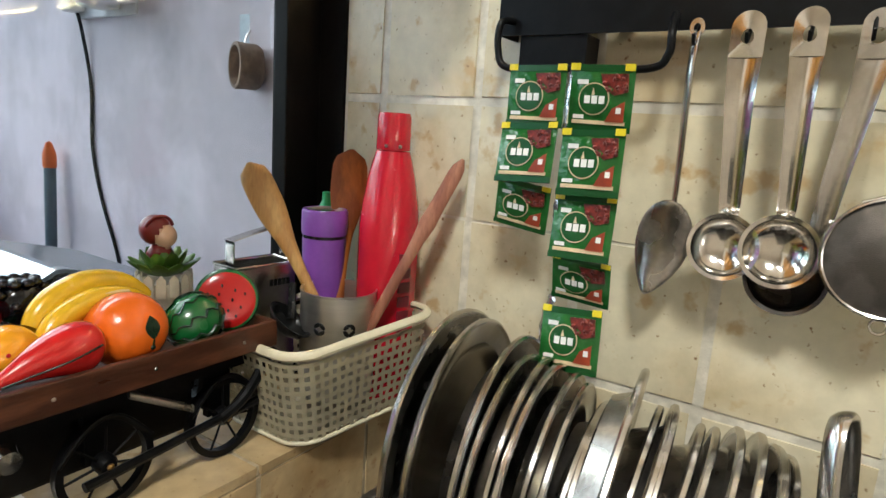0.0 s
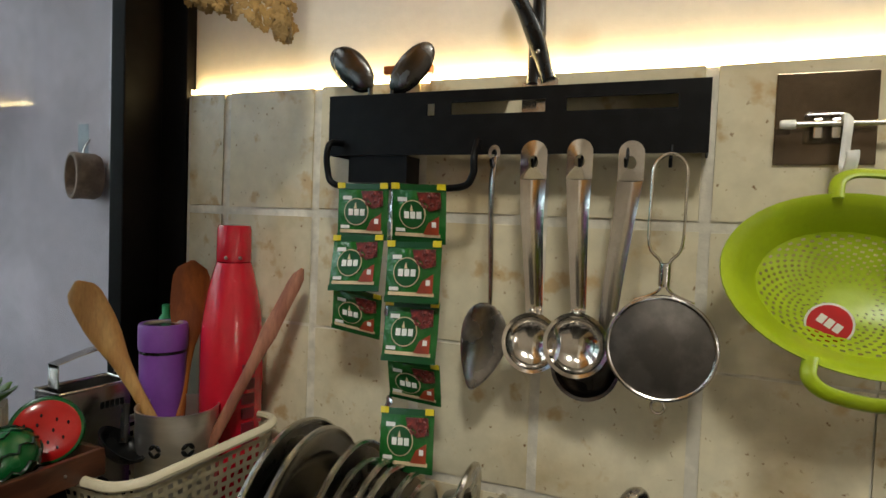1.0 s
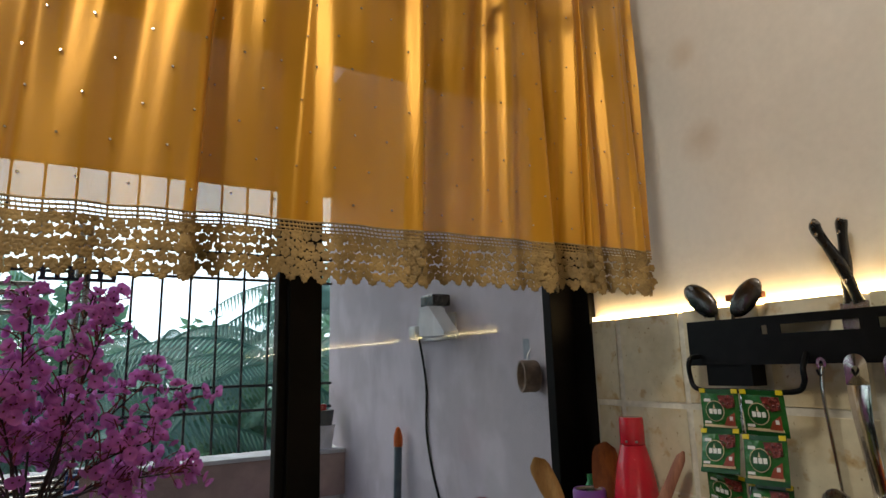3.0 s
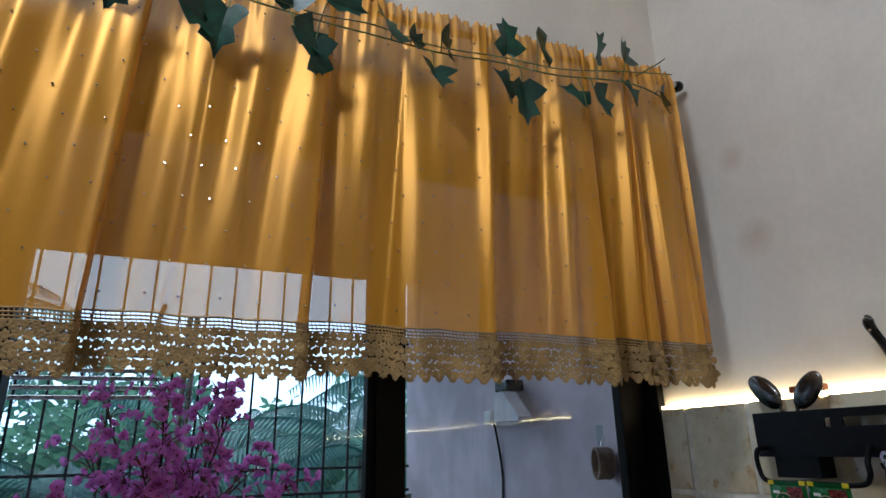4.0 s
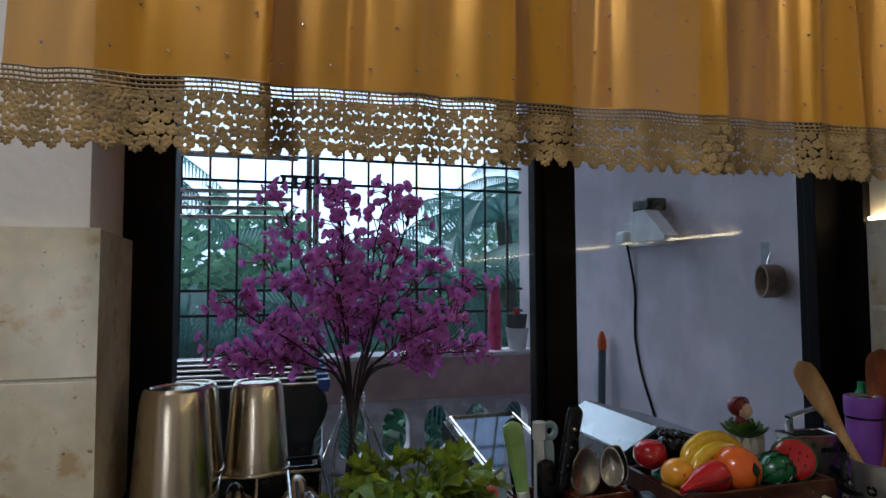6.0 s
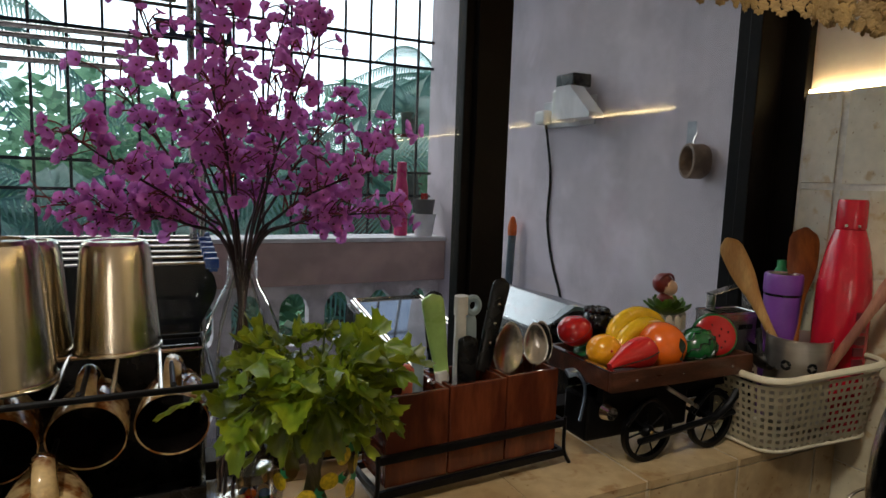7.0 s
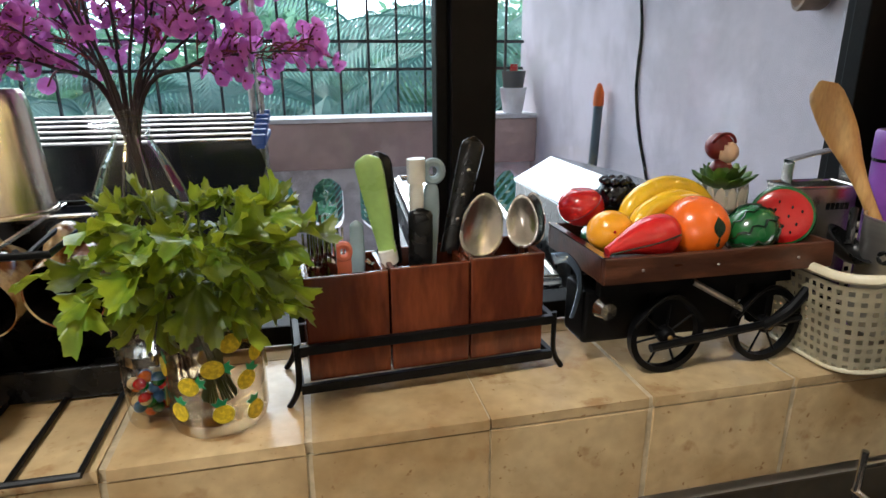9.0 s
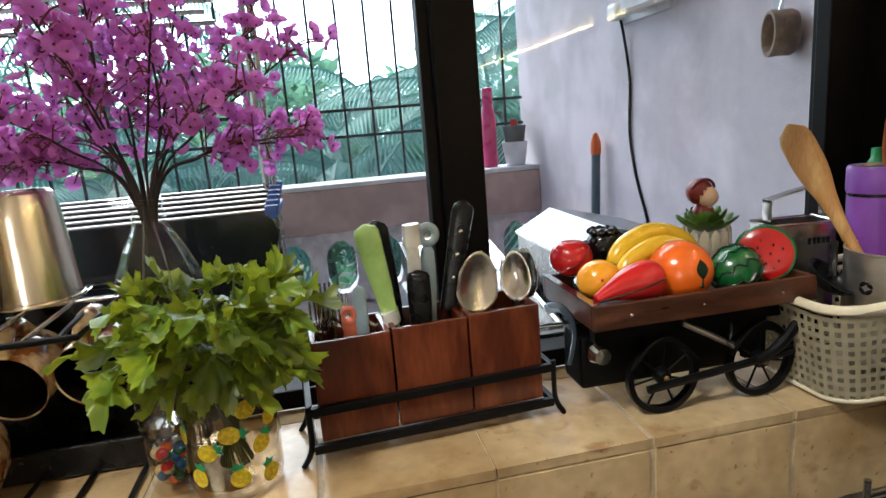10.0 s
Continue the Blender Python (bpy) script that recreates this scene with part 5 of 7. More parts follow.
def cart_wheel(x, y, z, R=0.0385):
    M = Matrix.Translation((x, y, z)) @ Matrix.Rotation(radians(90), 4, "X")
    wh = part("wheel", lathe([(R - 0.006, -0.004), (R, -0.004), (R, 0.004), (R - 0.006, 0.004), (R - 0.006, -0.004)], 40, M), BLACKMETAL, ct)
    part("hub", lathe([(0.0001, 0.008), (0.006, 0.007), (0.0085, 0.003), (0.0085, -0.005), (0.0001, -0.005)], 20, M), BLACKMETAL, wh)
    for k in range(7):
        a = 2 * math.pi * k / 7 + x * 9
        part("spoke", tube([M @ Vector((0.006 * math.cos(a), 0.006 * math.sin(a), 0)), M @ Vector(((R - 0.005) * math.cos(a), (R - 0.005) * math.sin(a), 0))], 0.0012, 6), BLACKMETAL, wh)
    part("axle_nut", ball(M @ Vector((0, 0, 0.0085)), (0.003, 0.002, 0.003), 10), paint("brass_nut", (0.35, 0.22, 0.08), 0.3, metal=0.8), wh)


for x in (-0.331, -0.221):
    cart_wheel(x, 0.040, SILL + 0.0395)
    cart_wheel(x, 0.128, SILL + 0.0395)
    part("axle", tube([(x, 0.046, SILL + 0.0395), (x, 0.123, SILL + 0.0395)], 0.003, 8), BLACKMETAL, ct)
    part("leaf_spring", tube(smooth_line([(x - 0.036, 0.036, 1.012), (x - 0.015, 0.036, 1.034), (x, 0.036, 1.04), (x + 0.015, 0.036, 1.034), (x + 0.036, 0.036, 1.012)], 5), 0.0035, 8, flat=0.6), BLACKMETAL, ct)
    for y in (0.05, 0.118):
        part("bracket", box(x - 0.012, x + 0.012, y - 0.004, y + 0.004, SILL + 0.04, 1.064), BLACKMETAL, ct, smooth=False)
part("side_bar", tube([(-0.352, 0.030, 0.992), (-0.19, 0.030, 1.008)], 0.0042, 8), BLACKMETAL, ct)
part("chassis_beam", box(-0.40, -0.185, 0.045, 0.056, 1.042, 1.0635), BLACKMETAL, ct, smooth=False)
part("chassis_beam", box(-0.40, -0.185, 0.112, 0.122, 1.042, 1.0635), BLACKMETAL, ct, smooth=False)
part("cross_strut", tube([(-0.318, 0.026, 1.058), (-0.262, 0.026, 1.026)], 0.004, 6, flat=0.4), STEELDARK, ct)
part("pull_arm", tube(smooth_line([(-0.232, 0.03, 1.002), (-0.205, 0.028, 1.018), (-0.185, 0.027, 1.044), (-0.176, 0.027, 1.054), (-0.168, 0.027, 1.048)], 5), 0.005, 8), BLACKMETAL, ct)
part("curved_handle", tube(smooth_line([(-0.420, 0.06, 1.018), (-0.413, 0.062, 1.045), (-0.416, 0.062, 1.064), (-0.428, 0.062, 1.078), (-0.442, 0.062, 1.078)], 6), 0.006, 8, flat=0.35), paint("blue_grey_metal", (0.16, 0.22, 0.30), 0.25, metal=0.6), ct)
part("side_lamp", lathe([(0.0001, 0.012), (0.008, 0.011), (0.011, 0.0), (0.0001, 0)], 16, Matrix.Translation((-0.40, 0.038, 1.035)) @ Matrix.Rotation(radians(90), 4, "X")), STEELBRIGHT, ct)
part("under_tray", box(-0.405, -0.235, 0.066, 0.112, 0.985, 1.041, 0.004), BLACKMETAL, ct, smooth=False)

SHINE = dict(coat=0.35, var=0.08)
F_RED = paint("fruit_red", (0.50, 0.012, 0.012), 0.2, **SHINE)
F_ORANGE = paint("fruit_orange", (0.78, 0.14, 0.008), 0.22, **SHINE)
F_YELLOW = paint("fruit_yellow", (0.80, 0.50, 0.010), 0.22, **SHINE)
F_AMBER = paint("fruit_amber", (0.78, 0.33, 0.008), 0.22, **SHINE)
F_GREEN = paint("fruit_green", (0.008, 0.10, 0.022), 0.25, **SHINE)
F_DGREEN = paint("fruit_dark_green", (0.004, 0.02, 0.008), 0.25)
F_BLACK = paint("fruit_black", (0.006, 0.006, 0.009), 0.15)
FG = "toy fruit in the cart"


def fruit(name, at, label):
    return thing(name, at, label, "toy fruit", FG)


f = fruit("toy_tomato", (-0.396, 0.118, 1.09), "shiny red toy strawberry lying in the cart")
bm = ball((0, 0, 0), (0.0235, 0.022, 0.0205), 24)
for v in bm.verts:
    v.co.z -= 0.003 * max(0, 1 - (v.co.x ** 2 + v.co.y ** 2) / 0.0001) * (1 if v.co.z > 0 else 0)
part("body", turned(bm, Matrix.Translation((-0.391, 0.116, 1.1125))), F_RED, f)
part("seam", tube([Vector((-0.391, 0.116, 1.1125)) + Vector((0.0236 * math.cos(a) * 0.75, -0.0222 * math.sin(a) - 0.0005, 0.0207 * math.cos(a) * 0.62)) for a in np.linspace(0.3, 2.8, 16)], 0.0005, 5), DKRED, f)
part("calyx", lathe([(0.0001, 0.0), (0.014, 0.001), (0.017, 0.004), (0.012, 0.003), (0.0001, 0.002)], 10, Matrix.Translation((-0.378, 0.112, 1.0925)) @ Matrix.Rotation(radians(150), 4, "Y")), F_GREEN, f)
f = fruit("toy_mangosteen", (-0.352, 0.122, 1.09), "glossy black toy fruit with a knobbly crown")
part("body", ball((-0.352, 0.122, 1.1195), (0.0185, 0.0185, 0.0195), 20), F_BLACK, f)
for k in range(9):
    a = 2 * math.pi * k / 9
    part("crown_lobe", ball((-0.352 + 0.0125 * math.cos(a), 0.122 + 0.0125 * math.sin(a), 1.1365), (0.005, 0.005, 0.004), 8), F_BLACK, f)
for k in range(14):
    a = 2.4 * k
    part("knob", ball((-0.352 + 0.0175 * math.cos(a), 0.122 + 0.0175 * math.sin(a), 1.107 + 0.0018 * k), (0.004, 0.004, 0.004), 8), F_BLACK, f)
f = fruit("toy_lemon", (-0.386, 0.068, 1.09), "round amber yellow toy fruit lying in the cart")
part("body", ball((-0.383, 0.068, 1.0985), (0.0225, 0.021, 0.0205), 24), F_AMBER, f)
part("navel", ball((-0.389, 0.0475, 1.104), (0.0015, 0.001, 0.0015), 8), F_RED, f)
f = fruit("toy_banana", (-0.31, 0.09, 1.09), "bunch of shiny yellow toy bananas in the cart")
for dy, dz, r0 in ((0.0, 0.0, 0.0115), (-0.016, -0.010, 0.0105)):
    line = smooth_line([(-0.360, 0.083 + dy, 1.108 + dz), (-0.345, 0.088 + dy, 1.124 + dz), (-0.315, 0.093 + dy, 1.133 + dz), (-0.285, 0.094 + dy, 1.128 + dz), (-0.264, 0.092 + dy, 1.113 + dz)], 6)
    n = len(line)
    part("banana", tube(line, [r0 * (0.45 + 0.55 * math.sin(math.pi * min(1, max(0.02, (k + 1) / (n + 1)))) ** 0.5) for k in range(n)], 10), F_YELLOW, f)
part("inner_stripe", tube(smooth_line([(-0.354, 0.0655, 1.112), (-0.335, 0.069, 1.1225), (-0.31, 0.0715, 1.1275), (-0.29, 0.0725, 1.126)], 5), 0.0028, 8), paint("pale_yellow", (0.80, 0.58, 0.25), 0.3), f)
f = fruit("toy_papaya", (-0.365, 0.035, 1.09), "shiny red toy pear with a dark seam, in the cart")
bm = bmesh.new()
line = [Vector((-0.403 + 0.073 * k / 16, 0.034 + 0.01 * k / 16, 1.0905 + 0.010 * math.sin(k / 16 * 2.2))) for k in range(17)]
tube(line, [0.004 + 0.0165 * (math.sin(min(1, (k / 16) * 0.9 + 0.02) * math.pi * 0.62)) ** 1.3 * math.sqrt(max(0.05, 1 - max(0, (k / 16 - 0.75) / 0.25) ** 2)) for k in range(17)], 20, bm=bm)
part("body", bm, F_RED, f)
part("seam", tube(smooth_line([(-0.401, 0.0295, 1.089), (-0.38, 0.0245, 1.0945), (-0.36, 0.0195, 1.100), (-0.338, 0.0225, 1.105)], 5), 0.0008, 6), F_DGREEN, f)
f = fruit("toy_orange", (-0.298, 0.054, 1.09), "large shiny toy orange with a painted dark leaf")
part("body", ball((-0.302, 0.056, 1.1005), (0.0325, 0.031, 0.0305), 32), F_ORANGE, f)
LM = Matrix.Translation((-0.302, 0.056, 1.1005))


def on_ball(u, v, r=0.0318):
    """A place on the orange: u right and v up over the side that faces the room."""
    a, b = -1.40 + u / r, v / r + 0.16
    return LM @ Vector((0.0329 * math.cos(a) * math.cos(b), 0.0314 * math.sin(a) * math.cos(b), 0.0309 * math.sin(b)))


bm = bmesh.new()
cv = bm.verts.new(on_ball(0.0, 0.002))
lv = [bm.verts.new(on_ball(0.0068 * math.sin(math.pi * t_) * s_, -0.008 + 0.021 * t_)) for s_, t_ in [(1, k / 8) for k in range(9)] + [(-1, k / 8) for k in range(7, 0, -1)]]
for k in range(len(lv)):
    bm.faces.new((lv[k], lv[(k + 1) % len(lv)], cv))
part("leaf_mark", bm, F_DGREEN, f, "dark green painted leaf")
part("leaf_stalk", tube([on_ball(0, -0.008), on_ball(0, -0.014)], 0.0009, 6), F_DGREEN, f)
part("stalk_dot", ball(on_ball(0, -0.0148), (0.0022, 0.0012, 0.0022), 8), F_DGREEN, f)
part("seam", tube([LM @ Vector((0.0300 * math.cos(a), 0.0311 * math.sin(a) * 0.55, 0.0311 * math.sin(a) * 0.85)) for a in np.linspace(0.4, 2.6, 18)], 0.0005, 5), F_RED, f)
f = fruit("toy_watermelon", (-0.238, 0.05, 1.09), "dark green striped toy watermelon in the cart")
WM = Matrix.Translation((-0.243, 0.052, 1.0955)) @ Matrix.Rotation(radians(70), 4, "Y")
part("body", turned(ball((0, 0, 0), (0.0235, 0.0235, 0.027), 28), WM), F_GREEN, f)
for k in range(9):
    a0 = 2 * math.pi * k / 9
    pts = []
    for q in range(15):
        b = -1.25 + 2.5 * q / 14
        a = a0 + 0.13 * math.sin(q * 2.1 + k)
        pts.append(WM @ Vector((0.0238 * math.cos(a) * math.cos(b), 0.0238 * math.sin(a) * math.cos(b), 0.0273 * math.sin(b))))
    part("stripe", tube(pts, [0.0008 + 0.0014 * math.sin(math.pi * q / 14) for q in range(15)], 6, flat=0.4), F_DGREEN, f)
f = fruit("toy_melon_slice", (-0.196, 0.075, 1.09), "red toy watermelon slice with black seeds and green rind")
MM = Matrix.Translation((-0.201, 0.062, 1.104)) @ Matrix.Rotation(radians(-34), 4, "Z") @ Matrix.Rotation(radians(74), 4, "X")
part("rind", lathe([(0.0001, -0.013), (0.016, -0.012), (0.025, -0.007), (0.0295, 0.0), (0.0300, 0.004), (0.0285, 0.0062), (0.0265, 0.0066)], 36, MM), F_GREEN, f)
part("flesh", lathe([(0.0001, 0.0088), (0.016, 0.0086), (0.024, 0.0078), (0.0272, 0.0062), (0.0275, 0.004)], 36, MM), F_RED, f)
for k in range(11):
    a, r_ = 2.4 * k, 0.005 + 0.0145 * math.sqrt(k / 11)
    part("seed", ball((0, 0, 0), (0.0011, 0.0018, 0.0008), 8, MM @ Matrix.Translation((r_ * math.cos(a), r_ * math.sin(a) * 0.9, 0.0089 - 1.6 * r_ ** 2))), F_BLACK, f)

pt = thing("succulent_pot", (-0.238, 0.105, 1.07), "small artificial succulent in a white picket-fence pot", "potted plant")
PM_ = Matrix.Translation((-0.228, 0.120, 0))
PORCELAIN = paint("cream_porcelain", (0.72, 0.66, 0.55), 0.35)
part("pot", lathe([(0.0001, 1.071), (0.019, 1.071), (0.0235, 1.118), (0.0205, 1.118), (0.0001, 1.114)], 28, PM_), PORCELAIN, pt)
for k in range(14):
    a = 2 * math.pi * k / 14
    bm = prism([(-0.0042, 0), (0.0042, 0), (0.0042, 0.018), (0, 0.0225), (-0.0042, 0.018)], 0, 0.002)
    part("picket", turned(bm, Matrix.Translation((-0.228 + 0.0235 * math.cos(a), 0.120 + 0.0235 * math.sin(a), 1.105)) @ Matrix.Rotation(a + math.pi / 2, 4, "Z") @ Matrix.Rotation(math.pi / 2, 4, "X")), PORCELAIN, pt, smooth=False)
SUCC = mat("succulent_leaf", (0.15, 0.27, 0.03), 0.4, var=0.3, scale=50, second=(0.06, 0.15, 0.015), hue=0.4)
for ring, (n, tilt, L) in enumerate(((11, 14, 0.037), (9, 36, 0.033), (6, 58, 0.025))):
    for k in range(n):
        a = 2 * math.pi * (k + 0.5 * ring) / n
        M = Matrix.Translation((-0.228, 0.120, 1.122)) @ Matrix.Rotation(a, 4, "Z") @ Matrix.Rotation(radians(-tilt), 4, "Y")
        bm = ball((L / 2, 0, 0), (L / 2, 0.0084, 0.0026), 10)
        for v in bm.verts:
            q = v.co.x / L
            v.co.y *= 1.15 - 0.75 * max(0, q - 0.55)
            v.co.z += 0.25 * L * q * q
        part("leaf", turned(bm, M), SUCC, pt)
dm = [paint("figurine_hair", (0.17, 0.012, 0.012), 0.3), paint("figurine_face", (0.72, 0.50, 0.36), 0.4), YELLOW]
bm = ball((-0.232, 0.128, 1.166), (0.0145, 0.014, 0.0145), 24)
ball((-0.2265, 0.1195, 1.1605), (0.0108, 0.0098, 0.0112), 20, bm=bm)
fc = len(bm.faces)
ball((-0.229, 0.125, 1.14), (0.013, 0.012, 0.014), 16, bm=bm)
tube([Vector((-0.232, 0.128, 1.166)) + Vector((0.0145 * math.cos(a), -0.006 - 0.003 * math.sin(a), 0.0142 * math.sin(a))) for a in np.linspace(0.3, 2.8, 14)], 0.0016, 6, bm=bm)
bm.faces.ensure_lookup_table()
for i_, fce in enumerate(bm.faces):
    c = fce.calc_center_median()
    fce.material_index = 1 if (c - Vector((-0.2265, 0.1195, 1.1605))).length < 0.0116 and c.y < 0.122 else 0
solid("figurine", bm, dm, "small painted porcelain figurine head among the succulent leaves", "figurine")

# ---- knife and cutlery block ----
kb = thing("cutlery_block", (-0.556, 0.10, SILL), "three mahogany wooden cutlery boxes in a black iron stand", "cutlery box")
KM = Matrix.Translation((-0.5555, 0.068, SILL)) @ Matrix.Rotation(radians(3.6), 4, "Z")


def kbox(x0, x1, y0, y1, z0, z1, bevel=0.0):
    return turned(box(x0, x1, y0, y1, z0, z1, bevel), KM)


for k in range(3):
    x0 = -0.1125 + 0.0753 * k
    x1, lift = x0 + 0.0735, 0.0015 * k
    bx = part("box", kbox(x0, x1, 0.0, 0.005, 0.020, 0.1175 + lift, 0.0014), WOODBOX, kb, smooth=False)
    part("back_panel", kbox(x0, x1, 0.061, 0.066, 0.020, 0.1175 + lift, 0.0014), WOODBOX, bx, smooth=False)
    part("side_panel", kbox(x0, x0 + 0.005, 0.0052, 0.0608, 0.020, 0.1172 + lift, 0.001), WOODBOX, bx, smooth=False)
    part("side_panel", kbox(x1 - 0.005, x1, 0.0052, 0.0608, 0.020, 0.1172 + lift, 0.001), WOODBOX, bx, smooth=False)
    part("base_panel", kbox(x0 + 0.005, x1 - 0.005, 0.0052, 0.0608, 0.020, 0.026), WOODBOX, bx, smooth=False)
for z in (0.053, 0.0155):
    for y in (-0.0035, 0.0695):
        part("rail", kbox(-0.121, 0.121, y - 0.003, y + 0.003, z - 0.0042, z + 0.0042, 0.0008), BLACKMETAL, kb, smooth=False)
    for x in (-0.121, 0.121):
        part("rail", kbox(x - 0.003, x + 0.003, -0.001, 0.067, z - 0.0036, z + 0.0036, 0.0008), BLACKMETAL, kb, smooth=False)
for x, s_ in ((-0.1225, -1), (0.1225, 1)):
    for y in (-0.004, 0.070):
        part("leg", tube(smooth_line([KM @ Vector(p) for p in ((x, y, 0.060), (x, y, 0.026), (x + s_ * 0.003, y, 0.012), (x + s_ * 0.010, y, 0.0005))], 4), 0.0034, 8, flat=0.7), BLACKMETAL, kb)


def handled(name, foot, top, width, flat, material, label, shape, start=0.42, collar=None):
    """A tool standing in the block: a shaped flat handle on a thin steel shank. shape gives half widths along the handle."""
    t = thing(name, foot, label, "utensil", "tools in the cutlery block")
    foot, top = Vector(foot), Vector(top)
    d = (top - foot).normalized()
    n = 22
    bm = bmesh.new()
    side = d.cross(Vector((0.25, 1, 0))).normalized()
    out = side.cross(d)
    rings = []
    for k in range(n + 1):
        q = k / n
        w = width * float(np.interp(q, np.linspace(0, 1, len(shape)), shape))
        if q > 0.9:
            w *= math.sqrt(max(0.03, 1 - ((q - 0.9) / 0.1) ** 2))
        th = min(w, width) * flat
        c = foot.lerp(top, start + (1 - start) * q)
        rings.append([bm.verts.new(c + side * (w * math.copysign(abs(math.cos(a)) ** 0.7, math.cos(a))) + out * (th * math.copysign(abs(math.sin(a)) ** 0.7, math.sin(a)))) for a in np.linspace(0, 2 * math.pi, 14, endpoint=False)])
    for a, b in zip(rings, rings[1:]):
        for k in range(14):
            bm.faces.new((a[k], a[(k + 1) % 14], b[(k + 1) % 14], b[k]))
    bm.faces.new(rings[0][::-1])
    bm.faces.new(rings[-1])
    part("handle", bm, material, t)
    part("blade", tube([foot, foot.lerp(top, start + 0.01)], width * 0.7, 8, flat=0.12), STEEL, t)
    if collar:
        a = foot.lerp(top, start - 0.06)
        part("collar", tube([a, a.lerp(top, 0.14)], width * 0.86, 12, flat=flat + 0.15), collar, t)
    return t


LGREEN = paint("pale_green_plastic", (0.42, 0.66, 0.20), 0.3)
GREYBLUE = paint("grey_blue_plastic", (0.30, 0.40, 0.45), 0.4)
handled("peeling_knife", (-0.574, 0.098, 0.995), (-0.607, 0.092, 1.176), 0.0125, 0.5, LGREEN, "pale green handled knife standing in the block", (0.66, 0.70, 0.80, 0.88, 0.95, 1.0, 1.0), 0.50, WHITE)
handled("peeling_knife", (-0.576, 0.118, 0.995), (-0.595, 0.116, 1.175), 0.0120, 0.5, BLACKPLASTIC, "black handled knife standing in the block", (0.8, 0.9, 0.95, 1.0, 1.0), 0.40)
pl_ = handled("peeler", (-0.561, 0.110, 1.0), (-0.560, 0.112, 1.150), 0.0072, 0.8, WHITE, "white plastic peeler standing in the block", (1, 1, 1, 0.95, 0.95), 0.40)
part("head", tube([(-0.560, 0.112, 1.146), (-0.560, 0.112, 1.168)], 0.0105, 12, flat=0.75), WHITE, pl_)
handled("knife", (-0.562, 0.090, 1.0), (-0.560, 0.092, 1.126), 0.0115, 0.5, BLACKPLASTIC, "short black knife handle in the block", (0.85, 0.95, 1.0, 1.0, 1.0), 0.45)
hb = handled("hook_tool", (-0.549, 0.112, 1.0), (-0.545, 0.115, 1.146), 0.0080, 0.5, GREYBLUE, "grey blue plastic tool with a hanging eye", (0.7, 0.75, 0.95, 1.0, 0.8), 0.35)
part("eye", tube([(-0.5435 + 0.0082 * math.cos(a), 0.115, 1.155 + 0.0088 * math.sin(a)) for a in np.linspace(0, 2 * math.pi, 20, endpoint=False)], 0.0042, 8, closed=True), GREYBLUE, hb)
lk = handled("long_knife", (-0.548, 0.108, 0.995), (-0.503, 0.116, 1.186), 0.0115, 0.45, BLACKPLASTIC, "long black riveted knife handle leaning in the block", (0.75, 0.85, 0.9, 0.95, 1.0), 0.42)
for q in (0.60, 0.72, 0.84):
    part("rivet", ball(Vector((-0.548, 0.102, 0.995)).lerp(Vector((-0.503, 0.1105, 1.186)), q), (0.0024, 0.0012, 0.0024), 8), STEELBRIGHT, lk)
handled("small_knife", (-0.618, 0.098, 1.02), (-0.618, 0.100, 1.116), 0.0070, 0.5, GREYBLUE, "thin dark knife in the block", (0.8, 1.0, 0.9), 0.30)
rt = thing("red_tool", (-0.631, 0.09, 1.02), "coral plastic tool with a hanging eye", "utensil", "tools in the cutlery block")
CORAL = paint("coral_plastic", (0.62, 0.16, 0.09), 0.35)
part("handle", box(-0.6385, -0.6235, 0.098, 0.102, 1.02, 1.082, 0.0015), CORAL, rt, smooth=False)
part("eye", tube([(-0.631 + 0.0062 * math.cos(a), 0.100, 1.0875 + 0.0066 * math.sin(a)) for a in np.linspace(0, 2 * math.pi, 20, endpoint=False)], 0.0036, 8, closed=True), CORAL, rt)
for (xa, za), (xb, zb) in (((-0.612, 1.083), (-0.590, 1.058)), ((-0.606, 1.080), (-0.596, 1.055))):
    pk = thing("butter_knife", (xb, 0.085, 1.0), "slim white-edged steel knife lying across the box", "knife", "cutlery in the block")
    part("handle", tube([(xa, 0.082, za), (xb, 0.090, zb), (xb + 0.002, 0.094, 1.0)], 0.0026, 8, flat=0.5), STEELBRIGHT, pk)
for k, (x, y, z, yaw) in enumerate(((-0.652, 0.112, 1.106, 8), (-0.645, 0.098, 1.100, -15), (-0.637, 0.108, 1.094, 20), (-0.659, 0.102, 1.092, 0))):
    fk = thing("fork", (x, y, 1.0), "steel fork standing tines up in the block", "fork", "cutlery in the block")
    part("handle", tube([(x, y, 0.995), (x, y, z - 0.034)], 0.0022, 8), STEELBRIGHT, fk)
    part("fork_base", ball((x, y, z - 0.028), (0.0085, 0.0016, 0.012), 14, Matrix.Rotation(radians(yaw), 4, "Z")), STEELBRIGHT, fk)
    for q in (-1.5, -0.5, 0.5, 1.5):
        dx = q * 0.0047 * math.cos(radians(yaw))
        part("tine", tube(smooth_line([(x + dx, y, z - 0.026), (x + dx, y - 0.002, z - 0.010), (x + dx, y, z + 0.014)], 3), 0.0011, 6), STEELBRIGHT, fk)
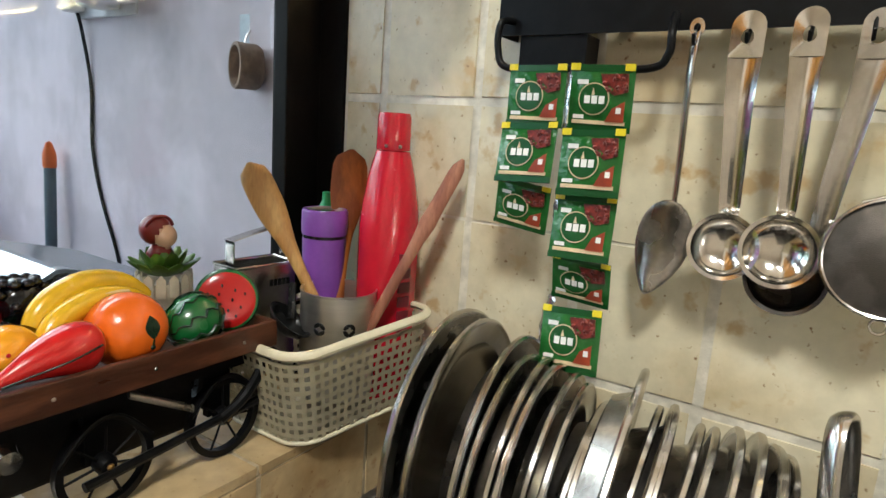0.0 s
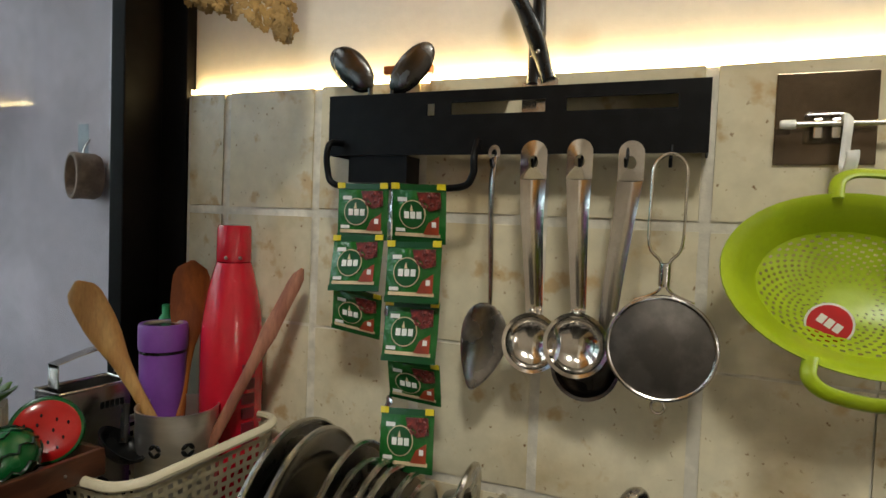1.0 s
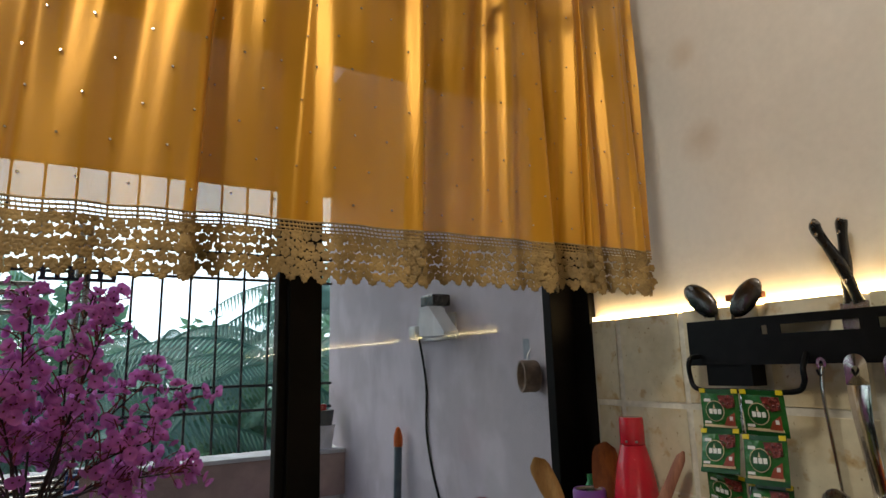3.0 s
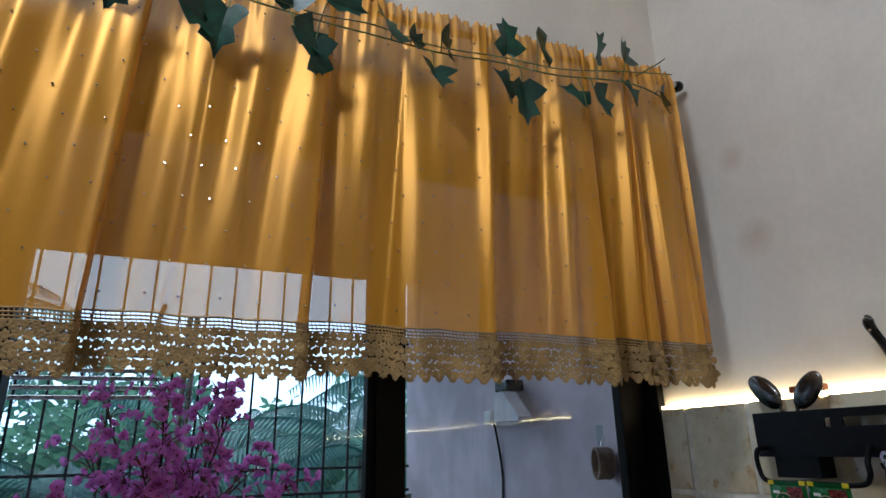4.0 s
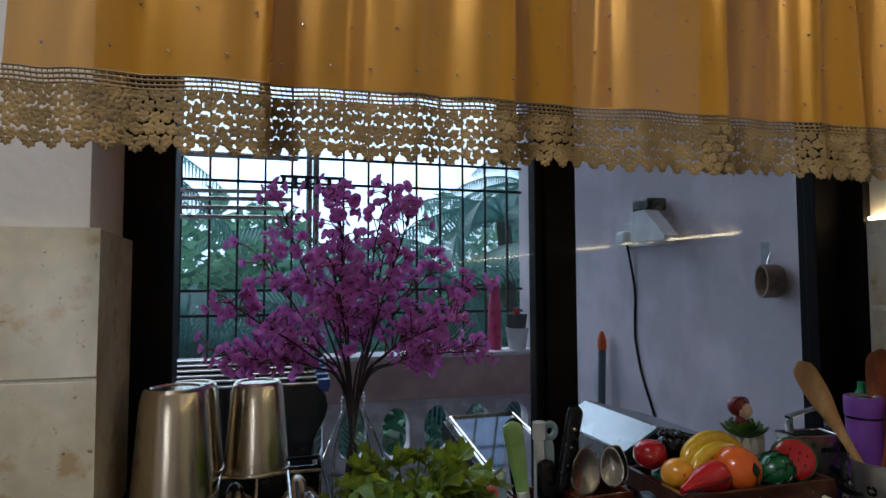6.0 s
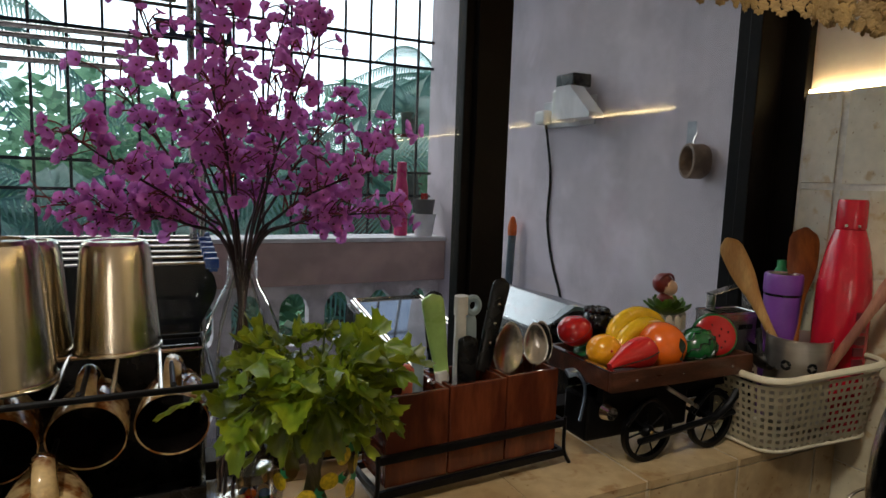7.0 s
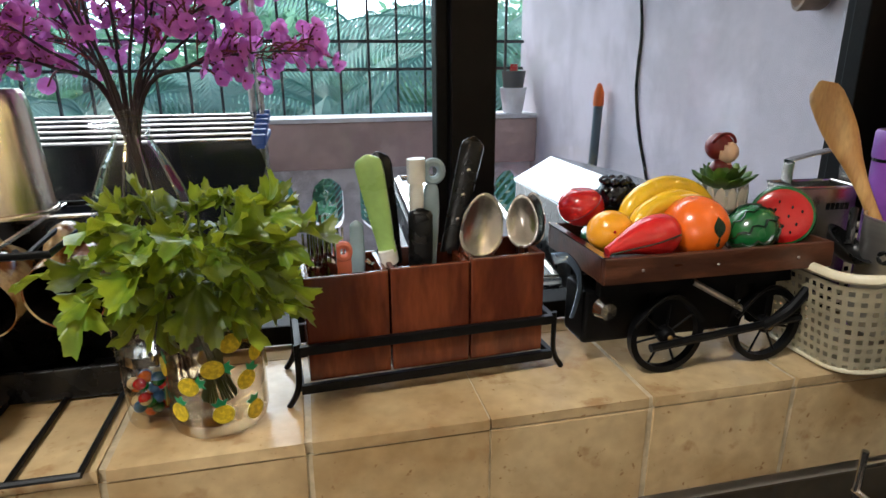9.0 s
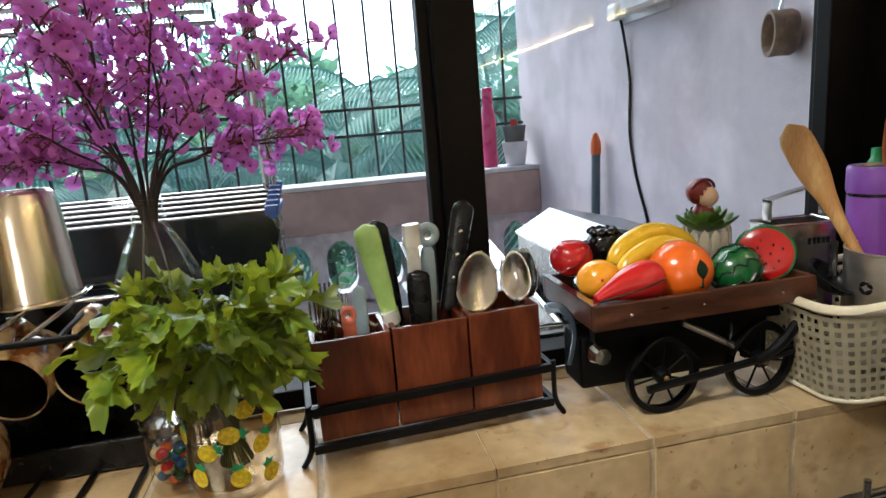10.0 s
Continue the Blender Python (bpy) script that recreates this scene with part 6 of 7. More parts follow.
for x, y, z, w_, h_, yaw, roll_ in ((-0.498, 0.100, 1.1025, 0.0225, 0.0325, 6, 10), (-0.457, 0.106, 1.1035, 0.0155, 0.0265, -22, -4), (-0.444, 0.112, 1.1035, 0.0125, 0.0265, -40, -6)):
    s_ = thing("large_spoon", (x, y, 1.0), "worn steel serving spoon standing bowl up in the block", "spoon", "cutlery in the block")
    bm = ball((0, 0, 0), (w_, 0.006, h_), 28)
    for v in bm.verts:
        k = 1 - (v.co.x / w_) ** 2 * 0.8 - (v.co.z / h_) ** 2 * 0.8
        v.co.x *= 1 - 0.16 * v.co.z / h_
        if v.co.y < 0:
            v.co.y += 0.0125 * max(0, k)
        else:
            v.co.y += 0.006 * max(0, k)
    part("bowl", turned(bm, Matrix.Translation((x, y, z)) @ Matrix.Rotation(radians(yaw), 4, "Z") @ Matrix.Rotation(radians(roll_), 4, "Y") @ Matrix.Rotation(radians(-8), 4, "X")), STEEL, s_)
    part("handle", tube([(x, y, z - h_ * 0.9), (x, y + 0.004, 1.0)], 0.003, 8), STEEL, s_)

# ---- jar mug with cut leaves ----
jm = thing("jar_mug", (-0.744, 0.053, SILL), "clear glass jar mug printed with yellow pineapples, holding leafy stems", "mug")
JM = Matrix.Translation((-0.744, 0.053, SILL)) @ Matrix.Diagonal((1.08, 1.08, 1.0, 1))
part("jar", lathe([(0.0001, 0.004), (0.030, 0.002), (0.035, 0.004), (0.037, 0.012), (0.037, 0.092), (0.034, 0.101), (0.033, 0.108), (0.0345, 0.112), (0.032, 0.112), (0.0315, 0.1), (0.0348, 0.09), (0.0348, 0.014), (0.0001, 0.010)], 48, JM), JARGLASS, jm)
part("handle", tube(smooth_line([JM @ Matrix.Rotation(radians(8), 4, "Z") @ Vector(p) for p in ((-0.035, 0.0, 0.086), (-0.052, 0, 0.085), (-0.060, 0, 0.074), (-0.060, 0, 0.042), (-0.054, 0, 0.022), (-0.035, 0, 0.016))], 6), 0.0058, 12), JARGLASS, jm)
PINE = paint("pineapple_yellow", (0.75, 0.55, 0.02), 0.4, var=0.25, scale=300)
PGREEN = paint("pineapple_green", (0.02, 0.25, 0.10), 0.4)
for k, (a, z, tip) in enumerate(((-128, 0.028, 80), (-152, 0.063, 60), (-112, 0.052, 25), (-84, 0.066, 0), (-78, 0.026, 100), (-48, 0.05, 60), (-30, 0.07, 20), (-40, 0.02, 100), (-170, 0.03, 40), (10, 0.05, 70), (60, 0.06, 10), (110, 0.04, 80), (-62, 0.085, 30))):
    a = radians(a)
    M = JM @ Matrix.Translation((0.0372 * math.cos(a), 0.0372 * math.sin(a), z)) @ Matrix.Rotation(a + math.pi / 2, 4, "Z") @ Matrix.Rotation(math.pi / 2, 4, "X") @ Matrix.Rotation(radians(tip - 90), 4, "Z")
    pp = part("pineapple_print", prism(disc_outline(0.0078, 0.0084, 20), 0.0002, 0.0006, M), PINE, jm, "printed yellow pineapple", smooth=False)
    part("print_crown", prism([(-0.003, 0.0075), (0.003, 0.0075), (0.0062, 0.0125), (0.0025, 0.0115), (0.0, 0.0155), (-0.0025, 0.0115), (-0.0062, 0.0125)], 0.0002, 0.0006, M), PGREEN, pp, smooth=False)



def vine_leaf(w, h, seed):
    """A toothed leaf with three to five lobes, cupped, veined and ruffled; stalk at the origin, tip up y."""
    r = random.Random(seed)
    n, rings = 44, 5
    lobe = r.uniform(0.10, 0.20)
    cup, fold, ruffle, bend = r.uniform(-0.25, 0.35), r.uniform(0.0, 0.35), r.uniform(0.05, 0.12), r.uniform(0.1, 0.7)
    ph = r.uniform(0, 6)
    bm = bmesh.new()
    mid = bm.verts.new((0, 0, 0))
    grid_ = []
    for j in range(1, rings + 1):
        q, row = j / rings, []
        for k in range(n):
            a = -math.pi / 2 + 2 * math.pi * k / n
            up = (math.sin(a) + 1) / 2
            rad = 0.50 + 0.50 * up ** 1.6 + lobe * math.cos(5 * (a - math.pi / 2)) * (0.6 + 0.4 * up)
            rad *= 1 - 0.42 * math.exp(-((a + math.pi / 2 if a < math.pi / 2 else a - 1.5 * math.pi) / 0.28) ** 2)
            if j == rings:
                rad *= 1.07 if k % 2 else 0.93
            x, y = w * rad * math.cos(a) * q, 0.22 * h * q + h * 0.62 * rad * math.sin(a) * q
            d = math.hypot(x / w, y / h)
            vein = 0.018 * abs(math.sin(2.5 * (a - math.pi / 2))) * q
            z = h * (cup * d * d + ruffle * q * q * math.sin(6 * a + ph) + vein) + fold * abs(x) - bend * h * 0.5 * max(0, y / h) ** 2
            row.append(bm.verts.new((x, y, z)))
        grid_.append(row)
    for k in range(n):
        bm.faces.new((mid, grid_[0][k], grid_[0][(k + 1) % n]))
    for a_, b_ in zip(grid_, grid_[1:]):
        for k in range(n):
            bm.faces.new((a_[k], b_[k], b_[(k + 1) % n], a_[(k + 1) % n]))
    return bm


leaf_meshes = [mesh_of("leaf", vine_leaf(0.0200, 0.040, 20 + k), LEAFGREEN, False) for k in range(9)]
for me in leaf_meshes:
    me.shade_smooth()
gp = thing("leafy_stems", (-0.744, 0.053, SILL + 0.02), "bunch of bright green lobed leaves standing in the jar mug", "plant")
rngl = random.Random(21)
NECK_J = Vector((-0.744, 0.053, SILL + 0.118))
# each stem: direction round the jar, slant and length; the cut sprays flop mostly sideways
for k in range(30):
    a = 2 * math.pi * (k * 0.618 % 1)
    el = radians((72, 50, 30, 12, 60)[k % 5] + rngl.uniform(-8, 8))
    L = (0.082, 0.084, 0.076, 0.050, 0.084)[k % 5] * rngl.uniform(0.85, 1.1)
    d = Vector((1.0 * math.cos(a) * math.cos(el), 0.62 * math.sin(a) * math.cos(el), 0.95 * math.sin(el)))
    base = Vector((-0.744 + 0.014 * math.cos(a + 2.5), 0.053 + 0.014 * math.sin(a + 2.5), SILL + 0.022))
    neck = NECK_J + Vector((0.024 * math.cos(a), 0.024 * math.sin(a), 0))
    end = neck + d * L
    line = smooth_line([base, neck, neck.lerp(end, 0.5) + Vector((0, 0, 0.012)), end - Vector((0, 0, 0.012 * math.cos(el)))], 6)
    part("stem", tube(line, 0.0012, 5), STEM, gp)
    for q in range(6):
        at = line[min(len(line) - 1, 8 + 2 * q)]
        yaw = math.atan2(d.y, d.x) - math.pi / 2 + rngl.uniform(-1.3, 1.3)
        pitch = rngl.uniform(-0.7, 0.5) + 0.5 * math.sin(el) - 0.35
        if k % 5 == 3 and q > 2:
            pitch -= 0.7
        M = Matrix.Translation(at + Vector((rngl.uniform(-0.009, 0.009), rngl.uniform(-0.008, 0.008), rngl.uniform(-0.006, 0.008)))) @ Matrix.Rotation(yaw, 4, "Z") @ Matrix.Rotation(pitch, 4, "X") @ Matrix.Rotation(rngl.uniform(-0.8, 0.8), 4, "Y")
        lf = part("leaf", leaf_meshes[(k * 6 + q) % 9], None, gp)
        lf.matrix_basis = M @ Matrix.Scale(rngl.uniform(0.55, 1.1) * (1.1 if q > 3 else 0.85), 4)
for k in range(14):
    # the outer leaves that hang over the jar's rim
    a = radians(-150 + 130 * k / 13) + rngl.uniform(-0.1, 0.1)
    at = NECK_J + Vector((0.044 * math.cos(a) * rngl.uniform(0.9, 1.15), 0.036 * math.sin(a), rngl.uniform(-0.004, 0.026)))
    M = Matrix.Translation(at) @ Matrix.Rotation(a - math.pi / 2 + rngl.uniform(-0.5, 0.5), 4, "Z") @ Matrix.Rotation(rngl.uniform(-1.45, -0.75), 4, "X") @ Matrix.Rotation(rngl.uniform(-0.5, 0.5), 4, "Y")
    lf = part("leaf", leaf_meshes[k % 9], None, gp)
    lf.matrix_basis = M @ Matrix.Scale(rngl.uniform(0.8, 1.25), 4)

# ---- glass vase with blossom branches ----
vs = thing("glass_vase", (-0.80, 0.125, SILL), "clear fluted glass bottle vase with a narrow neck", "vase")
VP = [(0.0001, 0.004), (0.034, 0.003), (0.0395, 0.008), (0.0405, 0.020), (0.0405, 0.150), (0.0395, 0.168), (0.036, 0.186), (0.026, 0.210), (0.0165, 0.228), (0.0138, 0.236), (0.0135, 0.252), (0.0142, 0.254), (0.0138, 0.257), (0.0118, 0.257), (0.0112, 0.236), (0.0145, 0.226), (0.024, 0.208), (0.0335, 0.184), (0.037, 0.166), (0.038, 0.150), (0.038, 0.022), (0.036, 0.012), (0.0001, 0.010)]
FACETS = 10
bm = lathe(VP[:10], FACETS)
VM = Matrix.Translation((-0.80, 0.123, SILL)) @ Matrix.Rotation(0.2, 4, "Z")
part("body", turned(bm, VM), VASEGLASS, vs, smooth=False)
part("neck", lathe(VP[9:14], 32, VM), VASEGLASS, vs)
part("base", lathe([(0.0001, 0.010), (0.024, 0.008), (0.036, 0.013), (0.038, 0.020)], 32, VM), RIDGEGLASS, vs)
for k in range(FACETS):
    a = 2 * math.pi * k / FACETS
    part("ridge", tube([VM @ Vector((r_ * math.cos(a), r_ * math.sin(a), z)) for r_, z in VP[2:10]], 0.0011, 6), RIDGEGLASS, vs)
for z in (0.240, 0.246, 0.252):
    part("neck_ring", tube([VM @ Vector((0.0140 * math.cos(a), 0.0140 * math.sin(a), z)) for a in np.linspace(0, 2 * math.pi, 28, endpoint=False)], 0.0014, 6, closed=True), CLEAR, vs)

bs = thing("blossom_branches", (-0.80, 0.125, SILL + 0.02), "artificial branches with magenta purple blossom in the glass vase", "flowers")


def blossom(seed):
    r = random.Random(seed)
    bm = bmesh.new()
    for k in range(5):
        a = 2 * math.pi * k / 5 + r.uniform(-0.15, 0.15)
        rise = r.uniform(0.15, 0.55)
        d, n = Vector((math.cos(a), math.sin(a), rise)), Vector((0, 0, 1))
        side = Vector((-math.sin(a), math.cos(a), 0))
        L, w = 0.0078 * r.uniform(0.9, 1.12), 0.0050
        rows_ = []
        for q, ww, lift in ((0.10, 0.22, 0.0), (0.45, 0.85, -0.0006), (0.78, 1.0, -0.0002), (1.0, 0.62, 0.0012)):
            rows_.append([bm.verts.new(d * (L * q) + side * (w * ww * u) + n * (lift + 0.0014 * u * u * ww)) for u in (-1, -0.5, 0, 0.5, 1)])
        for A, B in zip(rows_, rows_[1:]):
            for u in range(4):
                bm.faces.new((A[u], A[u + 1], B[u + 1], B[u]))
    eye = bmesh.ops.create_icosphere(bm, subdivisions=1, radius=0.0014, matrix=Matrix.Translation((0, 0, 0.0012)))
    for v in eye["verts"]:
        for f_ in v.link_faces:
            f_.material_index = 1
    return mesh_of("blossom", bm, [PETAL, TWIG], True)


BL = [blossom(k) for k in range(4)]
rngb = random.Random(77)
NECK = Vector((-0.80, 0.125, SILL + 0.25))
tips = []
twig_bm = bmesh.new()
for k in range(19):
    a = 2 * math.pi * k * 0.381966 + rngb.uniform(-0.2, 0.2)
    el = (radians(84), radians(54), radians(26), radians(68), radians(36), radians(19), radians(44))[k % 7] + rngb.uniform(-0.10, 0.10)
    L = (0.275, 0.225, 0.150, 0.256, 0.185, 0.132, 0.205)[k % 7] * rngb.uniform(0.9, 1.06)
    if k % 7 in (2, 5):
        a = (0.0 if (k // 7) % 2 else math.pi) + rngb.uniform(-0.9, 0.9)
    d = Vector((1.02 * math.cos(a) * math.cos(el), 0.62 * math.sin(a) * math.cos(el), math.sin(el)))
    foot = Vector((-0.80 + 0.024 * math.cos(a + 2.8), 0.123 + 0.024 * math.sin(a + 2.8), SILL + 0.02))
    mid = NECK + Vector((0.008 * math.cos(a), 0.008 * math.sin(a), 0))
    end = mid + d * L
    line = smooth_line([foot, mid, mid + d * L * 0.32 + Vector((rngb.uniform(-0.008, 0.008), 0, 0.026 * math.cos(el))), mid + d * L * 0.68 + Vector((rngb.uniform(-0.009, 0.009), 0, 0.016 * math.cos(el))), end], 7)
    n = len(line)
    part("branch", tube(line, [0.0018 * (1 - 0.6 * q / n) for q in range(n)], 6), BRANCH, bs)
    for q in range(14, n):
        for _ in range(2 if q % 2 else 1):
            base = line[q]
            dd = Vector((rngb.gauss(0, 1), rngb.gauss(0, 0.7), rngb.gauss(0.3, 0.8))).normalized()
            tl = rngb.uniform(0.012, 0.036)
            e = base + (dd * 0.8 + d * 0.45) * tl
            tube(smooth_line([base, base.lerp(e, 0.5) + Vector((0, 0, 0.004)), e], 3), 0.0008, 5, bm=twig_bm)
            tips.append((e, (dd + d * 0.3).normalized()))
            for s_ in range(rngb.choice((0, 1, 1))):
                # a side twig with its own flower
                e2 = base.lerp(e, 0.6) + Vector((rngb.gauss(0, 0.010), rngb.gauss(0, 0.007), rngb.gauss(0.004, 0.010)))
                tube([base.lerp(e, 0.55), e2], 0.0006, 4, bm=twig_bm)
                tips.append((e2, dd))
    tips.append((end, d))
part("twig", twig_bm, TWIG, bs, "thin red twigs")["kind"] = "stuff"
rest_v, rest_f, rest_m = [], [], []
rngb.shuffle(tips)
count = 0
for p, d in tips:
    for q in range(rngb.choice((1, 1, 2))):
        pos = p + Vector((rngb.uniform(-0.010, 0.010), rngb.uniform(-0.009, 0.009), rngb.uniform(-0.009, 0.009))) * q
        face = (d + Vector((rngb.uniform(-0.7, 0.7), rngb.uniform(-1.2, 0.3), rngb.uniform(-0.5, 0.6)))).normalized()
        M = Matrix.Translation(pos) @ face.to_track_quat("Z", "Y").to_matrix().to_4x4() @ Matrix.Rotation(rngb.uniform(0, 6), 4, "Z") @ Matrix.Scale(rngb.uniform(0.62, 0.98), 4)
        if count < 300:
            fl = part("blossom", BL[count % 4], None, bs)
            fl.matrix_basis = M
        else:
            n0, src = len(rest_v), BL[count % 4]
            rest_v += [M @ v.co for v in src.vertices]
            rest_f += [[n0 + i for i in f_.vertices] for f_ in src.polygons]
            rest_m += [f_.material_index for f_ in src.polygons]
        count += 1
rest = bpy.data.meshes.new("blossom_mass")
rest.from_pydata(rest_v, [], rest_f)
rest.materials.append(PETAL)
rest.materials.append(TWIG)
rest.polygons.foreach_set("material_index", rest_m)
rest.shade_smooth()
bulk = part("blossom_mass", rest, None, bs, "many small magenta blossoms")
bulk["kind"] = "stuff"

sj = thing("candy_jar", (-0.799, 0.064, SILL), "small glass jar filled with coloured sweets", "jar")
SJ = Matrix.Translation((-0.799, 0.064, SILL))
part("jar", lathe([(0.0001, 0.001), (0.018, 0.001), (0.021, 0.006), (0.021, 0.05), (0.017, 0.056), (0.017, 0.06)], 28, SJ), CLEAR, sj)
part("lid", lathe([(0.018, 0.057), (0.018, 0.066), (0.0001, 0.067)], 28, SJ), STEELBRIGHT, sj)
cols = [F_RED, F_GREEN, F_ORANGE, paint("sweet_blue", (0.03, 0.12, 0.3), 0.3), CREAM]
rngs = random.Random(3)
for k in range(30):
    a, r_ = rngs.uniform(0, 6.28), 0.014 * math.sqrt(rngs.random())
    part("sweet", ball(SJ @ Vector((r_ * math.cos(a), r_ * math.sin(a), 0.008 + 0.0013 * k)), (0.0055, 0.0055, 0.005), 10), cols[k % 5], sj)

# ---- mug stand with mugs and steel tumblers ----
ms = thing("mug_stand", (-0.94, 0.1, SILL), "black wire stand with a dark back tray for mugs and tumblers", "mug stand")
part("tray_floor", box(-1.035, -0.836, 0.112, 0.180, 0.963, 0.968), BLACKPLASTIC, ms, smooth=False)
part("tray_front", box(-1.035, -0.836, 0.110, 0.1145, 0.963, 0.993, 0.0015), BLACKPLASTIC, ms, smooth=False)
part("back_tray", box(-1.035, -0.836, 0.1805, 0.1845, 0.963, 1.118, 0.001), BLACKPLASTIC, ms, smooth=False)
part("tray_side", box(-0.8395, -0.836, 0.1148, 0.180, 0.968, 0.993), BLACKPLASTIC, ms, smooth=False)
for x in (-0.837, -0.885, -0.933, -0.981, -1.029):
    part("floor_wire", tube([(x, 0.118, 0.9635), (x, -0.010, 0.9635)], 0.0026, 6), BLACKMETAL, ms)
part("front_wire", tube([(-0.835, -0.010, 0.9635), (-1.035, -0.010, 0.9635)], 0.0026, 6), BLACKMETAL, ms)
for x in (-0.836, -1.035):
    part("upright", tube([(x, 0.165, 0.964), (x, 0.165, 1.13)], 0.0028, 8), BLACKMETAL, ms)
for z, y0 in ((1.127, 0.012),):
    part("shelf_wire", tube([(-0.835, y0, z), (-1.04, y0, z), (-1.04, 0.172, z + 0.003), (-0.835, 0.172, z + 0.003)], 0.0028, 8, closed=True), BLACKMETAL, ms)
    part("shelf_wire", tube([(-0.835, 0.122, z + 0.002), (-1.04, 0.122, z + 0.002)], 0.0020, 6), STEEL, ms)
    for x in (-0.876, -0.910, -0.95, -0.99):
        part("shelf_wire", tube([(x, y0, z), (x, 0.172, z + 0.003)], 0.0020, 6), STEEL, ms)
HOOKX = [(-0.866, 1.1205), (-0.934, 1.1205), (-0.999, 1.1205), (-0.960, 1.056)]
for x, z in HOOKX:
    part("hook", tube(smooth_line([(x, 0.118, z), (x, 0.08, z - 0.002), (x, 0.045, z - 0.004), (x, 0.035, z + 0.004)], 4), 0.0022, 8), BLACKMETAL, ms)
GLAZE = mat("cream_brown_glaze", (0.80, 0.58, 0.28), 0.14, var=0.3, scale=45, bump=0.05, second=(0.30, 0.11, 0.03), mask=(0.42, 0.54), coat=0.6)
DARKGLAZE = mat("black_glaze", (0.012, 0.009, 0.008), 0.12, var=0.3, scale=30, bump=0.02)


def mug(x, y, z, yaw, R=0.0285):
    t = thing("coffee_mug", (x, y, z), "brown and cream glazed mug with black inside, hung up", "mug", "mugs on the stand")
    M = Matrix.Translation((x, y, z)) @ Matrix.Rotation(radians(yaw), 4, "Z") @ Matrix.Rotation(radians(101), 4, "X")
    part("outside", lathe([(0.0001, -0.068), (R * 0.72, -0.068), (R * 0.8, -0.06), (R, -0.035), (R, -0.002), (R * 0.985, 0.0012), (R * 0.95, 0.0)], 40, M), GLAZE, t)
    part("inside", lathe([(R * 0.95, 0.0), (R * 0.93, -0.001), (R * 0.88, -0.01), (R * 0.86, -0.045), (R * 0.6, -0.062), (0.0001, -0.064)], 40, M), DARKGLAZE, t, "black glazed inside")
    part("handle", tube(smooth_line([M @ Vector(p) for p in ((0, R * 0.93, -0.008), (0, R * 1.26, -0.012), (0, R * 1.42, -0.024), (0, R * 1.30, -0.042), (0, R * 0.93, -0.052))], 5), [0.0112 - 0.002 * math.sin(math.pi * q / 20) for q in range(21)], 12, flat=0.8), GLAZE, t)


mug(-0.866, 0.100, 1.064, -6, 0.0330)
mug(-0.936, 0.104, 1.060, -4, 0.0330)
mug(-1.004, 0.100, 1.060, 2, 0.0330)
mug(-0.958, 0.030, 1.010, 8, 0.034)
BRASSY = mat("warm_steel", (0.70, 0.62, 0.48), 0.2, 1.0, var=0.1, scale=14, bump=0.05, fine=120, stretch=(1, 1, 0.05))
for x, y, sc in ((-0.911, 0.142, 1.0), (-0.991, 0.062, 1.10), (-0.985, 0.150, 1.0)):
    t = thing("steel_tumbler", (x, y, 1.1305), "brushed steel tumbler standing upside down on the wire stand", "tumbler", "steel tumblers")
    TM_ = Matrix.Translation((x, y, 1.1305)) @ Matrix.Scale(sc, 4)
    part("wall", lathe([(0.0368, 0.004), (0.0352, 0.024), (0.0312, 0.080), (0.0300, 0.092), (0.0280, 0.1000)], 48, TM_), BRASSY, t)
    part("base", lathe([(0.0280, 0.1000), (0.0252, 0.1030), (0.0218, 0.1028), (0.0205, 0.1013), (0.0001, 0.1010)], 48, TM_), BRASSY, t)
    part("rolled_rim", lathe([(0.0365, 0.0), (0.0384, 0.0), (0.0387, 0.002), (0.0381, 0.0037), (0.0366, 0.0043)], 48, TM_), BRASSY, t)

# ---- things on the balcony ----
pg = thing("plug_adapter", (0.055, 0.735, 1.46), "grey and black plug adapter on the outer wall", "plug")
part("socket_plate", box(0.050, 0.06, 0.66, 0.87, 1.443, 1.512, 0.003), PALEWALL, pg, smooth=False)
part("adapter", box(0.000, 0.050, 0.705, 0.765, 1.452, 1.528, 0.006), WHITE, pg, smooth=False)
part("plug_top", box(-0.005, 0.048, 0.675, 0.745, 1.529, 1.560, 0.005), BLACKPLASTIC, pg, smooth=False)
# pale wedge modelled in place of the light strip's reflection in the pane
part("reflection_wedge", prism([(0, 0), (0.125, -0.002), (0.125, 0.008), (0.05, 0.075), (0, 0.075)], 0, 0.04, Matrix.Translation((0.008, 0.704, 1.450)) @ Matrix.Rotation(radians(-90), 4, "Z") @ Matrix.Rotation(radians(90), 4, "X")), PALEWALL, pg, smooth=False)
part("plug_head", box(0.02, 0.05, 0.825, 0.868, 1.452, 1.488, 0.008), WHITE, pg, smooth=False)
pg.matrix_basis = Matrix.Translation((0.013, 0, 0)) @ pg.matrix_basis
cb = thing("power_cable", (0.05, 0.75, 1.0), "thin black power cable hanging down the outer wall", "cable")
part("cable", tube(smooth_line([(0.040, 0.847, 1.455), (0.048, 0.847, 1.42), (0.054, 0.833, 1.32), (0.054, 0.836, 1.2), (0.054, 0.808, 1.1), (0.052, 0.755, 1.0), (0.05, 0.725, 0.9)], 6), 0.0035, 8), BLACKPLASTIC, cb)
cb.matrix_basis = Matrix.Translation((0.016, 0, 0)) @ cb.matrix_basis
sl = thing("clay_ring", (0.035, 0.337, 1.35), "brown clay ring cup hanging on a clear adhesive hook", "ring cup")
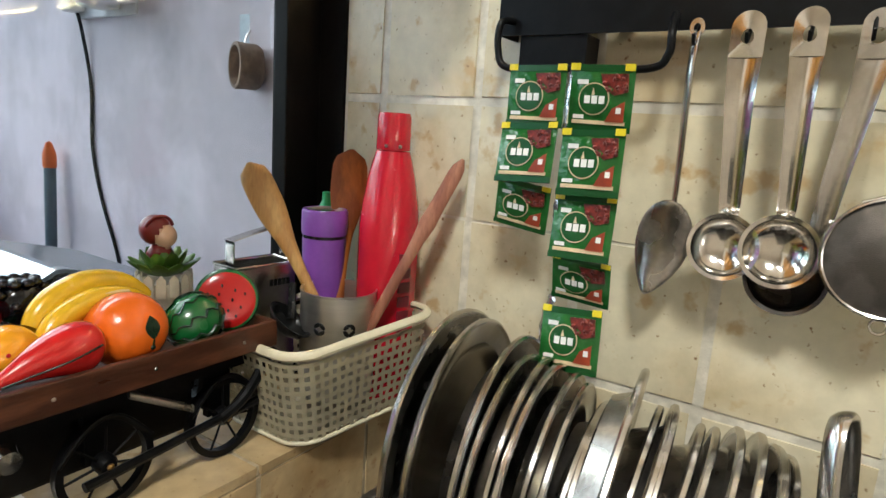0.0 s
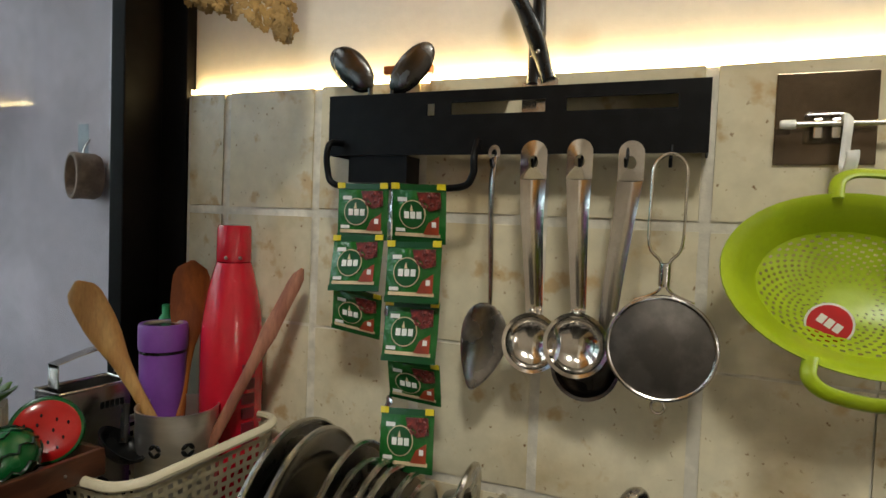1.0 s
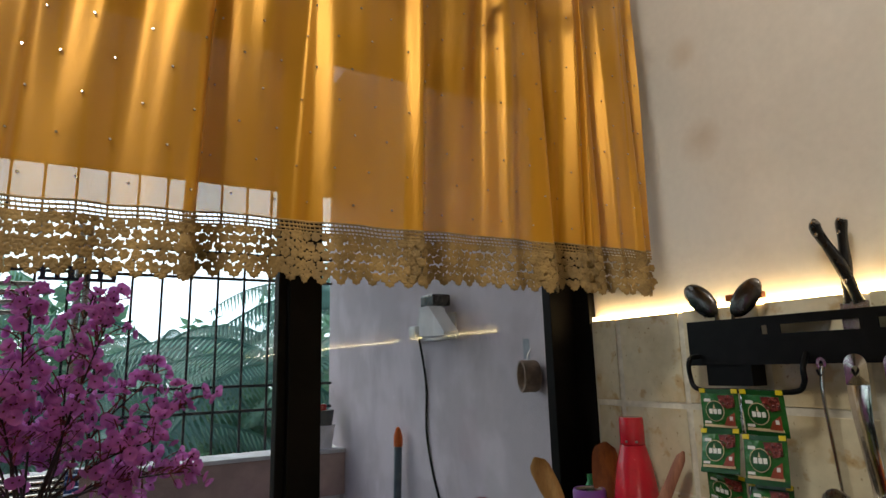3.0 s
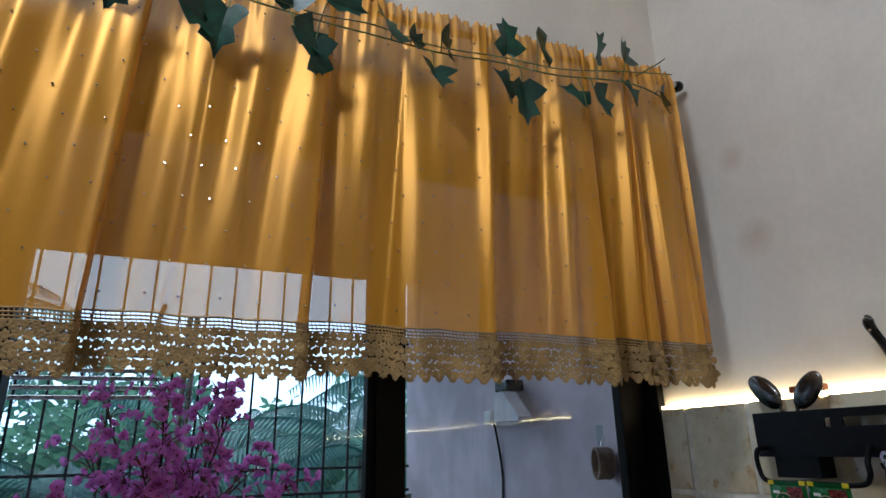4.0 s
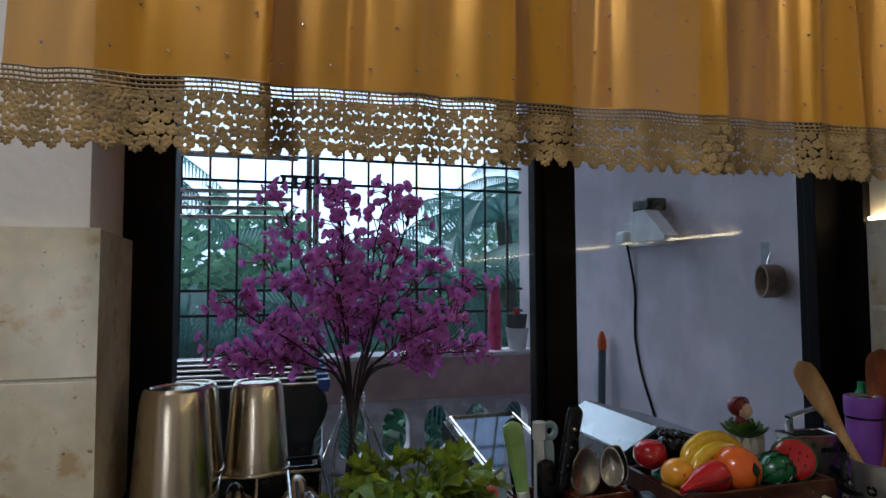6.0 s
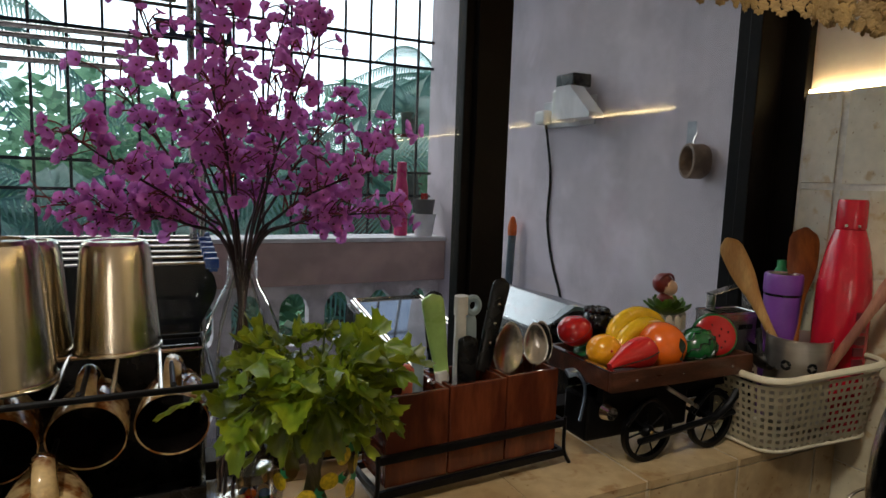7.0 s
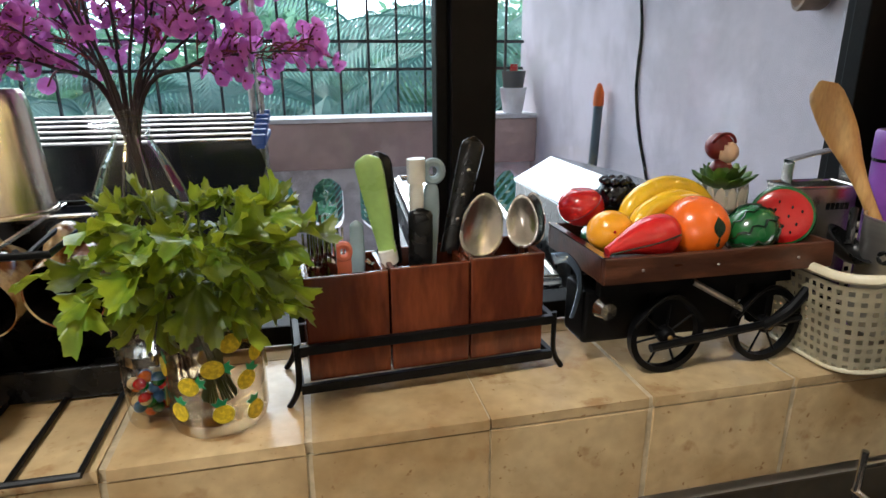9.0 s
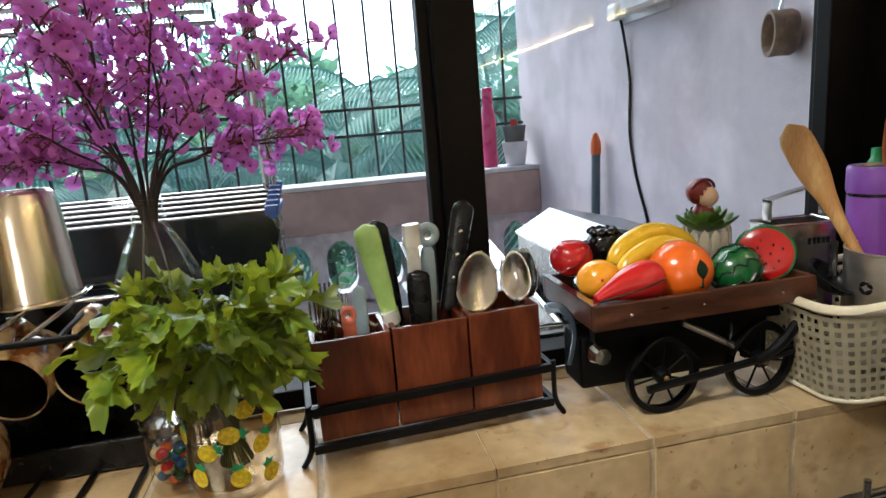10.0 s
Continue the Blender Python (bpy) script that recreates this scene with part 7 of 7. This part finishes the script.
CLAY = mat("brown_clay", (0.30, 0.20, 0.14), 0.7, var=0.25, scale=60, bump=0.5)
part("ring", lathe([(0.0001, -0.012), (0.020, -0.014), (0.029, -0.016), (0.0325, -0.010), (0.0318, 0.006), (0.0330, 0.016), (0.0318, 0.019), (0.0275, 0.0195), (0.0255, 0.014), (0.0245, -0.004), (0.019, -0.008), (0.0001, -0.009)], 40, Matrix.Translation((0.033, 0.325, 1.350)) @ Matrix.Rotation(radians(-22), 4, "Z") @ Matrix.Rotation(radians(-90), 4, "Y")), CLAY, sl)
part("adhesive_hook", box(0.0575, 0.0595, 0.335, 0.375, 1.385, 1.428, 0.0005), paint("hazy_plastic", (0.45, 0.47, 0.52), 0.15), sl, "hazy clear adhesive hook", smooth=False)
part("hook", tube(smooth_line([(0.058, 0.35, 1.405), (0.045, 0.345, 1.39), (0.04, 0.34, 1.378)], 4), 0.0015, 6), STEEL, sl)
br = thing("broom", (0.045, 1.0, 0.0), "grey broom handle with an orange tip leaning on the wall", "broom")
part("handle", tube([(0.0, 0.965, -0.1), (0.038, 0.965, 1.145)], 0.0115, 12), paint("grey_tube", (0.10, 0.14, 0.17), 0.4), br)
part("tip", lathe([(0.0125, 0), (0.0135, 0.005), (0.013, 0.03), (0.006, 0.052), (0.0001, 0.056)], 16, Matrix.Translation((0.0378, 0.965, 1.138))), paint("orange_plastic", (0.80, 0.14, 0.01), 0.4), br)
br.matrix_basis = Matrix.Translation((0.018, 0.02, 0.01)) @ br.matrix_basis
wm = thing("washing_machine", (-0.25, 0.55, -0.1), "grey top-loading washing machine with a dark glass lid and silver panel", "washing machine")
part("body", box(-0.50, -0.02, 0.30, 0.80, -0.1, 0.93, 0.012), paint("machine_grey", (0.30, 0.30, 0.32), 0.4), wm, smooth=False)
LIDM = Matrix.Translation((0, 0.32, 0.93)) @ Matrix.Rotation(radians(9), 4, "X") @ Matrix.Translation((0, -0.32, -0.93))
part("glass_lid", turned(box(-0.49, -0.315, 0.32, 0.79, 0.945, 0.957, 0.006), LIDM), mat("dark_glass_lid", (0.50, 0.51, 0.53), 0.05, 0.85, var=0.2, scale=5, bump=0, spec=1.0, rvar=0.02), wm, "dark glossy lid", smooth=False)
part("lid_base", turned(box(-0.495, -0.312, 0.315, 0.795, 0.90, 0.9445), LIDM), BLACKPLASTIC, wm, smooth=False)
part("lid_rim", tube([LIDM @ Vector(p) for p in ((-0.48, 0.33, 0.959), (-0.322, 0.33, 0.959), (-0.322, 0.78, 0.959), (-0.48, 0.78, 0.959))], 0.004, 8, closed=True), STEELBRIGHT, wm)
FLIP = Matrix.Rotation(radians(90), 4, "X") @ Matrix.Diagonal((1, 1, -1, 1))
part("panel_body", prism([(-0.304, 0.93), (-0.10, 0.93), (-0.10, 1.054), (-0.232, 1.088), (-0.240, 1.088), (-0.304, 1.052)], 0.31, 0.558, FLIP), BLACKPLASTIC, wm, smooth=False)
part("control_panel", prism([(-0.307, 1.0535), (-0.240, 1.0895), (-0.232, 1.0895), (-0.10, 1.056), (-0.10, 1.060), (-0.232, 1.0945), (-0.241, 1.0945), (-0.308, 1.0585)], 0.309, 0.560, FLIP), mat("silver_panel", (0.30, 0.34, 0.37), 0.25, 0.75, var=0.15, scale=7, bump=0.02), wm, "shiny silver control panel", smooth=False)
part("panel_seam", box(-0.30, -0.11, 0.3085, 0.3095, 1.02, 1.026), BLACKPLASTIC, wm, smooth=False)
pb = thing("spray_bottle", (-0.056, 1.575, 1.0915), "bright pink plastic bottle on the parapet", "bottle")
PB = Matrix.Translation((-0.056, 1.575, 1.0915)) @ Matrix.Scale(1.09, 4)
WP = Matrix.Translation((0.030, 1.560, 1.0915)) @ Matrix.Scale(1.08, 4)
PINK = paint("pink_plastic", (0.62, 0.02, 0.16), 0.3)
part("body", lathe([(0.0001, 0), (0.022, 0), (0.023, 0.01), (0.023, 0.15), (0.018, 0.185), (0.015, 0.195)], 24, PB), PINK, pb)
part("cap", lathe([(0.0165, 0.195), (0.0165, 0.245), (0.0001, 0.248)], 24, PB), PINK, pb)
wp = thing("flower_pot", (0.03, 1.56, 1.0915), "white pot with a small dark pot stacked in it", "pot")
part("pot", lathe([(0.0001, 0), (0.03, 0), (0.04, 0.065), (0.042, 0.075), (0.036, 0.075)], 24, WP), PALEWALL, wp)
part("inner_pot", lathe([(0.028, 0.06), (0.036, 0.115), (0.038, 0.125), (0.030, 0.125), (0.0001, 0.11)], 24, WP), paint("dark_pot", (0.06, 0.07, 0.08), 0.6), wp)
part("red_cap", lathe([(0.012, 0.12), (0.012, 0.145), (0.0001, 0.146)], 16, WP), F_RED, wp)
dr = thing("drying_rack", (-1.0, 1.1, -0.1), "steel clothes drying rack with blue end caps", "drying rack")
for k in range(6):
    y, z = 0.955 + 0.05 * k, 1.098 + 0.007 * k
    part("rail", tube([(-2.2, y, z), (-0.765, y, z - 0.004)], 0.005, 8), STEEL, dr)
    part("end_cap", box(-0.775, -0.745, y - 0.011, y + 0.011, z - 0.015, z + 0.008, 0.003), BLUE, dr, smooth=False)
part("cap_bar", box(-0.768, -0.748, 0.945, 1.235, 1.075, 1.090, 0.003), BLUE, dr, smooth=False)
for x in (-0.765, -0.785):
    part("post", tube([(x, 1.2, -0.1), (x, 1.2, 1.78)], 0.009, 10), STEELDARK, dr)
for z, x1 in ((1.53, -0.84), (1.555, -0.86), (1.58, -0.84), (1.60, -0.86)):
    part("upper_rail", tube([(-2.2, 1.1, z - 0.02), (x1, 1.1, z)], 0.006, 8), STEELDARK, dr)
part("upper_rail", tube(smooth_line([(-2.2, 1.1, 1.69), (-0.93, 1.1, 1.695), (-0.88, 1.1, 1.70), (-0.865, 1.1, 1.76), (-0.855, 1.1, 1.79)], 5), 0.007, 8), STEELDARK, dr)
bm = box(-0.87, -0.70, 1.09, 1.098, 1.610, 1.618)
box(-0.87, -0.70, 1.09, 1.098, 1.640, 1.648, bm=bm)
for k in range(6):
    x = -0.866 + 0.031 * k
    box(x, x + 0.012, 1.09, 1.098, 1.618, 1.640, bm=bm)
part("slotted_bar", bm, paint("navy_plastic", (0.012, 0.02, 0.06), 0.4), dr, smooth=False)
cl = thing("black_cloth", (-1.1, 1.05, 0.6), "black cloth hanging over the drying rack rails", "cloth")
bm = bmesh.new()
g = []
for j in range(14):
    row = []
    for i in range(50):
        x = -1.9 + (1.13 + 0.02 * math.sin(j * 0.8)) * i / 49
        row.append(bm.verts.new((x, 0.945 + 0.012 * math.sin(x * 40) * (j / 13), 1.092 - 0.35 * j / 13 - (0.05 * (i / 49) ** 8 if j > 6 else 0))))
    g.append(row)
g.insert(0, [bm.verts.new((v.co.x, 1.15, 1.106)) for v in g[0]])
for a, b in zip(g, g[1:]):
    for i in range(49):
        bm.faces.new((a[i], a[i + 1], b[i + 1], b[i]))
bmesh.ops.solidify(bm, geom=bm.faces[:], thickness=0.003)
part("cloth", bm, CLOTH, cl)
# glowing arc added behind the camera to give the white arc mirrored in the window
rl = thing("ring_lamp", (-1.6, -2.2, 1.15), "glowing white arc added on the far wall for its reflection", "lamp")
part("ring", tube([(-1.62 + 0.2 * math.cos(a), -2.37, 1.18 + 0.2 * math.sin(a)) for a in np.linspace(0.9, 2 * math.pi - 0.4, 48)], 0.02, 10), glow("arc_white", (1, 0.97, 0.92), 14.0), rl)

# ---- trees beyond the balcony ----
rngt = random.Random(15)


def leaf_cloud(bm, c, rad, n, size):
    for _ in range(n):
        d = Vector((rngt.gauss(0, 1), rngt.gauss(0, 1), rngt.gauss(0, 1))).normalized()
        p = Vector(c) + Vector((d.x * rad[0], d.y * rad[1], d.z * rad[2])) * rngt.uniform(0.55, 1.05)
        s = size * rngt.uniform(0.5, 1.3)
        u = Vector((rngt.gauss(0, 1), rngt.gauss(0, 1), rngt.gauss(0, 0.6))).normalized()
        w = u.orthogonal().normalized()
        w = (Matrix.Rotation(rngt.uniform(0, 6.3), 3, u) @ w) * 0.42
        vs_ = [bm.verts.new(p + q * s) for q in (-u, w * 0.9, u, -w * 0.9)]
        bm.faces.new(vs_)


def tree(at, height, spread, n):
    t = thing("tree", at, "leafy green garden tree beyond the balcony", "tree", "garden trees")
    at = Vector(at)
    top = at + Vector((0, 0, height * 0.7))
    bm = tube(smooth_line([at, at.lerp(top, 0.5) + Vector((0.15, 0, 0)), top], 4), [0.16, 0.14, 0.13, 0.12, 0.11, 0.1, 0.09, 0.08, 0.06], 8)
    for k in range(5):
        a = 6.28 * k / 5
        tube([at.lerp(top, 0.7), top + Vector((math.cos(a) * spread * 0.6, math.sin(a) * spread * 0.6, height * 0.12))], [0.06, 0.02], 6, bm=bm)
    part("trunk", bm, BARK, t)
    bm = bmesh.new()
    for k in range(12):
        c = top + Vector((rngt.uniform(-1, 1) * spread * 0.75, rngt.uniform(-1, 1) * spread * 0.6, rngt.uniform(-0.28, 0.3) * height))
        r_ = spread * rngt.uniform(0.28, 0.48)
        leaf_cloud(bm, c, (r_, r_, r_ * 0.8), n // 12, 0.16)
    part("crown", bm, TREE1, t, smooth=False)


def palm(at, height, n=15, L=2.3):
    t = thing("palm_tree", at, "tall coconut palm with drooping fronds beyond the balcony", "palm tree", "garden trees")
    at = Vector(at)
    top = at + Vector((rngt.uniform(-0.4, 0.4), 0.2, height))
    part("trunk", tube(smooth_line([at, at.lerp(top, 0.5) + Vector((0.15, 0, 0)), top], 5), 0.12, 8), BARK, t)
    for k in range(n):
        a, el = 2 * math.pi * k / n + rngt.uniform(-0.2, 0.2), rngt.uniform(-0.35, 1.0)
        bm = bmesh.new()
        pts = []
        for q in range(15):
            s = q / 14
            pts.append(top + Vector((math.cos(a) * L * s * math.cos(el * (1 - s)), math.sin(a) * L * s * math.cos(el * (1 - s)), L * (math.sin(el) * s - 0.75 * s * s))))
        tube(pts, [0.025 * (1 - 0.8 * q / 14) for q in range(15)], 5, bm=bm)
        for q in range(1, 14):
            for f_ in (0.0, 0.33, 0.66):
                p = pts[q].lerp(pts[q + 1], f_)
                d = (pts[q + 1] - pts[q]).normalized()
                side = d.cross(Vector((0, 0, 1))).normalized()
                for sg in (1, -1):
                    ll = 0.55 * math.sin(math.pi * (0.12 + 0.82 * q / 14)) * rngt.uniform(0.8, 1.1)
                    tipv = p + side * (sg * ll * 0.8) + d * ll * 0.4 - Vector((0, 0, ll * 0.55))
                    vs_ = [bm.verts.new(p - d * 0.02), bm.verts.new(p + d * 0.025), bm.verts.new(tipv)]
                    bm.faces.new(vs_)
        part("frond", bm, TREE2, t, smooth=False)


for at, h in (((1.0, 6.2, -3.3), 4.6), ((-1.6, 7.5, -3.3), 4.2), ((-3.6, 8.5, -3.3), 6.6), ((2.6, 8.0, -3.3), 5.6), ((0.2, 9.5, -3.3), 5.0), ((4.6, 10.5, -3.3), 6.6), ((-5.5, 7.5, -3.3), 5.0), ((-0.4, 6.9, -3.3), 3.9), ((-2.8, 6.6, -3.3), 3.9), ((5.6, 14.5, -3.3), 7.0)):
    palm(at, h)
for at, h, s in (((1.9, 9.0, -3.3), 4.6, 1.7), ((-0.8, 11.0, -3.3), 5.0, 2.2), ((-3.0, 11.5, -3.3), 5.2, 2.3), ((4.0, 13.0, -3.3), 6.8, 2.6), ((-6.0, 12.0, -3.3), 6.0, 2.6), ((7.0, 13.0, -3.3), 7.0, 3.0), ((-9.0, 13.0, -3.3), 6.5, 3.0), ((0.8, 14.0, -3.3), 5.4, 2.6)):
    tree(at, h, s, 1900)
bm = bmesh.new()
for k in range(60):
    x, y = rngt.uniform(-9, 9), rngt.uniform(3.6, 9)
    leaf_cloud(bm, (x, y, -3.0 + rngt.uniform(0.2, 1.9)), (0.8, 0.7, 0.8), 170, 0.17)
for k in range(120):
    x = -24 + 48 * k / 119
    leaf_cloud(bm, (x, 17 + rngt.uniform(-1.5, 1.5), -2.0 + rngt.uniform(0, 4.6)), (1.6, 1.0, 1.5), 170, 0.34)
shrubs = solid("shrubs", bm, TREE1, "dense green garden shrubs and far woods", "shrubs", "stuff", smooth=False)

# ---- stone-print tiles, wall and sill ----
structure("joint_bed_east", box(-0.0105, -0.0002, -2.39, 0.094, COUNTER, TILETOP - 0.0015), GROUT, "pale glossy joints between the wall tiles")
rngw = random.Random(2)


def slab(name, x0, x1, y0, y1, z0, z1, parent, material=STONE):
    bm = bmesh.new()
    e = 0.0009
    vs_ = []
    for x in (x0, x1):
        for y in (y0, y1):
            for z in (z0, z1):
                vs_.append(bm.verts.new((x + (rngw.uniform(-e, e) if x1 - x0 > 0.02 else 0), y + (rngw.uniform(-e, e) if y1 - y0 > 0.02 else 0), z + (rngw.uniform(-e, e) if z1 - z0 > 0.02 else 0))))
    for q in ((0, 1, 3, 2), (4, 6, 7, 5), (0, 4, 5, 1), (2, 3, 7, 6), (0, 2, 6, 4), (1, 5, 7, 3)):
        bm.faces.new([vs_[k] for k in q])
    return part(name, bm, material, parent, smooth=False)


ys = [0.094, 0.035, -0.088, -0.212, -0.336, -0.474, -0.602] + [-0.602 - 0.13 * k for k in range(1, 14)]
zs = [TILETOP, 1.309, 1.187, 1.05, 0.925, COUNTER + 0.001]
for j, (za, zb) in enumerate(zip(zs, zs[1:])):
    for k, (ya, yb) in enumerate(zip(ys, ys[1:])):
        gz0 = 0.0015 if j in (0, 2, 4) else 0.005
        gz1 = 0.0015 if j in (1, 3) else 0.005
        gl = 0.0012 if k == 6 else 0.0052
        gr_ = 0.0012 if k == 5 else 0.0052
        slab("tile", -0.0122, -0.0108, yb + gr_, ya - gl, zb + gz1, za - (0.0 if j == 0 else gz0), wall_east)
structure("joint_bed_sill", box(-1.056, -0.0125, 0.0008, 0.184, SILL - 0.0115, SILL - 0.0014), SILLGROUT, "pale glossy joints between the sill tiles")
structure("joint_bed_front", box(-2.59, -0.0125, -0.0012, 0.0058, COUNTER, SILL - 0.0118), SILLGROUT, "pale glossy joints between the tiles under the sill")
xs = [-0.0125, -0.060, -0.214, -0.366, -0.519, -0.672, -0.825, -0.978, -1.045]
for k, (xa, xb) in enumerate(zip(xs, xs[1:])):
    g0, g1 = (0.001 if k == 4 else 0.003), (0.001 if k == 3 else 0.003)
    slab("tile", xb + g1, xa - g0, -0.0028, 0.150, SILL - 0.010, SILL, wall_north, SILLSTONE)
    slab("tile", xb + g1, xa - g0, -0.0026, -0.0013, COUNTER + 0.001, SILL - 0.0118, wall_north, SILLSTONE)
    slab("tile", xb + g1, xa - g0, 0.152, 0.183, SILL - 0.010, SILL, wall_north, SILLSTONE)
# tiles on the wall left of the window, up to the strip's height
structure("joint_bed_north", box(-2.59, -1.048, -0.0105, -0.0002, COUNTER, 1.398), GROUT, "pale joints between the wall tiles")
for j in range(4):
    for k in range(8):
        slab("tile", -1.0475 - 0.155 * (k + 1) + 0.004, -1.0465 - 0.155 * k - (0.0 if k == 0 else 0.004), -0.0122, -0.0106, 1.4 - 0.137 * (j + 1) + 0.004, 1.4 - 0.137 * j, wall_north)
slab("tile", -1.0577, -1.0465, -0.0104, 0.125, COUNTER + 0.11, 1.398, wall_north)
